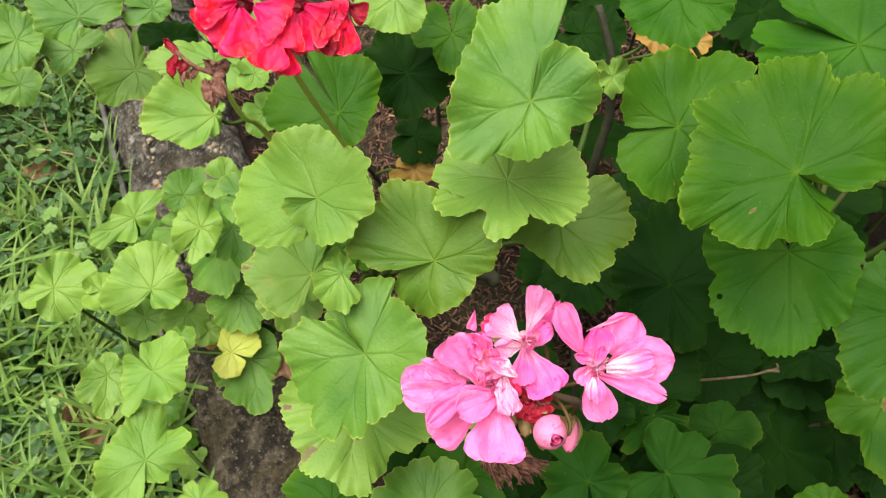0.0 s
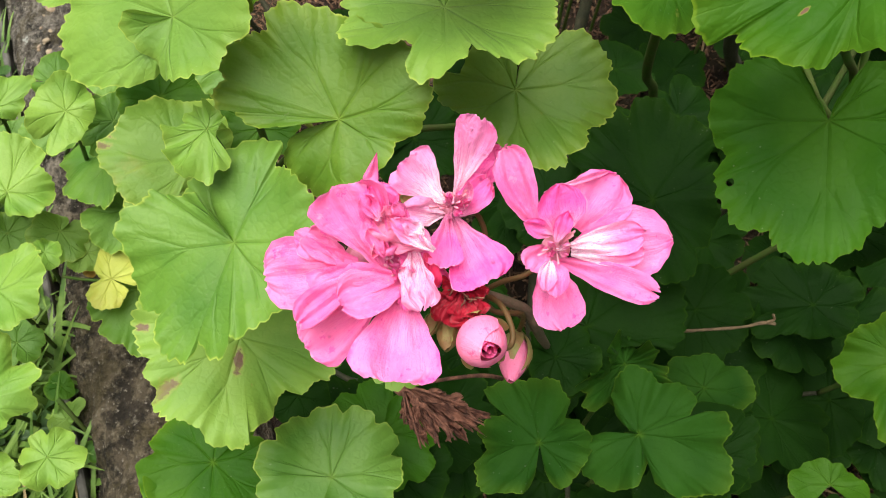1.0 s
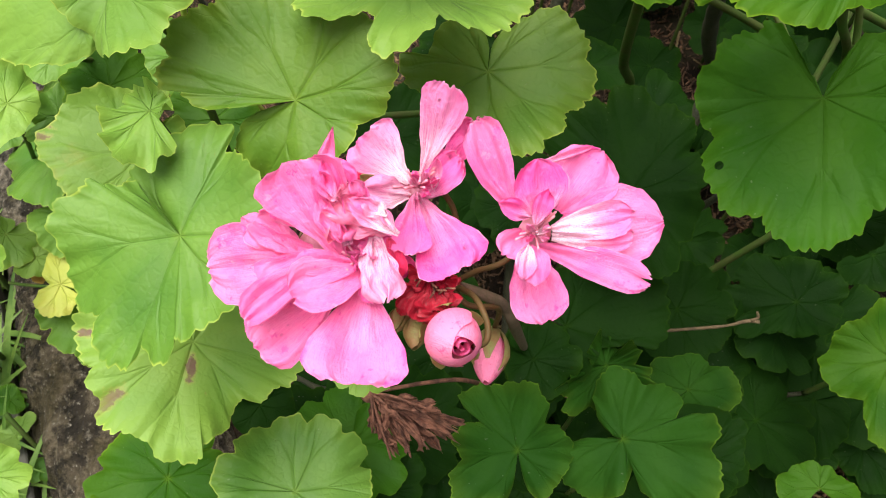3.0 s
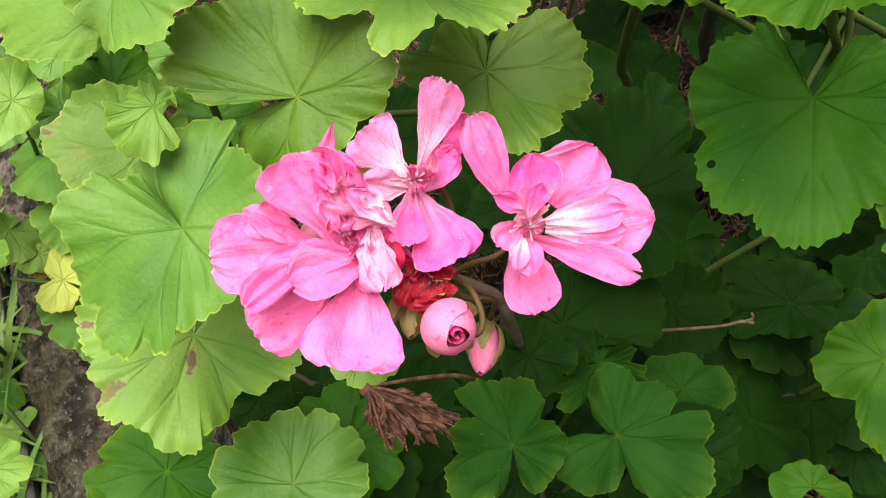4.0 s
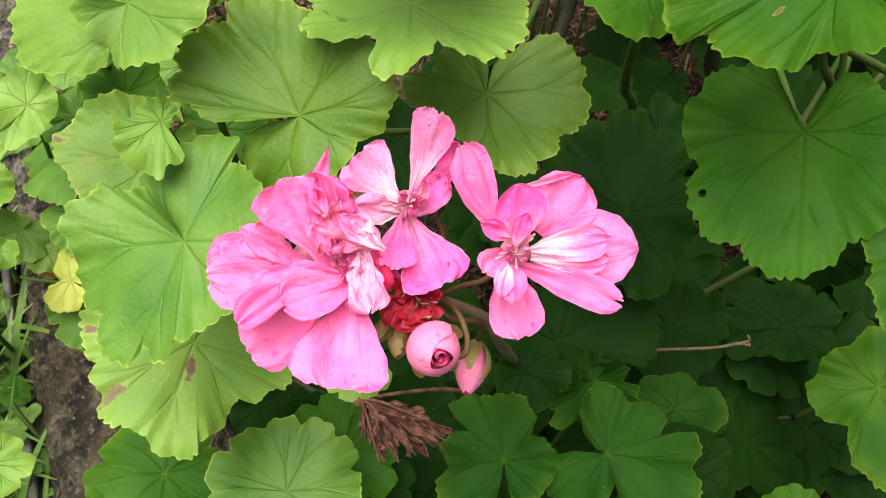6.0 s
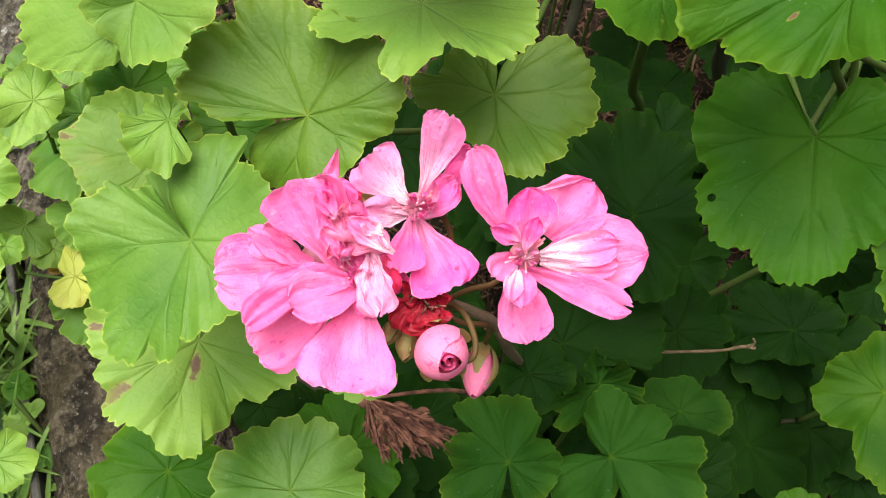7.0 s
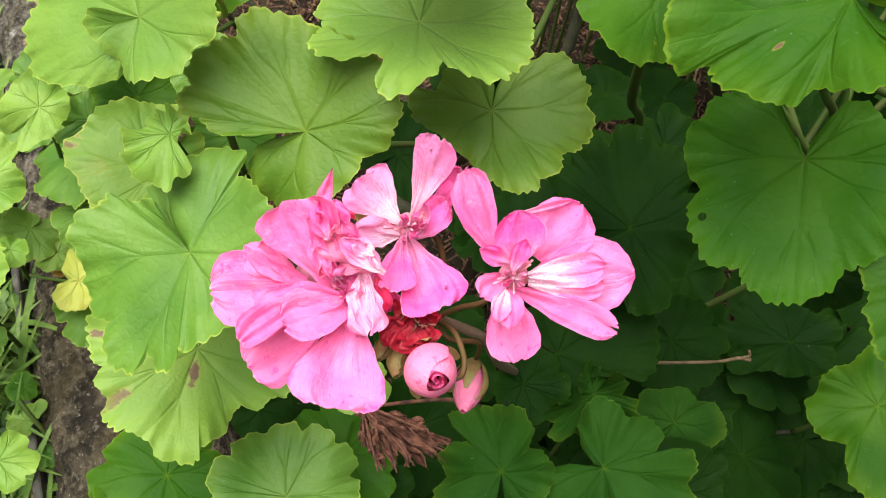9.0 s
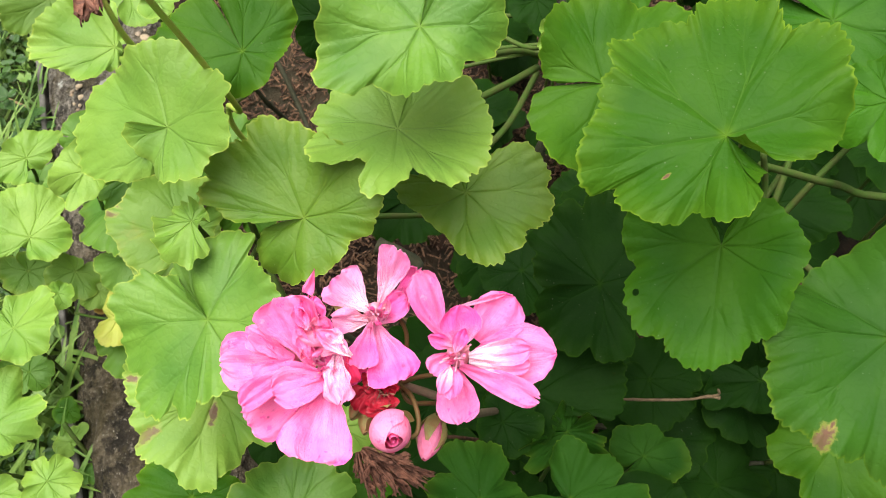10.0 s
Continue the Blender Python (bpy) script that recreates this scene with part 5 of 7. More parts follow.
leaf(red_plant, (-0.2031, 0.4286, 0.2000), (0.22, -0.38, 0.90), [(110, 34.0), (124, 36.9), (147, 29.1), (167, 33.0), (-179, 34.0), (-164, 34.8), (-146, 32.7), (-134, 35.5), (-118, 31.8), (-99, 23.1), (-71, 23.4), (-41, 22.6), (-16, 19.8), (5, 14.0), (32, 7.7), (80, 18.1), (93, 29.4)], material=LEAF_TURNING, close=0.9, notch=0.02, over=0.05)
leaf(red_plant, (-0.1706, 0.4282, 0.2600), (0.21, -0.42, 0.88), [(-152, 20.0), (-88, 9.8), (32, 12.7), (92, 21.7), (151, 25.0)], material=LEAF_MID)
leaf(red_plant, (-0.1291, 0.3982, 0.2400), (0.17, -0.40, 0.90), [(-155, 31.9), (-165, 37.7), (-170, 43.6), (-176, 46.1), (176, 43.1), (165, 35.8), (152, 29.2), (142, 21.6), (118, 17.9), (106, 12.2), (99, 6.0), (36, 9.0), (3, 16.8), (-16, 21.5), (-38, 24.1), (-69, 22.8)], material=LEAF_YOUNG, close=0.9, notch=0.02, over=0.05)
leaf(red_plant, (-0.1792, 0.4604, 0.2000), (0.19, -0.41, 0.89), [(175, 28.8), (109, 13.9), (19, 17.4), (-44, 17.9), (-138, 21.5)], material=LEAF_DEEP_SHADE)
leaf(pink_plant, (0.2380, 0.2501, 0.3600), (-0.29, -0.38, 0.88), [(-140, 23.7), (-168, 15.8), (137, 20.1), (110, 17.3), (48, 18.0), (-47, 18.0), (-93, 25.4)], material=LEAF_DARK_SHADED)
leaf(pink_plant, (0.2803, 0.3492, 0.3100), (-0.28, -0.42, 0.86), [(-135, 20.7), (162, 19.3), (115, 19.7), (60, 23.5), (-8, 22.8), (-81, 20.6)], material=LEAF_DEEP_SHADE)
leaf(red_plant, (0.0054, 0.3601, 0.1700), (0.02, -0.34, 0.94), [(-153, 20.8), (-129, 13.1), (-3, 14.5), (29, 11.8), (164, 15.1)], material=LEAF_ORANGE, wave=0.2, label="withered orange leaf")
leaf(pink_plant, (-0.1107, 0.2502, 0.1000), (0.16, -0.23, 0.96), [(84, 17.4), (-66, 6.0), (-65, 22.1)], material=LEAF_DEEP_SHADE)
leaf(pink_plant, (0.0454, 0.1256, 0.2950), (0.02, -0.21, 0.98), [(-139, 10.8), (-102, 10.7), (-59, 10.4), (-20, 11.6), (38, 9.6), (146, 8.4)], material=LEAF_YOUNG)
leaf(red_plant, (-0.1103, 0.3040, 0.2350), (0.22, -0.38, 0.90), [(139, 13.5), (88, 14.2), (41, 10.5), (-27, 8.6), (-82, 10.0), (-119, 13.8), (-145, 14.5)], material=LEAF_YOUNG, close=0.9, notch=0.03, over=0.03)
leaf(red_plant, (-0.1271, 0.2814, 0.2150), (0.25, -0.35, 0.90), [(-131, 20.4), (178, 16.9), (132, 16.5), (104, 19.8), (80, 20.7), (58, 15.6), (17, 13.9), (-24, 12.4), (-75, 17.5), (-100, 24.2)], material=LEAF_YOUNG, wave=0.15, foot=(-0.162, 0.313, 0.05), close=0.9, notch=0.03, over=0.04)
leaf(pink_plant, (-0.1147, 0.2959, 0.1900), (0.22, -0.35, 0.91), [(-172, 14.7), (111, 15.3), (74, 24.8), (44, 20.3), (-25, 16.8), (-71, 27.3), (-108, 22.7), (-136, 19.7)], material=LEAF_MID, wave=0.15, foot=(-0.151, 0.328, 0.05))
leaf(red_plant, (-0.1089, 0.3520, 0.1500), (0.19, -0.37, 0.91), [(-173, 19.9), (138, 18.1), (75, 22.7), (23, 25.0), (-33, 21.6), (-82, 24.0), (-123, 22.4)], material=LEAF_DARK_SHADED)
leaf(pink_plant, (-0.0533, 0.2871, 0.1900), (0.15, -0.35, 0.92), [(-146, 9.4), (124, 10.1), (67, 10.2), (-4, 8.9), (-66, 14.1), (-104, 15.6)], material=LEAF_MATURE)
leaf(pink_plant, (-0.1486, 0.1599, 0.0300), (0.21, -0.13, 0.97), [(-129, 8.6), (127, 6.7), (33, 9.1), (-26, 8.7)], material=LEAF_MID, foot=(-0.185, 0.192, 0.0))
leaf(pink_plant, (-0.1661, 0.1791, 0.0350), (0.23, -0.15, 0.96), [(-116, 11.3), (106, 10.3), (63, 15.7), (3, 5.2)], material=LEAF_YOUNG, foot=(-0.202, 0.211, 0.0))
leaf(pink_plant, (-0.1324, 0.1549, 0.0300), (0.20, -0.13, 0.97), [(-110, 7.6), (134, 9.9), (84, 7.6), (-53, 4.7)], material=LEAF_MID, foot=(-0.168, 0.187, 0.05))
leaf(pink_plant, (-0.1744, 0.2001, 0.0350), (0.23, -0.17, 0.96), [(-137, 10.8), (109, 10.7), (35, 6.7), (-41, 9.8)], material=LEAF_MATURE, foot=(-0.210, 0.232, 0.0))
leaf(pink_plant, (0.1806, 0.4410, 0.2200), (-0.15, -0.42, 0.90), [(168, 14.3), (-144, 10.0), (-67, 14.2), (-4, 11.9), (75, 8.7), (137, 13.4)], material=LEAF_ORANGE, wave=0.2)
leaf(pink_plant, (0.2104, 0.4352, 0.2200), (-0.18, -0.41, 0.90), [(-161, 10.6), (-82, 10.8), (7, 10.7), (77, 9.8), (138, 10.3)], material=LEAF_ORANGE, wave=0.2)
leaf(pink_plant, (0.2566, 0.4774, 0.2000), (-0.21, -0.41, 0.89), [(-141, 7.7), (-60, 7.7), (34, 7.1), (101, 7.5)], material=LEAF_ORANGE, wave=0.2)
leaf(pink_plant, (-0.1453, 0.2572, 0.1000), (0.19, -0.23, 0.95), [(-176, 8.7), (-103, 9.9), (-41, 8.0), (60, 7.0), (131, 9.5)], material=LEAF_ORANGE, wave=0.2, foot=(-0.181, 0.289, 0.05))
leaf(pink_plant, (-0.1462, 0.2584, 0.1100), (0.20, -0.24, 0.95), [(177, 13.9), (-121, 13.7), (-55, 10.9), (28, 9.3), (125, 11.0)], material=LEAF_TURNING, foot=(-0.182, 0.290, 0.05))
leaf(pink_plant, (0.1452, 0.4647, 0.2000), (-0.11, -0.42, 0.90), [(-173, 25.9), (-129, 27.7), (-70, 23.9), (-3, 21.2), (78, 22.6), (138, 28.3)], material=LEAF_DEEP_SHADE, foot=(0.155, 0.477, 0.015))
leaf(pink_plant, (0.2738, 0.3175, 0.2000), (-0.25, -0.30, 0.92), [(165, 21.3), (-119, 17.2), (-53, 30.5), (-15, 41.2), (38, 28.7), (104, 20.9)], material=LEAF_DEEP_SHADE, foot=(0.284, 0.329, 0.015))
leaf(pink_plant, (0.1888, 0.3085, 0.1600), (-0.13, -0.31, 0.94), [(-159, 37.5), (167, 52.3), (137, 46.7), (79, 31.2), (4, 21.1), (-94, 29.7)], material=LEAF_DEEP_SHADE, foot=(0.199, 0.32, 0.015))
leaf(pink_plant, (0.1197, 0.3191, 0.3100), (-0.12, -0.40, 0.91), [(131, 10.3), (79, 9.7), (28, 9.4), (-55, 10.1), (-105, 13.1), (-152, 9.4)], material=LEAF_YOUNG, cup=0.35, wave=0.4, notch=0.25)
leaf(red_plant, (-0.0876, 0.3503, 0.2800), (0.14, -0.40, 0.91), [(-120, 12.6), (-45, 9.6), (30, 11.4), (92, 12.4), (142, 10.8)], material=LEAF_YOUNG, wave=0.15, cup=0.3)
leaf(red_plant, (-0.0863, 0.3449, 0.2500), (0.13, -0.37, 0.92), [(167, 14.4), (-113, 16.4), (-51, 11.6), (37, 13.0), (107, 13.5)], material=LEAF_MID)
leaf(pink_plant, (-0.1508, 0.2362, 0.1500), (0.22, -0.23, 0.95), [(-126, 8.9), (-52, 12.2), (15, 9.4), (85, 6.9), (139, 7.1)], material=LEAF_YOUNG, wave=0.25, cup=0.4, foot=(-0.187, 0.268, 0.05))
leaf(pink_plant, (-0.2075, 0.2649, 0.1600), (0.27, -0.25, 0.93), [(-110, 15.4), (-56, 13.8), (6, 10.6), (91, 12.3), (143, 12.7)], material=LEAF_YOUNG, wave=0.2, cup=0.3, foot=(-0.243, 0.297, 0.0))
leaf(pink_plant, (-0.1938, 0.1431, 0.1000), (0.25, -0.12, 0.96), [(-152, 15.1), (-88, 15.8), (-32, 16.5), (46, 14.4), (114, 13.9)], material=LEAF_YOUNG, foot=(-0.18, 0.155, 0.0))
leaf(red_plant, (-0.0744, 0.4037, 0.2700), (0.12, -0.43, 0.90), [(-150, 16.4), (-76, 15.4), (-10, 18.4), (48, 15.9), (124, 13.3)])

leaf(pink_plant, (-0.0346, 0.2734, 0.2620), (0.05, -0.30, 0.95), [(85, 17.6), (129, 19.1), (173, 17.8), (217, 17.4), (261, 19.2), (305, 22.0), (349, 21.3), (33, 21.1)], material=LEAF_MID)
leaf(pink_plant, (-0.0741, 0.2772, 0.2350), (0.05, -0.30, 0.95), [(80, 23.9), (124, 22.2), (168, 21.5), (212, 21.1), (256, 21.8), (300, 26.4), (344, 25.8), (28, 25.6)], material=LEAF_MATURE)
leaf(pink_plant, (-0.0207, 0.2448, 0.2550), (0.05, -0.30, 0.95), [(288, 16.2), (332, 16.8), (16, 18.3), (60, 18.9), (104, 19.5), (148, 19.6), (192, 15.7), (236, 18.2)], material=LEAF_MATURE)
leaf(pink_plant, (-0.0865, 0.2719, 0.2620), (-0.05, -0.30, 0.95), [(150, 19.3), (111, 16.5), (51, 17.5), (15, 15.2), (-31, 12.2), (-76, 12.0), (-111, 16.4), (-137, 15.9), (-168, 15.5)], material=LEAF_MID, close=0.9, notch=0.03, over=0.03)
leaf(pink_plant, (-0.0612, 0.2335, 0.2250), (0.05, -0.30, 0.95), [(359, 23.5), (43, 25.0), (87, 23.5), (131, 26.5), (175, 24.0), (219, 24.6), (263, 27.3), (307, 24.4)], material=LEAF_TURNING)
leaf(pink_plant, (-0.0390, 0.1230, 0.1650), (0.00, -0.10, 0.98), [(64, 29.2), (108, 25.8), (152, 31.1), (196, 32.8), (240, 33.2), (284, 31.5), (328, 33.3), (12, 25.6)], material=LEAF_MATURE)
leaf(pink_plant, (0.0373, 0.1377, 0.1650), (0.00, -0.10, 0.98), [(104, 28.9), (148, 27.5), (192, 25.0), (236, 28.7), (280, 26.5), (324, 27.8), (8, 24.2), (52, 23.4)], material=LEAF_DARK_SHADED)

# low, shaded leaves deep in the bush; their near-black colour carries the shade
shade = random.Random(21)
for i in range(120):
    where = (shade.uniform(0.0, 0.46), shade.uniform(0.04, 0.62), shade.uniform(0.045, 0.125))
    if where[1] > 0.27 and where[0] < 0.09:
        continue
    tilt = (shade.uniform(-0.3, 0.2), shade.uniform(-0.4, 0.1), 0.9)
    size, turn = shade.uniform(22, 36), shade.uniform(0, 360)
    leaf(pink_plant, where, tilt, [(turn + 46 * k, size * shade.uniform(0.85, 1.1)) for k in range(8)], LEAF_DEEP_SHADE, foot=(where[0] + 0.01, where[1] + 0.02, 0.012), fine=False)

# mid-height leaves at the back, darkened by colour since nothing shades them
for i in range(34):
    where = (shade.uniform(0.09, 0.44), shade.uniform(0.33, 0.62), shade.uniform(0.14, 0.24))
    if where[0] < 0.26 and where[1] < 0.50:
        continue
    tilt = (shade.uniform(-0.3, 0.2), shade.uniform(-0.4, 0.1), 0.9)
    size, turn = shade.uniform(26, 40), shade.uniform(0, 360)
    leaf(pink_plant, where, tilt, [(turn + 46 * k, size * shade.uniform(0.85, 1.1)) for k in range(8)], LEAF_DEEP_SHADE, foot=(where[0] + 0.01, where[1] + 0.02, 0.012), fine=False)

# mostly unseen leaves added beside, in front and behind, to block light
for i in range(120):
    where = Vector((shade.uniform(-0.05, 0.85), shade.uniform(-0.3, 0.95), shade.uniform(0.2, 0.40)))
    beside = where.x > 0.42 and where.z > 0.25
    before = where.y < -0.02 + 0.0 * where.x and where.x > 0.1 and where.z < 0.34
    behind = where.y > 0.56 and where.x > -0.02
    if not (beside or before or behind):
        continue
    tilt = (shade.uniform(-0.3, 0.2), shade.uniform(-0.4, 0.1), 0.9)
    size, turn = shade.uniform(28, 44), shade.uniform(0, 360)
    leaf(pink_plant, where, tilt, [(turn + 46 * k, size * shade.uniform(0.85, 1.1)) for k in range(8)], LEAF_DARK_SHADED, foot=(where.x + 0.01, where.y + 0.02, 0.03), fine=False)


# unseen leaves added beyond the far corner of the lawn, to shade it
for i in range(46):
    where = Vector((shade.uniform(-0.62, -0.12), shade.uniform(0.52, 0.95), shade.uniform(0.16, 0.42)))
    if where.z > 0.62 - 0.55 * where.y:
        where.y += 0.18
    tilt = (shade.uniform(-0.1, 0.3), shade.uniform(-0.5, 0.0), 0.9)
    size, turn = shade.uniform(26, 40), shade.uniform(0, 360)
    leaf(red_plant, where, tilt, [(turn + 46 * k, size * shade.uniform(0.85, 1.1)) for k in range(8)], LEAF_MID, foot=(where.x + 0.01, where.y + 0.03, 0.0), fine=False)


# ---- flowers ----
top_floret = floret_heart(pink_plant, (0.0568, 0.1379, 0.3660), (-0.07, -0.50, 0.87))
side_floret = floret_heart(pink_plant, (0.0822, 0.1277, 0.3654), (-0.07, -0.50, 0.87))
low_floret = floret_heart(pink_plant, (0.0452, 0.1218, 0.3601), (-0.07, -0.50, 0.87))
back_floret = floret_heart(pink_plant, (0.0345, 0.1273, 0.3573), (-0.07, -0.50, 0.87), stamens=0)
petal(top_floret, (0.0575, 0.1392, 0.3690), (0.0626, 0.1493, 0.3871), 10.9, (-0.26, -0.40, 0.88), PINK_PALE, curl=0.1)
petal(top_floret, (0.0618, 0.1413, 0.3651), (0.0683, 0.1485, 0.3778), 8.5, (-0.62, -0.26, 0.74), PINK_DEEP, ruffle=0.25, crumple=1.1, shape="strap", torn=0.8)
petal(top_floret, (0.0600, 0.1374, 0.3648), (0.0663, 0.1398, 0.3732), 5.4, (-0.35, -0.31, 0.88), PINK_PALE, crumple=0.5, shape="strap")
petal(top_floret, (0.0551, 0.1373, 0.3683), (0.0445, 0.1432, 0.3770), 14.2, (0.02, -0.23, 0.97), PINK_PALE, cup=0.3, crumple=0.3)
petal(top_floret, (0.0559, 0.1339, 0.3681), (0.0549, 0.1198, 0.3679), 10.3, (-0.06, -0.66, 0.75), PINK_DEEP, crumple=0.35)
petal(top_floret, (0.0574, 0.1344, 0.3670), (0.0659, 0.1172, 0.3655), 16.3, (0.03, -0.58, 0.81), PINK_DEEP, crumple=0.3)
petal(top_floret, (0.0552, 0.1342, 0.3684), (0.0451, 0.1313, 0.3734), 7.4, (-0.07, -0.50, 0.86), PINK_PALE, cup=0.5, ruffle=0.14, shape="strap", crumple=0.8)
petal(top_floret, (0.0557, 0.1405, 0.3621), (0.0414, 0.1457, 0.3648), 8.9, (-0.07, -0.50, 0.86), RED_SIDE, crumple=0.6)
petal(top_floret, (0.0567, 0.1367, 0.3687), (0.0556, 0.1366, 0.3749), 1.9, (-0.07, -0.50, 0.86), PINK_DEEP, cup=0.9, curl=0.5, crumple=0.6, shape="oval")
petal(top_floret, (0.0575, 0.1366, 0.3686), (0.0591, 0.1365, 0.3748), 1.9, (-0.07, -0.50, 0.86), PINK_WHITE, cup=0.9, curl=0.5, crumple=0.6, shape="oval")
petal(top_floret, (0.0579, 0.1359, 0.3683), (0.0619, 0.1348, 0.3742), 2.1, (-0.07, -0.50, 0.86), PINK, cup=0.9, curl=0.5, crumple=0.6, shape="oval")
petal(top_floret, (0.0571, 0.1354, 0.3682), (0.0595, 0.1312, 0.3719), 2.1, (-0.07, -0.50, 0.86), PINK_DEEP, cup=0.9, curl=0.5, crumple=0.6, shape="oval")
petal(top_floret, (0.0564, 0.1349, 0.3682), (0.0557, 0.1290, 0.3722), 1.7, (-0.07, -0.50, 0.86), PINK_WHITE, cup=0.9, curl=0.5, crumple=0.6, shape="oval")
petal(top_floret, (0.0567, 0.1361, 0.3685), (0.0538, 0.1348, 0.3741), 1.2, (-0.07, -0.50, 0.86), PINK_WHITE, cup=0.9, curl=0.5, crumple=0.6, shape="oval")
petal(top_floret, (0.0525, 0.1371, 0.3653), (0.0442, 0.1393, 0.3672), 5.0, (-0.07, -0.50, 0.86), SEPAL, cup=0.4, shape="oval", crumple=0.5, name="sepal")
petal(top_floret, (0.0570, 0.1349, 0.3661), (0.0657, 0.1411, 0.3733), 8.6, (-0.07, -0.50, 0.86), PINK_DEEP, cup=0.5, ruffle=0.1, crumple=0.5, torn=0.6, shape="strap")
petal(top_floret, (0.0601, 0.1351, 0.3693), (0.0605, 0.1389, 0.3761), 2.8, (-0.07, -0.50, 0.86), PINK_PALE, cup=1.0, curl=0.3, ruffle=0.2, crumple=0.6, shape="oval")
petal(top_floret, (0.0518, 0.1203, 0.3765), (0.0491, 0.1235, 0.3782), 2.6, (-0.07, -0.50, 0.86), PINK_WHITE, cup=1.0, ruffle=0.2, crumple=0.6, shape="oval", bow=0.3)
petal(top_floret, (0.0559, 0.1355, 0.3634), (0.0646, 0.1380, 0.3673), 2.2, (-0.07, -0.50, 0.86), SEPAL, cup=0.6, shape="oval", crumple=0.5, name="sepal")
petal(side_floret, (0.0773, 0.1317, 0.3687), (0.0668, 0.1442, 0.3806), 10.4, (0.22, -0.48, 0.85), PINK, shape="strap", bow=0.25, crumple=0.2)
petal(side_floret, (0.0876, 0.1316, 0.3674), (0.0967, 0.1448, 0.3730), 15.5, (-0.07, -0.50, 0.86), PINK, shape="oval", crumple=0.15, torn=0.3)
petal(side_floret, (0.0784, 0.1379, 0.3738), (0.0944, 0.1441, 0.3746), 1.6, (-0.07, -0.50, 0.86), PINK_WHITE, shape="strap", cup=0.8, crumple=0.6)
petal(side_floret, (0.0826, 0.1281, 0.3709), (0.0807, 0.1368, 0.3794), 12.2, (0.22, -0.64, 0.74), PINK_DEEP, cup=0.5, shape="oval", torn=0.15, crumple=0.12)
petal(side_floret, (0.0870, 0.1287, 0.3642), (0.1107, 0.1304, 0.3666), 18.4, (-0.07, -0.50, 0.86), PINK, shape="oval", torn=0.15, crumple=0.15)
petal(side_floret, (0.0850, 0.1261, 0.3692), (0.1021, 0.1285, 0.3714), 8.2, (-0.07, -0.50, 0.86), PINK_PALE, cup=0.3, shape="strap", crumple=0.4)
petal(side_floret, (0.0852, 0.1251, 0.3678), (0.1028, 0.1256, 0.3681), 7.0, (-0.07, -0.50, 0.86), PINK_PALE, cup=0.2, shape="strap", crumple=0.4)
petal(side_floret, (0.0830, 0.1249, 0.3642), (0.1061, 0.1168, 0.3654), 8.0, (-0.07, -0.50, 0.86), PINK, shape="strap", crumple=0.3, torn=1.0, bow=0.1)
petal(side_floret, (0.0806, 0.1254, 0.3620), (0.0848, 0.1102, 0.3570), 12.7, (-0.07, -0.50, 0.86), PINK, shape="strap", crumple=0.25, torn=0.3)
petal(side_floret, (0.0793, 0.1266, 0.3677), (0.0748, 0.1202, 0.3678), 7.3, (-0.07, -0.50, 0.86), PINK, cup=0.5, shape="strap", crumple=0.5)
petal(side_floret, (0.0807, 0.1230, 0.3674), (0.0806, 0.1122, 0.3695), 6.9, (-0.07, -0.50, 0.86), PINK, cup=0.9, shape="oval", crumple=0.6)
petal(side_floret, (0.0800, 0.1225, 0.3682), (0.0777, 0.1134, 0.3703), 4.6, (-0.07, -0.50, 0.86), PINK_PALE, cup=0.9, shape="oval", crumple=0.6)
petal(side_floret, (0.0810, 0.1255, 0.3718), (0.0829, 0.1306, 0.3775), 4.4, (-0.07, -0.50, 0.86), PINK_DEEP, cup=0.8, shape="oval", crumple=0.2)
petal(side_floret, (0.0803, 0.1271, 0.3724), (0.0730, 0.1275, 0.3759), 4.6, (-0.07, -0.50, 0.86), PINK_DEEP, cup=0.5, shape="oval", crumple=0.15)
petal(side_floret, (0.0817, 0.1262, 0.3679), (0.0789, 0.1258, 0.3717), 1.7, (-0.07, -0.50, 0.86), PINK_WHITE, cup=0.9, curl=0.4, crumple=0.5, shape="oval")
petal(side_floret, (0.0820, 0.1258, 0.3678), (0.0843, 0.1252, 0.3719), 1.7, (-0.07, -0.50, 0.86), PINK_PALE, cup=0.9, curl=0.4, crumple=0.5, shape="oval")
petal(side_floret, (0.0817, 0.1254, 0.3675), (0.0786, 0.1226, 0.3702), 1.6, (-0.07, -0.50, 0.86), PINK, cup=0.9, curl=0.4, crumple=0.5, shape="oval")
petal(side_floret, (0.0822, 0.1254, 0.3676), (0.0843, 0.1222, 0.3708), 1.6, (-0.07, -0.50, 0.86), PINK_WHITE, cup=0.9, curl=0.4, crumple=0.5, shape="oval")
petal(low_floret, (0.0468, 0.1184, 0.3606), (0.0439, 0.0947, 0.3595), 22.0, (-0.07, -0.50, 0.86), PINK, cup=0.2, crumple=0.2, torn=0.3)
petal(low_floret, (0.0426, 0.1190, 0.3575), (0.0231, 0.1063, 0.3487), 15.5, (-0.07, -0.50, 0.86), PINK, crumple=0.2, torn=0.3)
petal(low_floret, (0.0366, 0.1203, 0.3625), (0.0216, 0.1092, 0.3563), 10.0, (-0.07, -0.50, 0.86), PINK, cup=0.9, crumple=0.25, fold=-0.9, torn=0.2, shape="strap")
petal(low_floret, (0.0466, 0.1173, 0.3656), (0.0321, 0.1097, 0.3669), 12.0, (-0.07, -0.23, 0.97), PINK, cup=0.5, shape="strap")
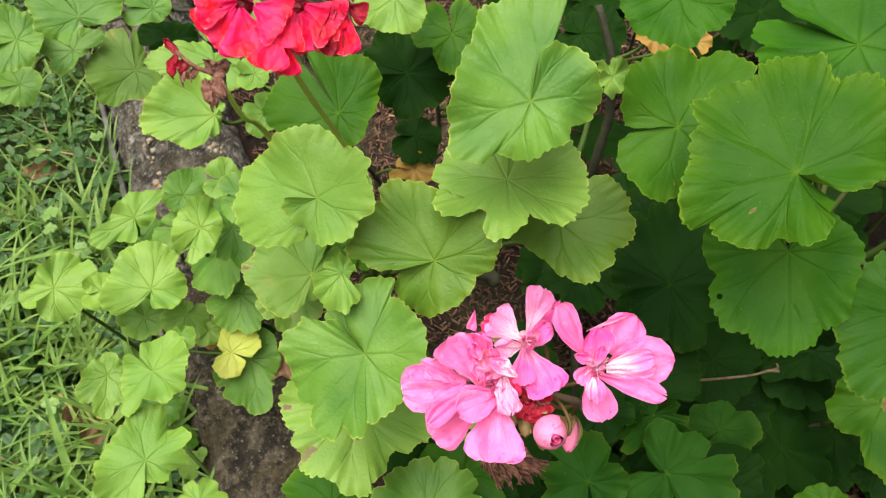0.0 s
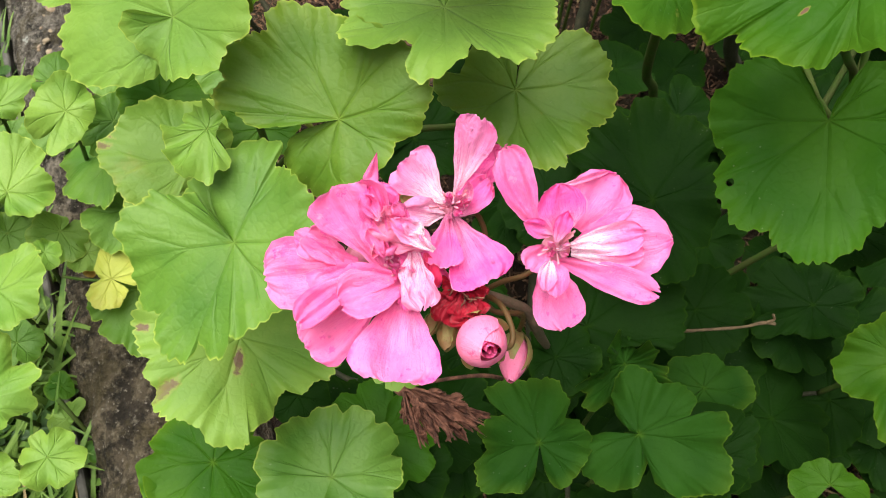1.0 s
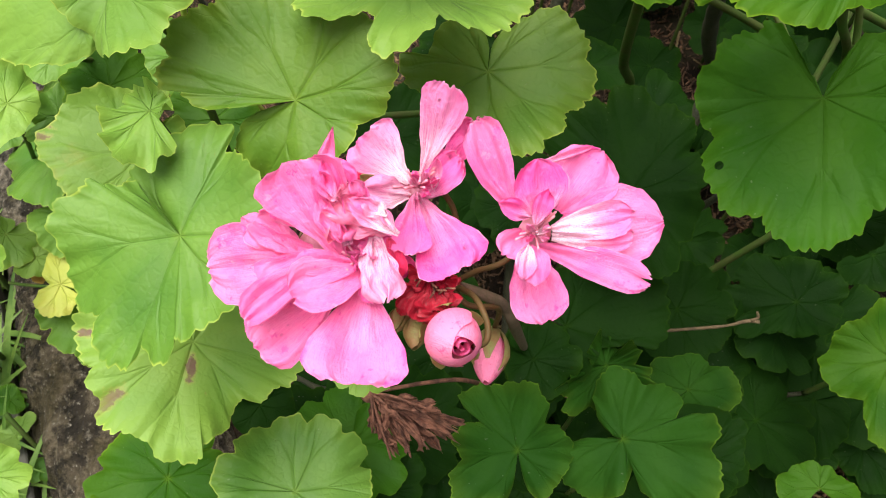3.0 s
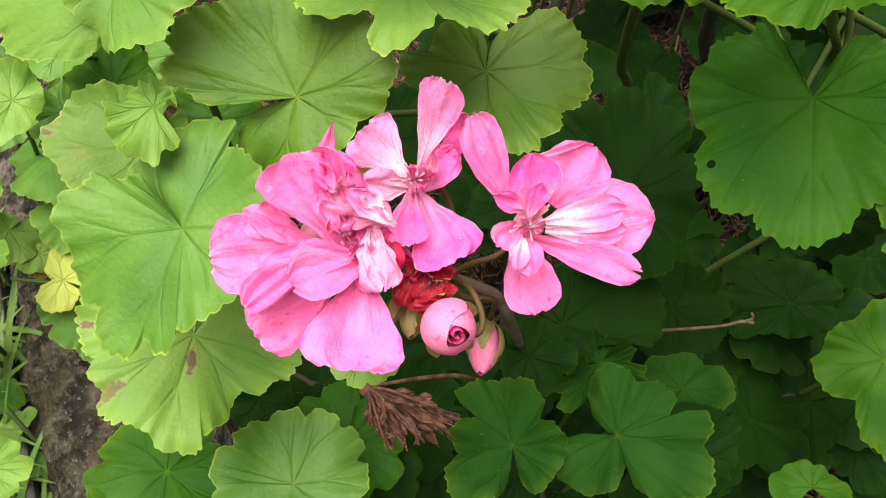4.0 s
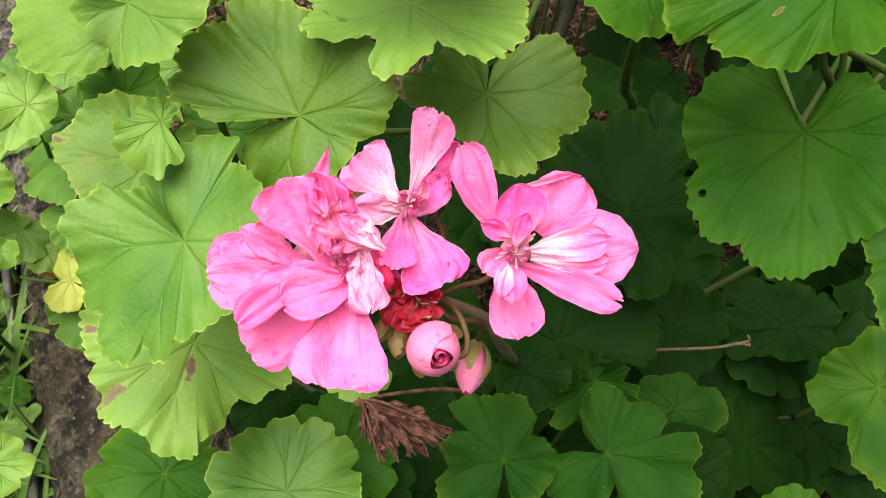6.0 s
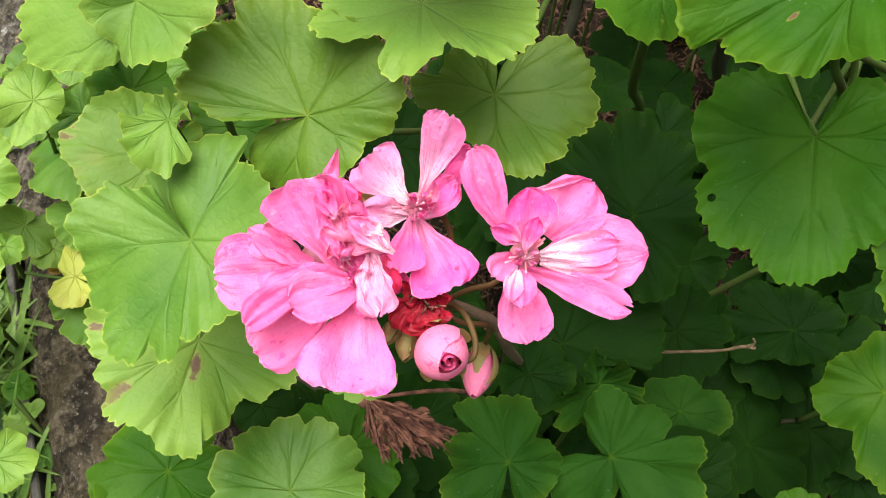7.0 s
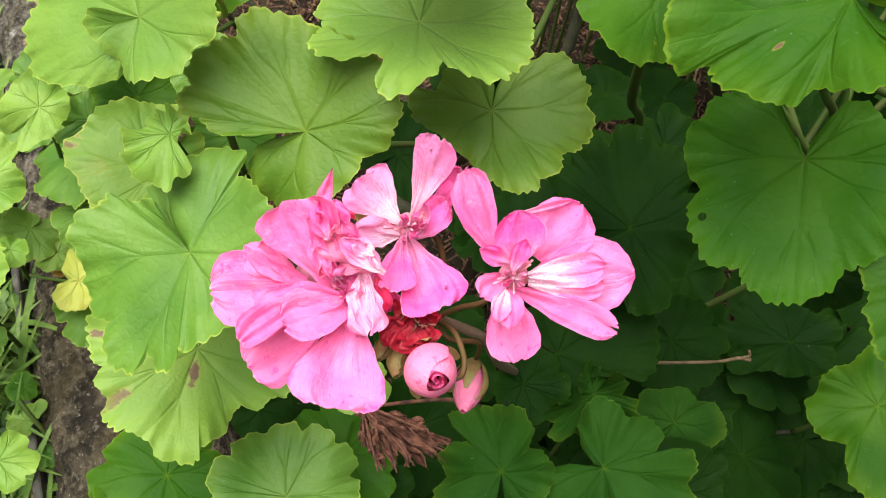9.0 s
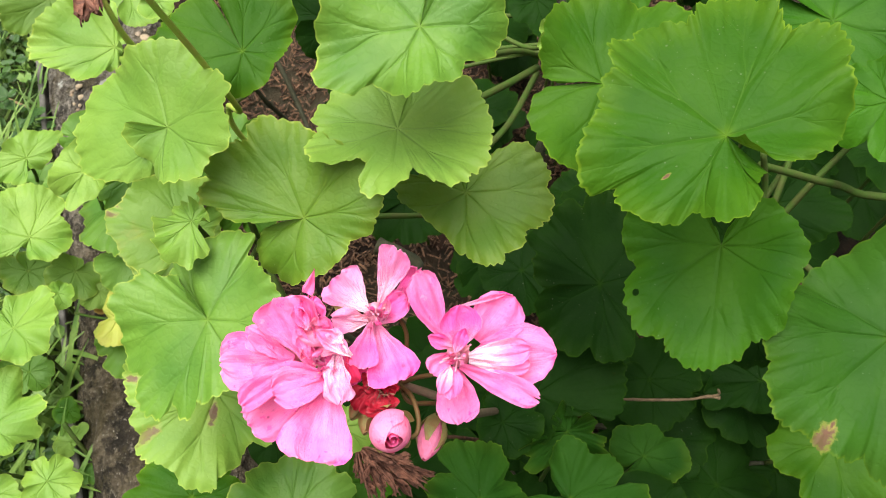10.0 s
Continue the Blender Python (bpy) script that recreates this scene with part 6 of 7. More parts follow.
petal(low_floret, (0.0449, 0.1172, 0.3666), (0.0321, 0.1163, 0.3675), 7.3, (-0.07, -0.50, 0.86), PINK, cup=0.6, shape="strap")
petal(low_floret, (0.0477, 0.1221, 0.3704), (0.0504, 0.1094, 0.3668), 9.5, (-0.07, -0.50, 0.86), PINK_WHITE, cup=0.3, ruffle=0.16, crumple=1.3, torn=0.9, shape="strap")
petal(low_floret, (0.0499, 0.1243, 0.3633), (0.0545, 0.1199, 0.3579), 8.4, (-0.07, -0.50, 0.86), PINK_DEEP, crumple=0.7)
petal(low_floret, (0.0460, 0.1189, 0.3654), (0.0433, 0.1180, 0.3704), 2.5, (-0.07, -0.50, 0.86), PINK_DEEP, cup=0.9, curl=0.5, crumple=0.6, shape="oval")
petal(low_floret, (0.0465, 0.1189, 0.3654), (0.0449, 0.1189, 0.3712), 2.3, (-0.07, -0.50, 0.86), PINK, cup=0.9, curl=0.5, crumple=0.6, shape="oval")
petal(low_floret, (0.0471, 0.1184, 0.3652), (0.0481, 0.1183, 0.3712), 1.8, (-0.07, -0.50, 0.86), PINK_PALE, cup=0.9, curl=0.5, crumple=0.6, shape="oval")
petal(low_floret, (0.0454, 0.1181, 0.3649), (0.0430, 0.1156, 0.3690), 1.8, (-0.07, -0.50, 0.86), PINK_DEEP, cup=0.9, curl=0.5, crumple=0.6, shape="oval")
petal(low_floret, (0.0508, 0.1222, 0.3699), (0.0537, 0.1173, 0.3627), 4.4, (-0.07, -0.50, 0.86), RED_SIDE, cup=0.4, crumple=0.6, shape="strap")
petal(low_floret, (0.0463, 0.1163, 0.3667), (0.0481, 0.1112, 0.3621), 5.6, (-0.07, -0.50, 0.86), PINK_DEEP, cup=0.3, ruffle=0.2, crumple=0.8, shape="strap")
petal(back_floret, (0.0352, 0.1226, 0.3618), (0.0113, 0.1238, 0.3520), 18.4, (-0.07, -0.50, 0.86), PINK, cup=0.15, crumple=0.2, torn=0.2, shape="strap")
petal(back_floret, (0.0414, 0.1193, 0.3663), (0.0319, 0.1343, 0.3792), 20.2, (-0.35, -0.48, 0.80), PINK, cup=0.4, crumple=0.3)
petal(back_floret, (0.0423, 0.1240, 0.3657), (0.0281, 0.1334, 0.3717), 14.2, (-0.07, -0.50, 0.86), PINK, ruffle=0.15, crumple=0.5)
petal(back_floret, (0.0281, 0.1256, 0.3604), (0.0187, 0.1327, 0.3595), 6.0, (-0.07, -0.50, 0.86), PINK, shape="oval", cup=0.3, torn=0.1)
petal(back_floret, (0.0352, 0.1227, 0.3629), (0.0248, 0.1158, 0.3575), 10.8, (-0.07, -0.50, 0.86), PINK)
petal(back_floret, (0.0417, 0.1210, 0.3718), (0.0383, 0.1336, 0.3817), 4.5, (-0.07, -0.50, 0.86), PINK_DEEP, ruffle=0.4, cup=1.0, crumple=1.3, shape="strap", torn=1.0, bow=-0.3)
petal(back_floret, (0.0429, 0.1199, 0.3726), (0.0376, 0.1237, 0.3777), 3.8, (-0.07, -0.50, 0.86), PINK, ruffle=0.2, cup=1.0, crumple=0.7, shape="strap")
petal(back_floret, (0.0413, 0.1283, 0.3719), (0.0400, 0.1357, 0.3784), 5.1, (-0.07, -0.50, 0.86), PINK_DEEP, cup=0.4, crumple=0.5, shape="strap")
petal(back_floret, (0.0504, 0.1223, 0.3718), (0.0388, 0.1251, 0.3774), 11.7, (-0.07, -0.50, 0.86), PINK_BUD, ruffle=0.2, cup=0.2, crumple=1.2, torn=1.0)
petal(back_floret, (0.0528, 0.1204, 0.3746), (0.0429, 0.1246, 0.3801), 5.1, (-0.07, -0.50, 0.86), PINK_PALE, ruffle=0.25, cup=0.5, crumple=1.1, torn=1.0, shape="strap")
petal(back_floret, (0.0469, 0.1250, 0.3762), (0.0440, 0.1287, 0.3803), 2.9, (-0.07, -0.50, 0.86), PINK_DEEP, cup=0.9, crumple=0.6, shape="oval")
petal(back_floret, (0.0533, 0.1236, 0.3671), (0.0447, 0.1223, 0.3699), 8.1, (-0.07, -0.50, 0.86), PINK_DEEP, ruffle=0.2, crumple=0.9)
petal(back_floret, (0.0476, 0.1218, 0.3651), (0.0415, 0.1225, 0.3681), 7.0, (-0.07, -0.50, 0.86), PINK_DEEP, ruffle=0.2, crumple=0.9)
petal(back_floret, (0.0370, 0.1395, 0.3717), (0.0385, 0.1450, 0.3769), 3.9, (-0.07, -0.50, 0.86), PINK, cup=0.9, crumple=0.2, torn=0.1, shape="spike")
petal(back_floret, (0.0429, 0.1200, 0.3704), (0.0379, 0.1344, 0.3798), 9.0, (-0.07, -0.50, 0.86), PINK_DEEP, ruffle=0.45, cup=0.5, crumple=1.2, shape="strap", torn=1.0)
petal(back_floret, (0.0417, 0.1190, 0.3731), (0.0360, 0.1256, 0.3766), 4.6, (-0.07, -0.50, 0.86), PINK, ruffle=0.3, cup=1.2, crumple=0.8, shape="strap", bow=0.4)
petal(back_floret, (0.0404, 0.1252, 0.3778), (0.0362, 0.1305, 0.3806), 4.0, (-0.07, -0.50, 0.86), PINK_DEEP, ruffle=0.5, cup=1.0, crumple=1.3, shape="strap", torn=1.0)
petal(back_floret, (0.0481, 0.1240, 0.3738), (0.0396, 0.1217, 0.3742), 6.4, (-0.07, -0.50, 0.86), PINK, ruffle=0.35, cup=0.6, crumple=1.2, torn=1.0)
petal(back_floret, (0.0449, 0.1246, 0.3751), (0.0413, 0.1289, 0.3785), 5.0, (-0.07, -0.50, 0.86), PINK_BUD, ruffle=0.4, cup=0.6, crumple=1.4, torn=1.0, shape="strap")
petal(back_floret, (0.0458, 0.1262, 0.3795), (0.0432, 0.1280, 0.3815), 3.4, (-0.07, -0.50, 0.86), PINK, ruffle=0.2, cup=1.4, crumple=0.6, shape="oval")
petal(back_floret, (0.0505, 0.1228, 0.3779), (0.0457, 0.1251, 0.3789), 4.6, (-0.07, -0.50, 0.86), PINK_PALE, ruffle=0.4, cup=0.8, crumple=1.2, torn=1.0, shape="strap")
petal(back_floret, (0.0338, 0.1224, 0.3593), (0.0219, 0.1302, 0.3630), 10.5, (-0.07, -0.50, 0.86), PINK, ruffle=0.25, cup=0.3, crumple=0.8)
withered_floret = floret_heart(pink_plant, (0.0598, 0.1187, 0.3566), (-0.07, -0.50, 0.87), name="withered_floret", stamens=0, material=DRY)
petal(withered_floret, (0.0597, 0.1184, 0.3585), (0.0562, 0.1103, 0.3572), 10.5, (-0.07, -0.50, 0.86), CRIMSON, ruffle=0.3, cup=0.5, crumple=0.62)
petal(withered_floret, (0.0603, 0.1184, 0.3586), (0.0626, 0.1111, 0.3587), 10.4, (-0.07, -0.50, 0.86), CRIMSON, ruffle=0.3, cup=0.5, crumple=0.62)
petal(withered_floret, (0.0591, 0.1178, 0.3583), (0.0550, 0.1139, 0.3579), 9.0, (-0.07, -0.50, 0.86), CRIMSON, ruffle=0.3, cup=0.5, crumple=0.62)
petal(withered_floret, (0.0609, 0.1190, 0.3587), (0.0644, 0.1148, 0.3593), 9.0, (-0.07, -0.50, 0.86), CRIMSON, ruffle=0.3, cup=0.5, crumple=0.62)
petal(withered_floret, (0.0603, 0.1190, 0.3587), (0.0591, 0.1119, 0.3581), 9.0, (-0.07, -0.50, 0.86), CRIMSON, ruffle=0.3, cup=0.5, crumple=0.62)
petal(withered_floret, (0.0597, 0.1196, 0.3589), (0.0555, 0.1179, 0.3592), 7.5, (-0.07, -0.50, 0.86), CRIMSON, ruffle=0.3, cup=0.5, crumple=0.62)
petal(withered_floret, (0.0603, 0.1202, 0.3590), (0.0638, 0.1197, 0.3600), 9.0, (-0.07, -0.50, 0.86), CRIMSON, ruffle=0.3, cup=0.5, crumple=0.62)
for part, spots in (("top", top_floret), ("low", low_floret), ("back", back_floret)):
    wet = random.Random(len(part) * 7)
    large = [c for c in spots.children if len(c.data.vertices) > 1000]
    for k in range(5):
        droplet(wet.choice(large), wet.uniform(-0.6, 0.6), wet.uniform(0.45, 0.9), wet.uniform(0.0003, 0.0006))
flower_bud(pink_plant, (0.0652, 0.1056, 0.3579), (0.17, -0.62, 0.77), 0.0062, 0.0152)
flower_bud(pink_plant, (0.0768, 0.1140, 0.3270), (-0.18, -0.93, 0.30), 0.0044, 0.0180, 3, None, 0.80)
flower_bud(pink_plant, (0.0575, 0.1104, 0.3483), (-0.11, -0.98, 0.16), 0.0026, 0.0085, 2, SEPAL, 0.95)
flower_bud(pink_plant, (0.0535, 0.1144, 0.3466), (-0.29, -0.93, 0.22), 0.0022, 0.0075, 2, SEPAL, 0.95)
withered_head = floret_heart(pink_plant, (0.0460, 0.1356, 0.2400), (0.00, -0.30, 0.90), name="withered_head", stamens=0, material=DRY)
WITHERED = ((0.0543, 0.1158, 0.2260),
            (0.0510, 0.1226, 0.2320),
            (0.0479, 0.1259, 0.2360),
            (0.0607, 0.1200, 0.2280),
            (0.0645, 0.1212, 0.2340),
            (0.0695, 0.1234, 0.2260),
            (0.0747, 0.1257, 0.2300),
            (0.0788, 0.1293, 0.2260),
            (0.0704, 0.1300, 0.2360),
            (0.0625, 0.1313, 0.2400),
            (0.0556, 0.1276, 0.2380))
for k, tip in enumerate(WITHERED):
    hub, tip, dry = Vector((0.0460, 0.1356, 0.2400)), Vector(tip), random.Random(k)
    settle_under(tube("dry_filament", [hub, hub.lerp(tip, 0.5) + Vector((0, 0, 0.003)), tip], 0.0006, 0.0004, DRY, sides=6), pink_plant)
    for j in range(4):
        a, b = hub.lerp(tip, 0.25 + 0.15 * j), tip + Vector((dry.uniform(-1, 1), dry.uniform(-1, 1), dry.uniform(-1, 1))) * 0.004
        petal(withered_head, a, b, dry.uniform(1.8, 4.2), (dry.uniform(-1, 1), dry.uniform(-1, 0), 0.6), DRY, cup=dry.uniform(-1, 2), curl=dry.uniform(-0.5, 0.5), bow=dry.uniform(-1.2, 1.2),
              ruffle=0.7, crumple=2.0, shape="shred", torn=1.6)
red_floret = floret_heart(red_plant, (-0.0381, 0.2192, 0.4512), (0.19, -0.67, 0.72), stamens=4, material=CRIMSON)
red_floret_b = floret_heart(red_plant, (-0.0202, 0.2210, 0.4483), (0.19, -0.67, 0.72), stamens=4, material=CRIMSON)
red_floret_c = floret_heart(red_plant, (-0.0074, 0.2235, 0.4472), (0.19, -0.67, 0.72), stamens=4, material=CRIMSON)
petal(red_floret, (-0.0380, 0.2156, 0.4534), (-0.0358, 0.2035, 0.4442), 20.6, (0.03, -0.70, 0.72), RED)
petal(red_floret, (-0.0397, 0.2159, 0.4542), (-0.0506, 0.2100, 0.4473), 17.7, (0.37, -0.63, 0.72), RED)
petal(red_floret, (-0.0387, 0.2173, 0.4552), (-0.0521, 0.2148, 0.4564), 17.7, (0.08, -0.86, 0.72), RED)
petal(red_floret, (-0.0369, 0.2182, 0.4556), (-0.0413, 0.2269, 0.4649), 19.6, (0.05, -0.86, 0.72), RED)
petal(red_floret, (-0.0352, 0.2178, 0.4548), (-0.0277, 0.2264, 0.4609), 17.7, (0.05, -0.73, 0.72), RED)
petal(red_floret, (-0.0336, 0.2168, 0.4534), (-0.0234, 0.2108, 0.4506), 18.6, (-0.04, -0.50, 0.72), RED)
petal(red_floret_b, (-0.0214, 0.2172, 0.4506), (-0.0262, 0.2066, 0.4461), 17.6, (0.14, -0.64, 0.72), RED)
petal(red_floret_b, (-0.0187, 0.2176, 0.4502), (-0.0124, 0.2106, 0.4420), 20.6, (0.26, -0.86, 0.72), RED)
petal(red_floret_b, (-0.0275, 0.2098, 0.4479), (-0.0291, 0.1983, 0.4432), 14.0, (-0.02, -0.84, 0.72), RED, cup=0.7)
petal(red_floret_b, (-0.0241, 0.2097, 0.4442), (-0.0244, 0.2019, 0.4370), 9.0, (0.43, -0.87, 0.72), RED, cup=0.7)
petal(red_floret_b, (-0.0177, 0.2190, 0.4513), (-0.0069, 0.2138, 0.4464), 18.6, (0.15, -0.49, 0.72), RED)
petal(red_floret_b, (-0.0203, 0.2199, 0.4528), (-0.0188, 0.2303, 0.4622), 18.6, (0.23, -0.91, 0.72), RED)
petal(red_floret_c, (-0.0087, 0.2203, 0.4501), (-0.0101, 0.2076, 0.4399), 11.8, (0.38, -0.73, 0.72), CRIMSON, ruffle=0.2)
petal(red_floret_c, (-0.0060, 0.2206, 0.4498), (-0.0052, 0.2092, 0.4388), 11.8, (0.02, -0.75, 0.72), RED)
petal(red_floret_c, (-0.0051, 0.2208, 0.4496), (0.0021, 0.2194, 0.4465), 8.2, (0.23, -0.90, 0.72), CRIMSON, ruffle=0.2)
petal(red_floret_c, (-0.0069, 0.2218, 0.4511), (0.0007, 0.2306, 0.4573), 17.7, (0.26, -0.62, 0.72), RED)
petal(red_floret_c, (-0.0087, 0.2209, 0.4507), (-0.0145, 0.2130, 0.4448), 15.7, (0.05, -0.71, 0.72), RED)
withered_head_red = floret_heart(red_plant, (-0.0908, 0.3062, 0.3250), (0.00, -0.20, 0.90), name="withered_head", stamens=0, material=DRY)
petal(withered_head_red, (-0.0917, 0.3062, 0.3250), (-0.0974, 0.3134, 0.3300), 6.9, (-0.25, -0.50, 0.80), DRY, cup=0.7, ruffle=0.5, crumple=1.6, shape="shred")
petal(withered_head_red, (-0.0908, 0.3062, 0.3250), (-0.0854, 0.3121, 0.3300), 8.1, (-0.38, -0.50, 0.80), DRY, cup=0.7, ruffle=0.5, crumple=1.6, shape="shred")
petal(withered_head_red, (-0.0914, 0.3042, 0.3250), (-0.0881, 0.2807, 0.3300), 6.9, (0.07, -0.50, 0.80), DRY, cup=0.7, ruffle=0.5, crumple=1.6, shape="shred")
petal(withered_head_red, (-0.0902, 0.3062, 0.3250), (-0.0912, 0.3113, 0.3300), 7.5, (-0.04, -0.50, 0.80), DRY, cup=0.7, ruffle=0.5, crumple=1.6, shape="shred")
petal(withered_head_red, (-0.0944, 0.3042, 0.3250), (-0.0835, 0.2881, 0.3300), 8.1, (0.27, -0.50, 0.80), DRY, cup=0.7, ruffle=0.5, crumple=1.6, shape="shred")
petal(withered_head_red, (-0.0988, 0.3042, 0.3250), (-0.0898, 0.2825, 0.3300), 5.6, (-0.24, -0.50, 0.80), DRY, cup=0.7, ruffle=0.5, crumple=1.6, shape="shred")
petal(withered_head_red, (-0.1082, 0.3162, 0.3250), (-0.1066, 0.2977, 0.3300), 6.2, (-0.05, -0.50, 0.80), DRY, cup=0.7, ruffle=0.5, crumple=1.6, shape="shred")
petal(withered_head_red, (-0.1116, 0.3183, 0.3250), (-0.1097, 0.3035, 0.3300), 5.6, (0.13, -0.50, 0.80), CRIMSON, cup=0.7, ruffle=0.5, crumple=1.6, shape="shred")
petal(withered_head_red, (-0.1162, 0.3224, 0.3250), (-0.1137, 0.3016, 0.3300), 6.9, (-0.35, -0.50, 0.80), CRIMSON, cup=0.7, ruffle=0.5, crumple=1.6, shape="shred")
petal(withered_head_red, (-0.1153, 0.3224, 0.3250), (-0.1224, 0.3286, 0.3300), 5.0, (-0.12, -0.50, 0.80), CRIMSON, cup=0.7, ruffle=0.5, crumple=1.6, shape="shred")
petal(withered_head_red, (-0.1046, 0.3122, 0.3250), (-0.1026, 0.2996, 0.3300), 5.6, (0.15, -0.50, 0.80), DRY, cup=0.7, ruffle=0.5, crumple=1.6, shape="shred")

settle_under(tube("flower_stalk", [(0.0657, 0.1244, 0.3464), (0.0743, 0.1244, 0.3410), (0.0802, 0.1252, 0.3335), (0.0879, 0.1305, 0.3069), (0.1207, 0.1890, 0.1500), (0.1300, 0.2000, 0.0800), (0.1300, 0.2200, 0.0200)], 0.0013, 0.0021, STALK_HAIRY), pink_plant)["label"] = "thick reddish green flower stalk"
settle_under(tube("flower_pedicel", [(0.0657, 0.1244, 0.3464), (0.0665, 0.1363, 0.3540), (0.0628, 0.1406, 0.3602), (0.0571, 0.1410, 0.3610)], 0.00075, 0.0007, STEM_PINK), pink_plant)
settle_under(tube("flower_pedicel", [(0.0657, 0.1244, 0.3464), (0.0710, 0.1251, 0.3517), (0.0768, 0.1253, 0.3562), (0.0828, 0.1302, 0.3600)], 0.00075, 0.0007, STEM_PINK), pink_plant)
settle_under(tube("flower_pedicel", [(0.0657, 0.1244, 0.3464), (0.0700, 0.1179, 0.3534), (0.0725, 0.1112, 0.3547), (0.0723, 0.1069, 0.3540), (0.0693, 0.1046, 0.3559)], 0.00075, 0.0007, STEM_PINK), pink_plant)
settle_under(tube("flower_pedicel", [(0.0657, 0.1244, 0.3464), (0.0545, 0.1251, 0.3494), (0.0450, 0.1247, 0.3537)], 0.00075, 0.0007, STEM_PINK), pink_plant)
settle_under(tube("flower_pedicel", [(0.0657, 0.1244, 0.3464), (0.0519, 0.1297, 0.3463), (0.0340, 0.1297, 0.3518)], 0.00075, 0.0007, STEM_PINK), pink_plant)
settle_under(tube("flower_pedicel", [(0.0657, 0.1244, 0.3464), (0.0693, 0.1185, 0.3478), (0.0775, 0.1215, 0.3400), (0.0785, 0.1225, 0.3270), (0.0783, 0.1218, 0.3250)], 0.00075, 0.0007, STEM_PINK), pink_plant)
settle_under(tube("flower_pedicel", [(0.0657, 0.1244, 0.3464), (0.0622, 0.1211, 0.3494), (0.0600, 0.1190, 0.3547)], 0.00075, 0.0007, STEM_PINK), pink_plant)
settle_under(tube("flower_pedicel", [(0.0657, 0.1244, 0.3464), (0.0606, 0.1196, 0.3449), (0.0575, 0.1124, 0.3468)], 0.0007, 0.0007, STEM_PINK), pink_plant)
settle_under(tube("flower_pedicel", [(0.0657, 0.1244, 0.3464), (0.0580, 0.1210, 0.3449), (0.0537, 0.1161, 0.3461)], 0.0007, 0.0007, STEM_PINK), pink_plant)
settle_under(tube("dry_filament", [(0.0574, 0.1191, 0.3576), (0.0567, 0.1173, 0.3612), (0.0573, 0.1187, 0.3586)], 0.00028, 0.0002, DRY, sides=5), pink_plant)
settle_under(tube("dry_filament", [(0.0598, 0.1205, 0.3581), (0.0583, 0.1181, 0.3615), (0.0575, 0.1175, 0.3617)], 0.00028, 0.0002, DRY, sides=5), pink_plant)
settle_under(tube("dry_filament", [(0.0631, 0.1217, 0.3585), (0.0638, 0.1188, 0.3618), (0.0639, 0.1181, 0.3610)], 0.00028, 0.0002, DRY, sides=5), pink_plant)
settle_under(tube("dry_filament", [(0.0607, 0.1180, 0.3575), (0.0607, 0.1149, 0.3608), (0.0600, 0.1144, 0.3590)], 0.00028, 0.0002, DRY, sides=5), pink_plant)
settle_under(tube("dry_filament", [(0.0630, 0.1174, 0.3576), (0.0638, 0.1156, 0.3612), (0.0652, 0.1152, 0.3620)], 0.00028, 0.0002, DRY, sides=5), pink_plant)
settle_under(tube("dry_filament", [(0.0613, 0.1172, 0.3574), (0.0616, 0.1152, 0.3610), (0.0634, 0.1150, 0.3614)], 0.00028, 0.0002, DRY, sides=5), pink_plant)
settle_under(tube("dry_filament", [(0.0628, 0.1177, 0.3576), (0.0624, 0.1151, 0.3610), (0.0618, 0.1150, 0.3595)], 0.00028, 0.0002, DRY, sides=5), pink_plant)
settle_under(tube("dry_filament", [(0.0602, 0.1195, 0.3578), (0.0610, 0.1175, 0.3614), (0.0619, 0.1177, 0.3610)], 0.00028, 0.0002, DRY, sides=5), pink_plant)
settle_under(tube("dry_filament", [(0.0629, 0.1217, 0.3585), (0.0629, 0.1186, 0.3617), (0.0637, 0.1192, 0.3582)], 0.00028, 0.0002, DRY, sides=5), pink_plant)
settle_under(tube("dry_filament", [(0.0575, 0.1208, 0.3582), (0.0575, 0.1189, 0.3618), (0.0590, 0.1200, 0.3598)], 0.00028, 0.0002, DRY, sides=5), pink_plant)
settle_under(tube("dry_filament", [(0.0603, 0.1181, 0.3575), (0.0612, 0.1159, 0.3611), (0.0619, 0.1174, 0.3576)], 0.00028, 0.0002, DRY, sides=5), pink_plant)
settle_under(tube("dry_filament", [(0.0596, 0.1207, 0.3582), (0.0590, 0.1182, 0.3615), (0.0587, 0.1184, 0.3596)], 0.00028, 0.0002, DRY, sides=5), pink_plant)
settle_under(tube("dry_filament", [(0.0586, 0.1206, 0.3582), (0.0578, 0.1174, 0.3612), (0.0571, 0.1166, 0.3598)], 0.00028, 0.0002, DRY, sides=5), pink_plant)
settle_under(tube("dry_filament", [(0.0603, 0.1195, 0.3578), (0.0603, 0.1167, 0.3611), (0.0613, 0.1153, 0.3618)], 0.00028, 0.0002, DRY, sides=5), pink_plant)
settle_under(tube("flower_stalk", [(0.0460, 0.1356, 0.2400), (0.0699, 0.1459, 0.2250), (0.0874, 0.1557, 0.2000), (0.1200, 0.1900, 0.0900)], 0.0007, 0.0011, DRY), pink_plant)
settle_under(tube("flower_stalk", [(-0.0265, 0.2228, 0.4404), (-0.0230, 0.2071, 0.4331), (-0.0160, 0.2270, 0.3710), (-0.0120, 0.2400, 0.3300), (-0.0276, 0.2661, 0.3000), (-0.0273, 0.2771, 0.2600), (-0.0000, 0.3300, 0.1200), (-0.0200, 0.4200, 0.0200)], 0.0010, 0.0016, STALK), red_plant)["label"] = "long olive green flower stalk"
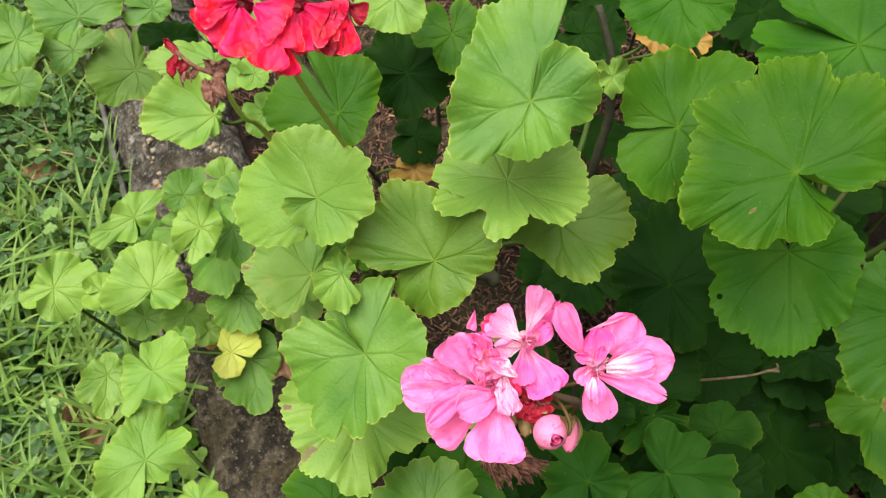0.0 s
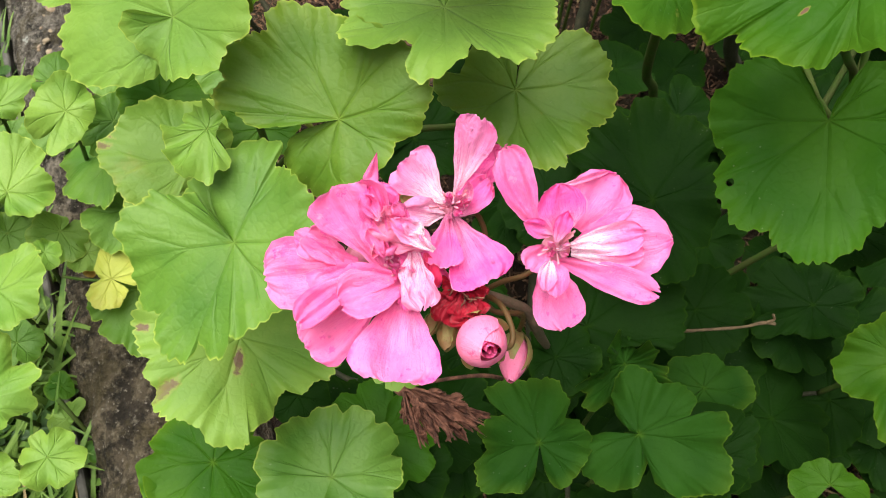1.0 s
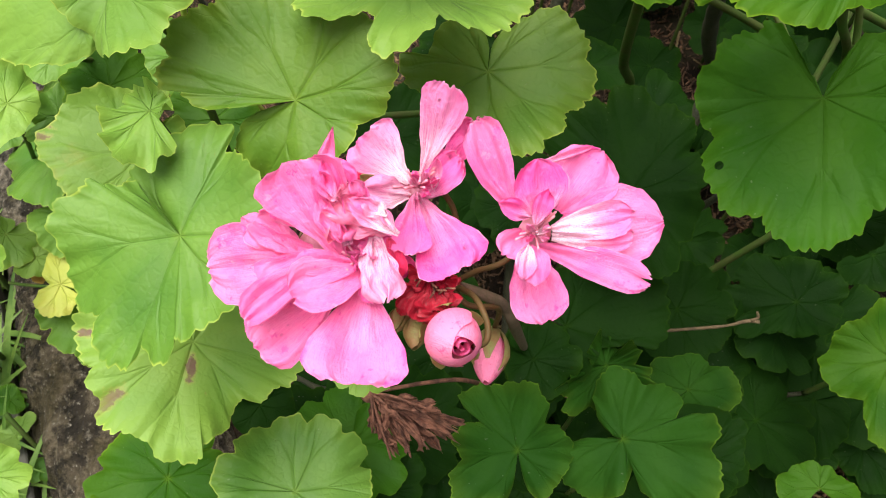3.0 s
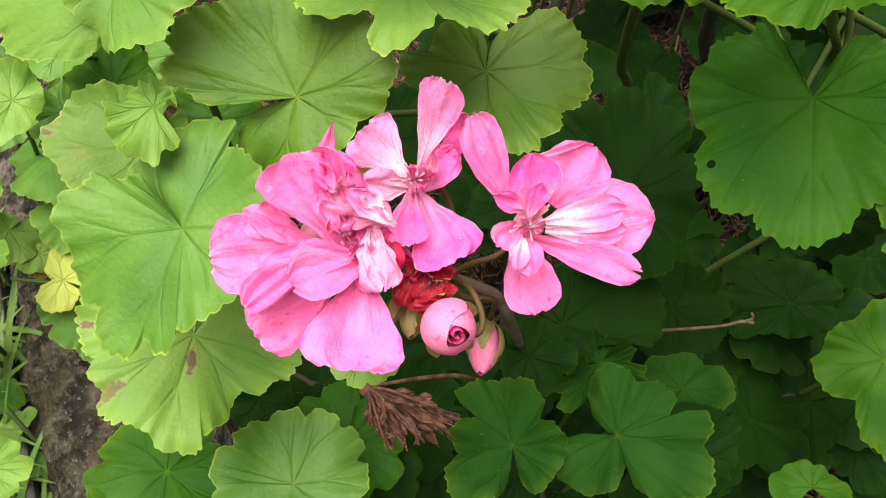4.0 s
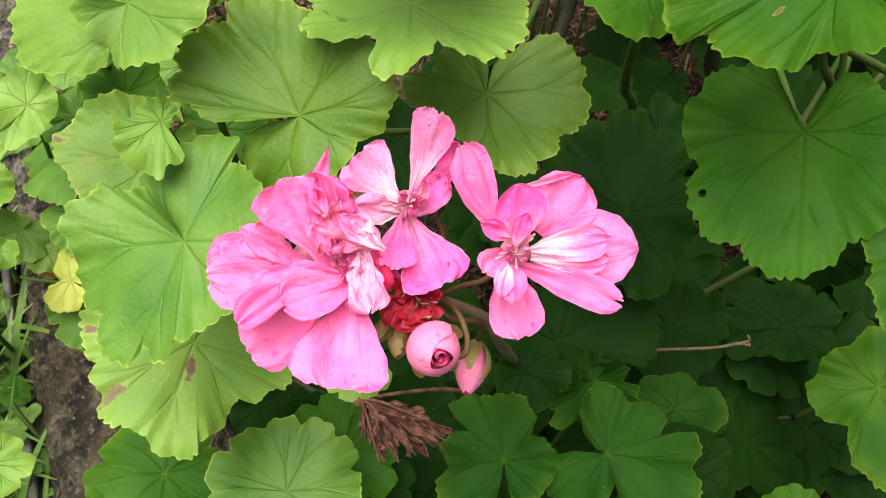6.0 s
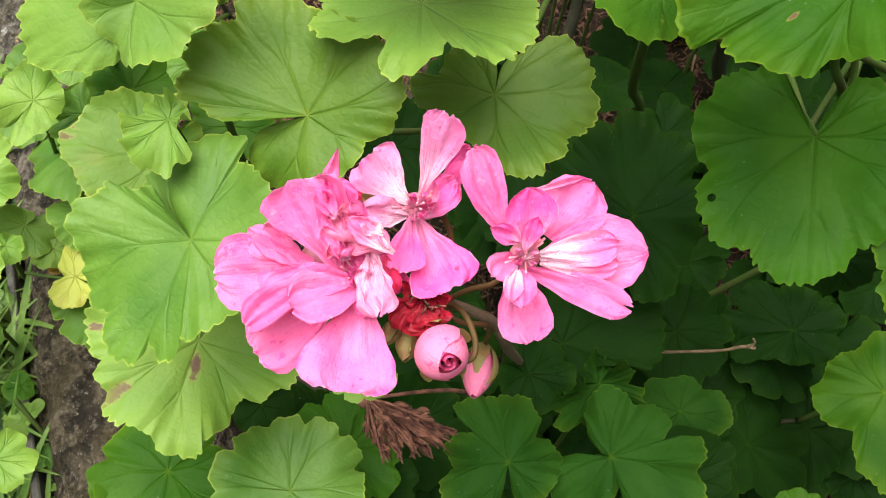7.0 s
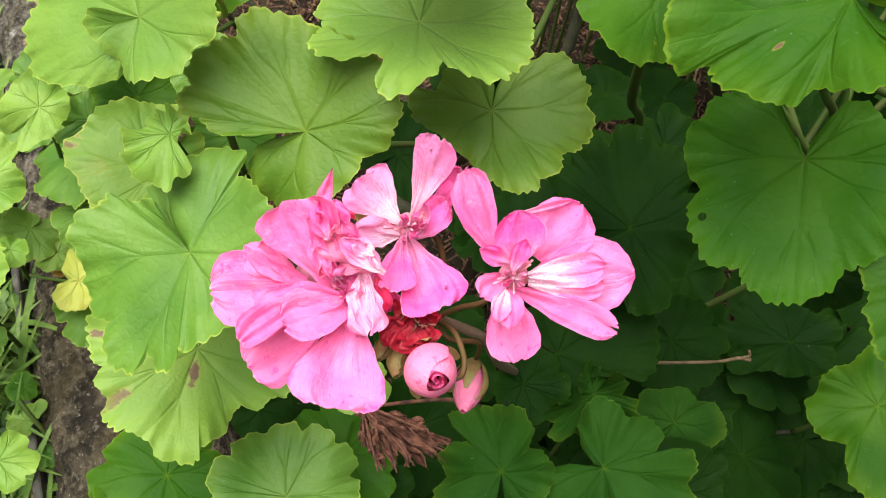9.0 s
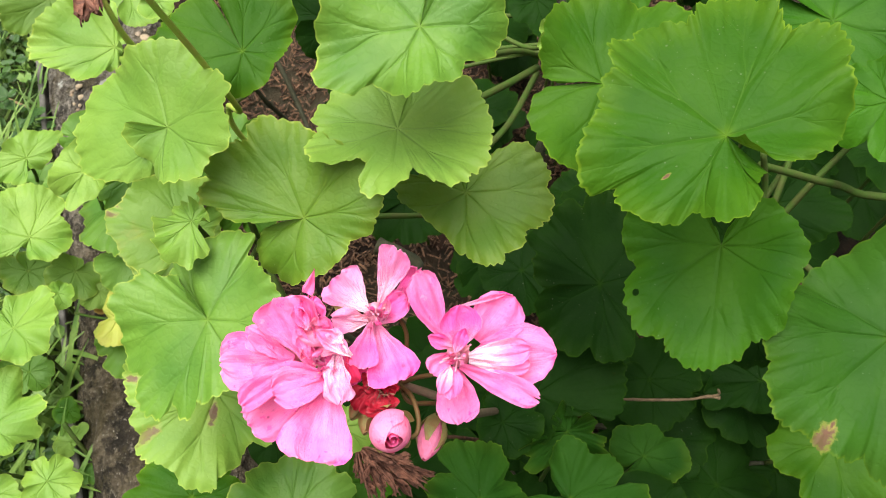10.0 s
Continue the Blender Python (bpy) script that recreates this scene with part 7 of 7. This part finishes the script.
settle_under(tube("flower_pedicel", [(-0.0265, 0.2228, 0.4404), (-0.0333, 0.2246, 0.4439), (-0.0390, 0.2221, 0.4486)], 0.0011, 0.0009, STEM), red_plant)
settle_under(tube("flower_pedicel", [(-0.0265, 0.2228, 0.4404), (-0.0240, 0.2258, 0.4427), (-0.0210, 0.2239, 0.4456)], 0.0011, 0.0009, STEM), red_plant)
settle_under(tube("flower_pedicel", [(-0.0265, 0.2228, 0.4404), (-0.0175, 0.2267, 0.4418), (-0.0080, 0.2264, 0.4446)], 0.0011, 0.0009, STEM), red_plant)
settle_under(tube("flower_stalk", [(-0.1141, 0.3187, 0.3300), (-0.1038, 0.3111, 0.3270), (-0.0908, 0.3062, 0.3250)], 0.001, 0.0012, DRY), red_plant)
settle_under(tube("flower_stalk", [(-0.0908, 0.3062, 0.3250), (-0.0877, 0.3022, 0.3150), (-0.0843, 0.3035, 0.2950), (-0.0766, 0.3144, 0.2600), (-0.0500, 0.3300, 0.1000), (-0.0300, 0.4200, 0.0200)], 0.0013, 0.002, STALK), red_plant)
settle_under(tube("stem", [(0.1203, 0.3852, 0.3000), (0.1318, 0.3681, 0.2700), (0.1351, 0.3567, 0.2350), (0.1307, 0.3440, 0.1900), (0.1340, 0.3517, 0.1200), (0.1300, 0.2200, 0.0200)], 0.0024, 0.004, STEM_OLD, bumpy=0.35), pink_plant)["label"] = "knobbly brownish green main stem"
settle_under(tube("stem", [(0.1308, 0.2418, 0.3650), (0.1607, 0.3052, 0.2400), (0.1894, 0.3434, 0.1500), (0.1400, 0.2300, 0.0200)], 0.002, 0.0035, STEM), pink_plant)
settle_under(tube("stem", [(0.1961, 0.3162, 0.2800), (0.2174, 0.3446, 0.2200), (0.2537, 0.3769, 0.1200), (0.1500, 0.2300, 0.0200)], 0.0035, 0.005, STEM_OLD, bumpy=0.3), pink_plant)
settle_under(tube("stem", [(0.0829, 0.2711, 0.3150), (0.0984, 0.2926, 0.3050), (0.1136, 0.3194, 0.2900)], 0.0016, 0.0018, STEM), pink_plant)
settle_under(tube("stem", [(0.0913, 0.2653, 0.2900), (0.1025, 0.2882, 0.2850), (0.1157, 0.3302, 0.2750)], 0.0015, 0.0017, STEM), pink_plant)
settle_under(tube("stem", [(0.1888, 0.2216, 0.3500), (0.2202, 0.2333, 0.3300), (0.2486, 0.2448, 0.3100), (0.2884, 0.2482, 0.2800), (0.2200, 0.2500, 0.1000), (0.1500, 0.2300, 0.0200)], 0.0014, 0.0022, STEM), pink_plant)
settle_under(tube("stem", [(0.1858, 0.2194, 0.3600), (0.1931, 0.2137, 0.3400), (0.1843, 0.1977, 0.3350)], 0.0012, 0.0012, STEM), pink_plant)
settle_under(tube("stem", [(0.0624, 0.2715, 0.1600), (0.0483, 0.2749, 0.1700), (0.0363, 0.2784, 0.1700)], 0.005, 0.005, STEM_OLD, bumpy=0.4), pink_plant)
settle_under(tube("stem", [(-0.1570, 0.2418, 0.1100), (-0.1433, 0.2394, 0.1120), (-0.1257, 0.2370, 0.1160)], 0.0009, 0.0009, STEM), pink_plant)
TWIG_LINE, TWIG_FORK = [(0.1881, 0.2033, 0.1500), (0.2045, 0.2029, 0.1550), (0.2242, 0.2048, 0.1560), (0.2362, 0.2077, 0.1560), (0.2426, 0.2071, 0.1570)], [(0.2381, 0.2077, 0.1570), (0.2414, 0.2087, 0.1590), (0.2398, 0.2102, 0.1620)]
DEAD_LEAVES = [(-0.2533, 0.2158, 0.0300), (-0.3654, 0.4601, 0.0200), (-0.0912, 0.2310, 0.1000)]

# ---- twig ----
def build_twig():
    v, f = tube_data(bend(TWIG_LINE, 6), [0.0008] * 24 + [0.0010], 7, 0.5)
    v2, f2 = tube_data(bend(TWIG_FORK, 4), [0.0007] * 8 + [0.0005], 6, 0.4)
    f += [tuple(i + len(v) for i in q) for q in f2]
    v = list(v) + list(v2)
    base = Vector(TWIG_LINE[0])
    ob = new("twig", mesh_of("twig", [p - base for p in v], f, TWIG))
    ob.location = base
    tagged(ob, "thin dry brown twig lying on the lower leaves", "twig")


build_twig()


# ---- lawn and litter ----
def side_of(x, y):
    """Metres across from the lawn's edge of the edging: negative on the lawn."""
    return (x + 0.19) * 0.921 + (y - 0.237) * 0.389


def blades(rnd, count, xs, ys, low, high, wide):
    verts, faces = [], []
    while count:
        x, y = rnd.uniform(*xs), rnd.uniform(*ys)
        if side_of(x, y) > -0.004:
            continue
        count -= 1
        a, length, w = rnd.uniform(0, 6.28), rnd.uniform(low, high), wide * rnd.uniform(0.6, 1.3)
        lean, bow = rnd.uniform(0.2, 1.0), rnd.uniform(0.3, 1.3)
        d, s = Vector((math.cos(a), math.sin(a), 0)), Vector((-math.sin(a), math.cos(a), 0))
        p, k = Vector((x, y, ground_height(x, y) - 0.004)), len(verts)
        n = 6
        for i in range(n + 1):
            t = i / n
            h = w * (1 - t ** 2.2) * 0.5 + 0.0002
            tilt = lean + bow * t
            verts += [p - s * h, p + Vector((0, 0, -h * 0.5)), p + s * h]
            p = p + (d * math.sin(tilt) + Vector((0, 0, math.cos(tilt)))) * (length / n)
        for i in range(n):
            q = k + 3 * i
            faces += [(q, q + 1, q + 4, q + 3), (q + 1, q + 2, q + 5, q + 4)]
    return verts, faces


def leaflets(rnd, count, xs, ys, size, per, height):
    """Small round or oval leaves on thin stalks, per leaves on each."""
    verts, faces = [], []
    while count:
        x, y = rnd.uniform(*xs), rnd.uniform(*ys)
        if side_of(x, y) > -0.006:
            continue
        count -= 1
        top = Vector((x + rnd.uniform(-0.02, 0.02), y + rnd.uniform(-0.02, 0.02), rnd.uniform(*height)))
        v, f = tube_data([Vector((x, y, 0)), (Vector((x, y, 0)) + top) / 2 + Vector((0.003, 0, 0)), top], [0.0005] * 3, 4)
        faces += [tuple(i + len(verts) for i in q) for q in f]
        verts += list(v)
        a0, r = rnd.uniform(0, 6.28), size * rnd.uniform(0.7, 1.25)
        for k in range(per):
            a = a0 + 2 * math.pi * k / per + rnd.uniform(-0.15, 0.15)
            d = Vector((math.cos(a), math.sin(a), rnd.uniform(-0.2, 0.35))).normalized()
            s = d.cross(Vector((0, 0, 1))).normalized()
            n, base = d.cross(s) * -1, len(verts)
            verts.append(top)
            long = r * (1 if per == 3 else 1.7)
            for i in range(9):
                t = i / 8
                ang = math.pi * (t - 0.5) * 1.75
                tip = 1 - (0.18 * math.exp(-((t - 0.5) / 0.1) ** 2) if per == 3 else 0)
                verts.append(top + d * (long * (0.52 + 0.48 * math.cos(ang)) * tip) + s * (r * 0.52 * math.sin(ang)) + n * (0.0012 * math.sin(3 * ang)))
            faces += [(base, base + i + 1, base + i + 2) for i in range(8)]
    return verts, faces


def build_lawn():
    rnd = random.Random(5)
    v, f = blades(rnd, 4600, (-0.75, -0.1), (-0.1, 0.42), 0.035, 0.105, 0.0042)
    far_v, far_f = blades(rnd, 1500, (-0.75, -0.1), (0.42, 1.0), 0.035, 0.080, 0.0034)
    f += [tuple(i + len(v) for i in q) for q in far_f]
    v += far_v
    broad_v, broad_f = blades(rnd, 260, (-0.55, -0.1), (0.0, 0.40), 0.05, 0.13, 0.0072)
    f += [tuple(i + len(v) for i in q) for q in broad_f]
    v += broad_v
    tagged(new("lawn_grass", mesh_of("lawn_grass", v, f, LAWN_BLADE)), "fresh green lawn grass beside the edging", "grass", kind="stuff")
    v, f = blades(rnd, 220, (-0.75, -0.1), (-0.1, 1.0), 0.03, 0.09, 0.0026)
    tagged(new("dry_grass", mesh_of("dry_grass", v, f, STRAW)), "dry straw-coloured blades among the lawn", "grass", kind="stuff")
    v, f = leaflets(rnd, 110, (-0.75, -0.15), (0.2, 1.0), 0.0095, 3, (0.02, 0.05))
    tagged(new("clover", mesh_of("clover", v, f, CLOVER)), "small three-leaved clover growing in the lawn", "clover", kind="stuff")
    v, f = leaflets(rnd, 1700, (-0.75, -0.12), (0.10, 1.0), 0.0072, 2, (0.012, 0.04))
    tagged(new("lawn_weeds", mesh_of("lawn_weeds", v, f, WEED)), "low broad-leaved weeds growing in the lawn", "weeds", kind="stuff")


CLOVER = plain_material("clover_leaf", (0.12, 0.24, 0.045, 1), (0.18, 0.28, 0.06, 1), 40, 0.5, 0.0002, 0.3)
build_lawn()


def build_mulch():
    """Loose chips and bits of dead leaf on the bed's soil."""
    for name, count, mat, size, label in (("mulch", 16000, MULCH, 0.0034, "loose brown bark mulch on the bed"), ("straw_litter", 150, STRAW, 0.005, "pale dry bits of straw on the bed")):
        rnd = random.Random(count)
        verts, faces = [], []
        while count:
            x, y = rnd.uniform(-0.2, 0.4), rnd.uniform(0.1, 0.75)
            if side_of(x, y) < 0.125:
                continue
            count -= 1
            l, w, h = size * rnd.uniform(0.6, 2.2), size * rnd.uniform(0.08, 0.32), size * rnd.uniform(0.05, 0.16)
            m = Matrix.Translation((x, y, ground_height(x, y) + rnd.uniform(0.001, 0.010))) @ Euler((rnd.uniform(-1.2, 1.2), rnd.uniform(-0.9, 0.9), rnd.uniform(0, 6.28))).to_matrix().to_4x4()
            k = len(verts)
            for sx in (-1, 1):
                for sy in (-1, 1):
                    for sz in (-1, 1):
                        verts.append(m @ Vector((sx * l * rnd.uniform(0.7, 1), sy * w * rnd.uniform(0.5, 1), sz * h)))
            faces += [tuple(k + i for i in q) for q in ((0, 1, 3, 2), (4, 6, 7, 5), (0, 4, 5, 1), (2, 3, 7, 6), (0, 2, 6, 4), (1, 5, 7, 3))]
        tagged(new(name, mesh_of(name, verts, faces, mat, False)), label, "mulch", kind="stuff")


build_mulch()


def build_pebbles():
    """Rounded stones set in the worn end of the edging."""
    rnd = random.Random(8)
    verts, faces = [], []
    for _ in range(170):
        s, o = rnd.uniform(0.26, 0.44), rnd.uniform(0.03, 0.10)
        c = Vector((-0.155, 0.155, 0)) + Vector((-0.389, 0.921, 0)) * s + Vector((0.921, 0.389, 0)) * o + Vector((0, 0, 0.0535))
        r = rnd.choice((0.0015, 0.0018, 0.0022, 0.003, 0.0042)) * rnd.uniform(0.8, 1.2)
        sx, sy, a = rnd.uniform(0.8, 1.3), rnd.uniform(0.7, 1.0), rnd.uniform(0, 3.1)
        k = len(verts)
        for j in range(6):
            t = math.pi * j / 5
            for i in range(8):
                b = 2 * math.pi * i / 8
                x, y = math.sin(t) * math.cos(b) * sx, math.sin(t) * math.sin(b) * sy
                verts.append(c + Vector((x * math.cos(a) - y * math.sin(a), x * math.sin(a) + y * math.cos(a), math.cos(t) * 0.5)) * r)
        for j in range(5):
            for i in range(8):
                faces.append((k + j * 8 + i, k + (j + 1) * 8 + i, k + (j + 1) * 8 + (i + 1) % 8, k + j * 8 + (i + 1) % 8))
    tagged(new("pebbles", mesh_of("pebbles", verts, faces, PEBBLE)), "small tan and grey pebbles set in the worn edging", "pebbles", kind="stuff")


build_pebbles()


def dead_leaf(at, size, turn, seed):
    """A crumpled dry brown leaf, curled at its edges."""
    rnd = random.Random(seed)
    nu, nv = 22, 22
    verts, faces = [], []
    for j in range(nv + 1):
        for i in range(nu + 1):
            a, r = 2 * math.pi * i / nu, j / nv
            rim = size * (0.75 + 0.25 * math.sin(3 * a + seed)) * (1 + 0.12 * noise.noise(Vector((math.cos(a) * 3, math.sin(a) * 3, seed))))
            x, y = r * rim * math.cos(a), r * rim * math.sin(a) * 0.75
            z = size * (0.35 * r * r * (1 + math.sin(2 * a + seed)) + 0.35 * noise.noise(Vector((x * 60, y * 60, seed))) + 0.15 * noise.noise(Vector((x * 170, y * 170, seed))))
            verts.append((x, y, z))
    for j in range(nv):
        for i in range(nu):
            q = j * (nu + 1) + i
            faces.append((q, q + 1, q + nu + 2, q + nu + 1))
    ob = new("dead_leaf", mesh_of("dead_leaf", verts, faces, DEAD))
    ob.matrix_basis = pose(*at, rnd.uniform(-20, 20), rnd.uniform(-20, 20), turn)
    tagged(ob, "crumpled dry brown leaf lying beside the edging", "dead leaf", "dead leaves")


DEAD = plain_material("dead_leaf", (0.26, 0.145, 0.070, 1), (0.10, 0.050, 0.024, 1), 90, 0.8, 0.0008, 0.15)
dead_leaf(DEAD_LEAVES[0], 0.030, 60, 2)
dead_leaf(DEAD_LEAVES[1], 0.022, 10, 5)
dead_leaf(DEAD_LEAVES[2], 0.016, 120, 9)
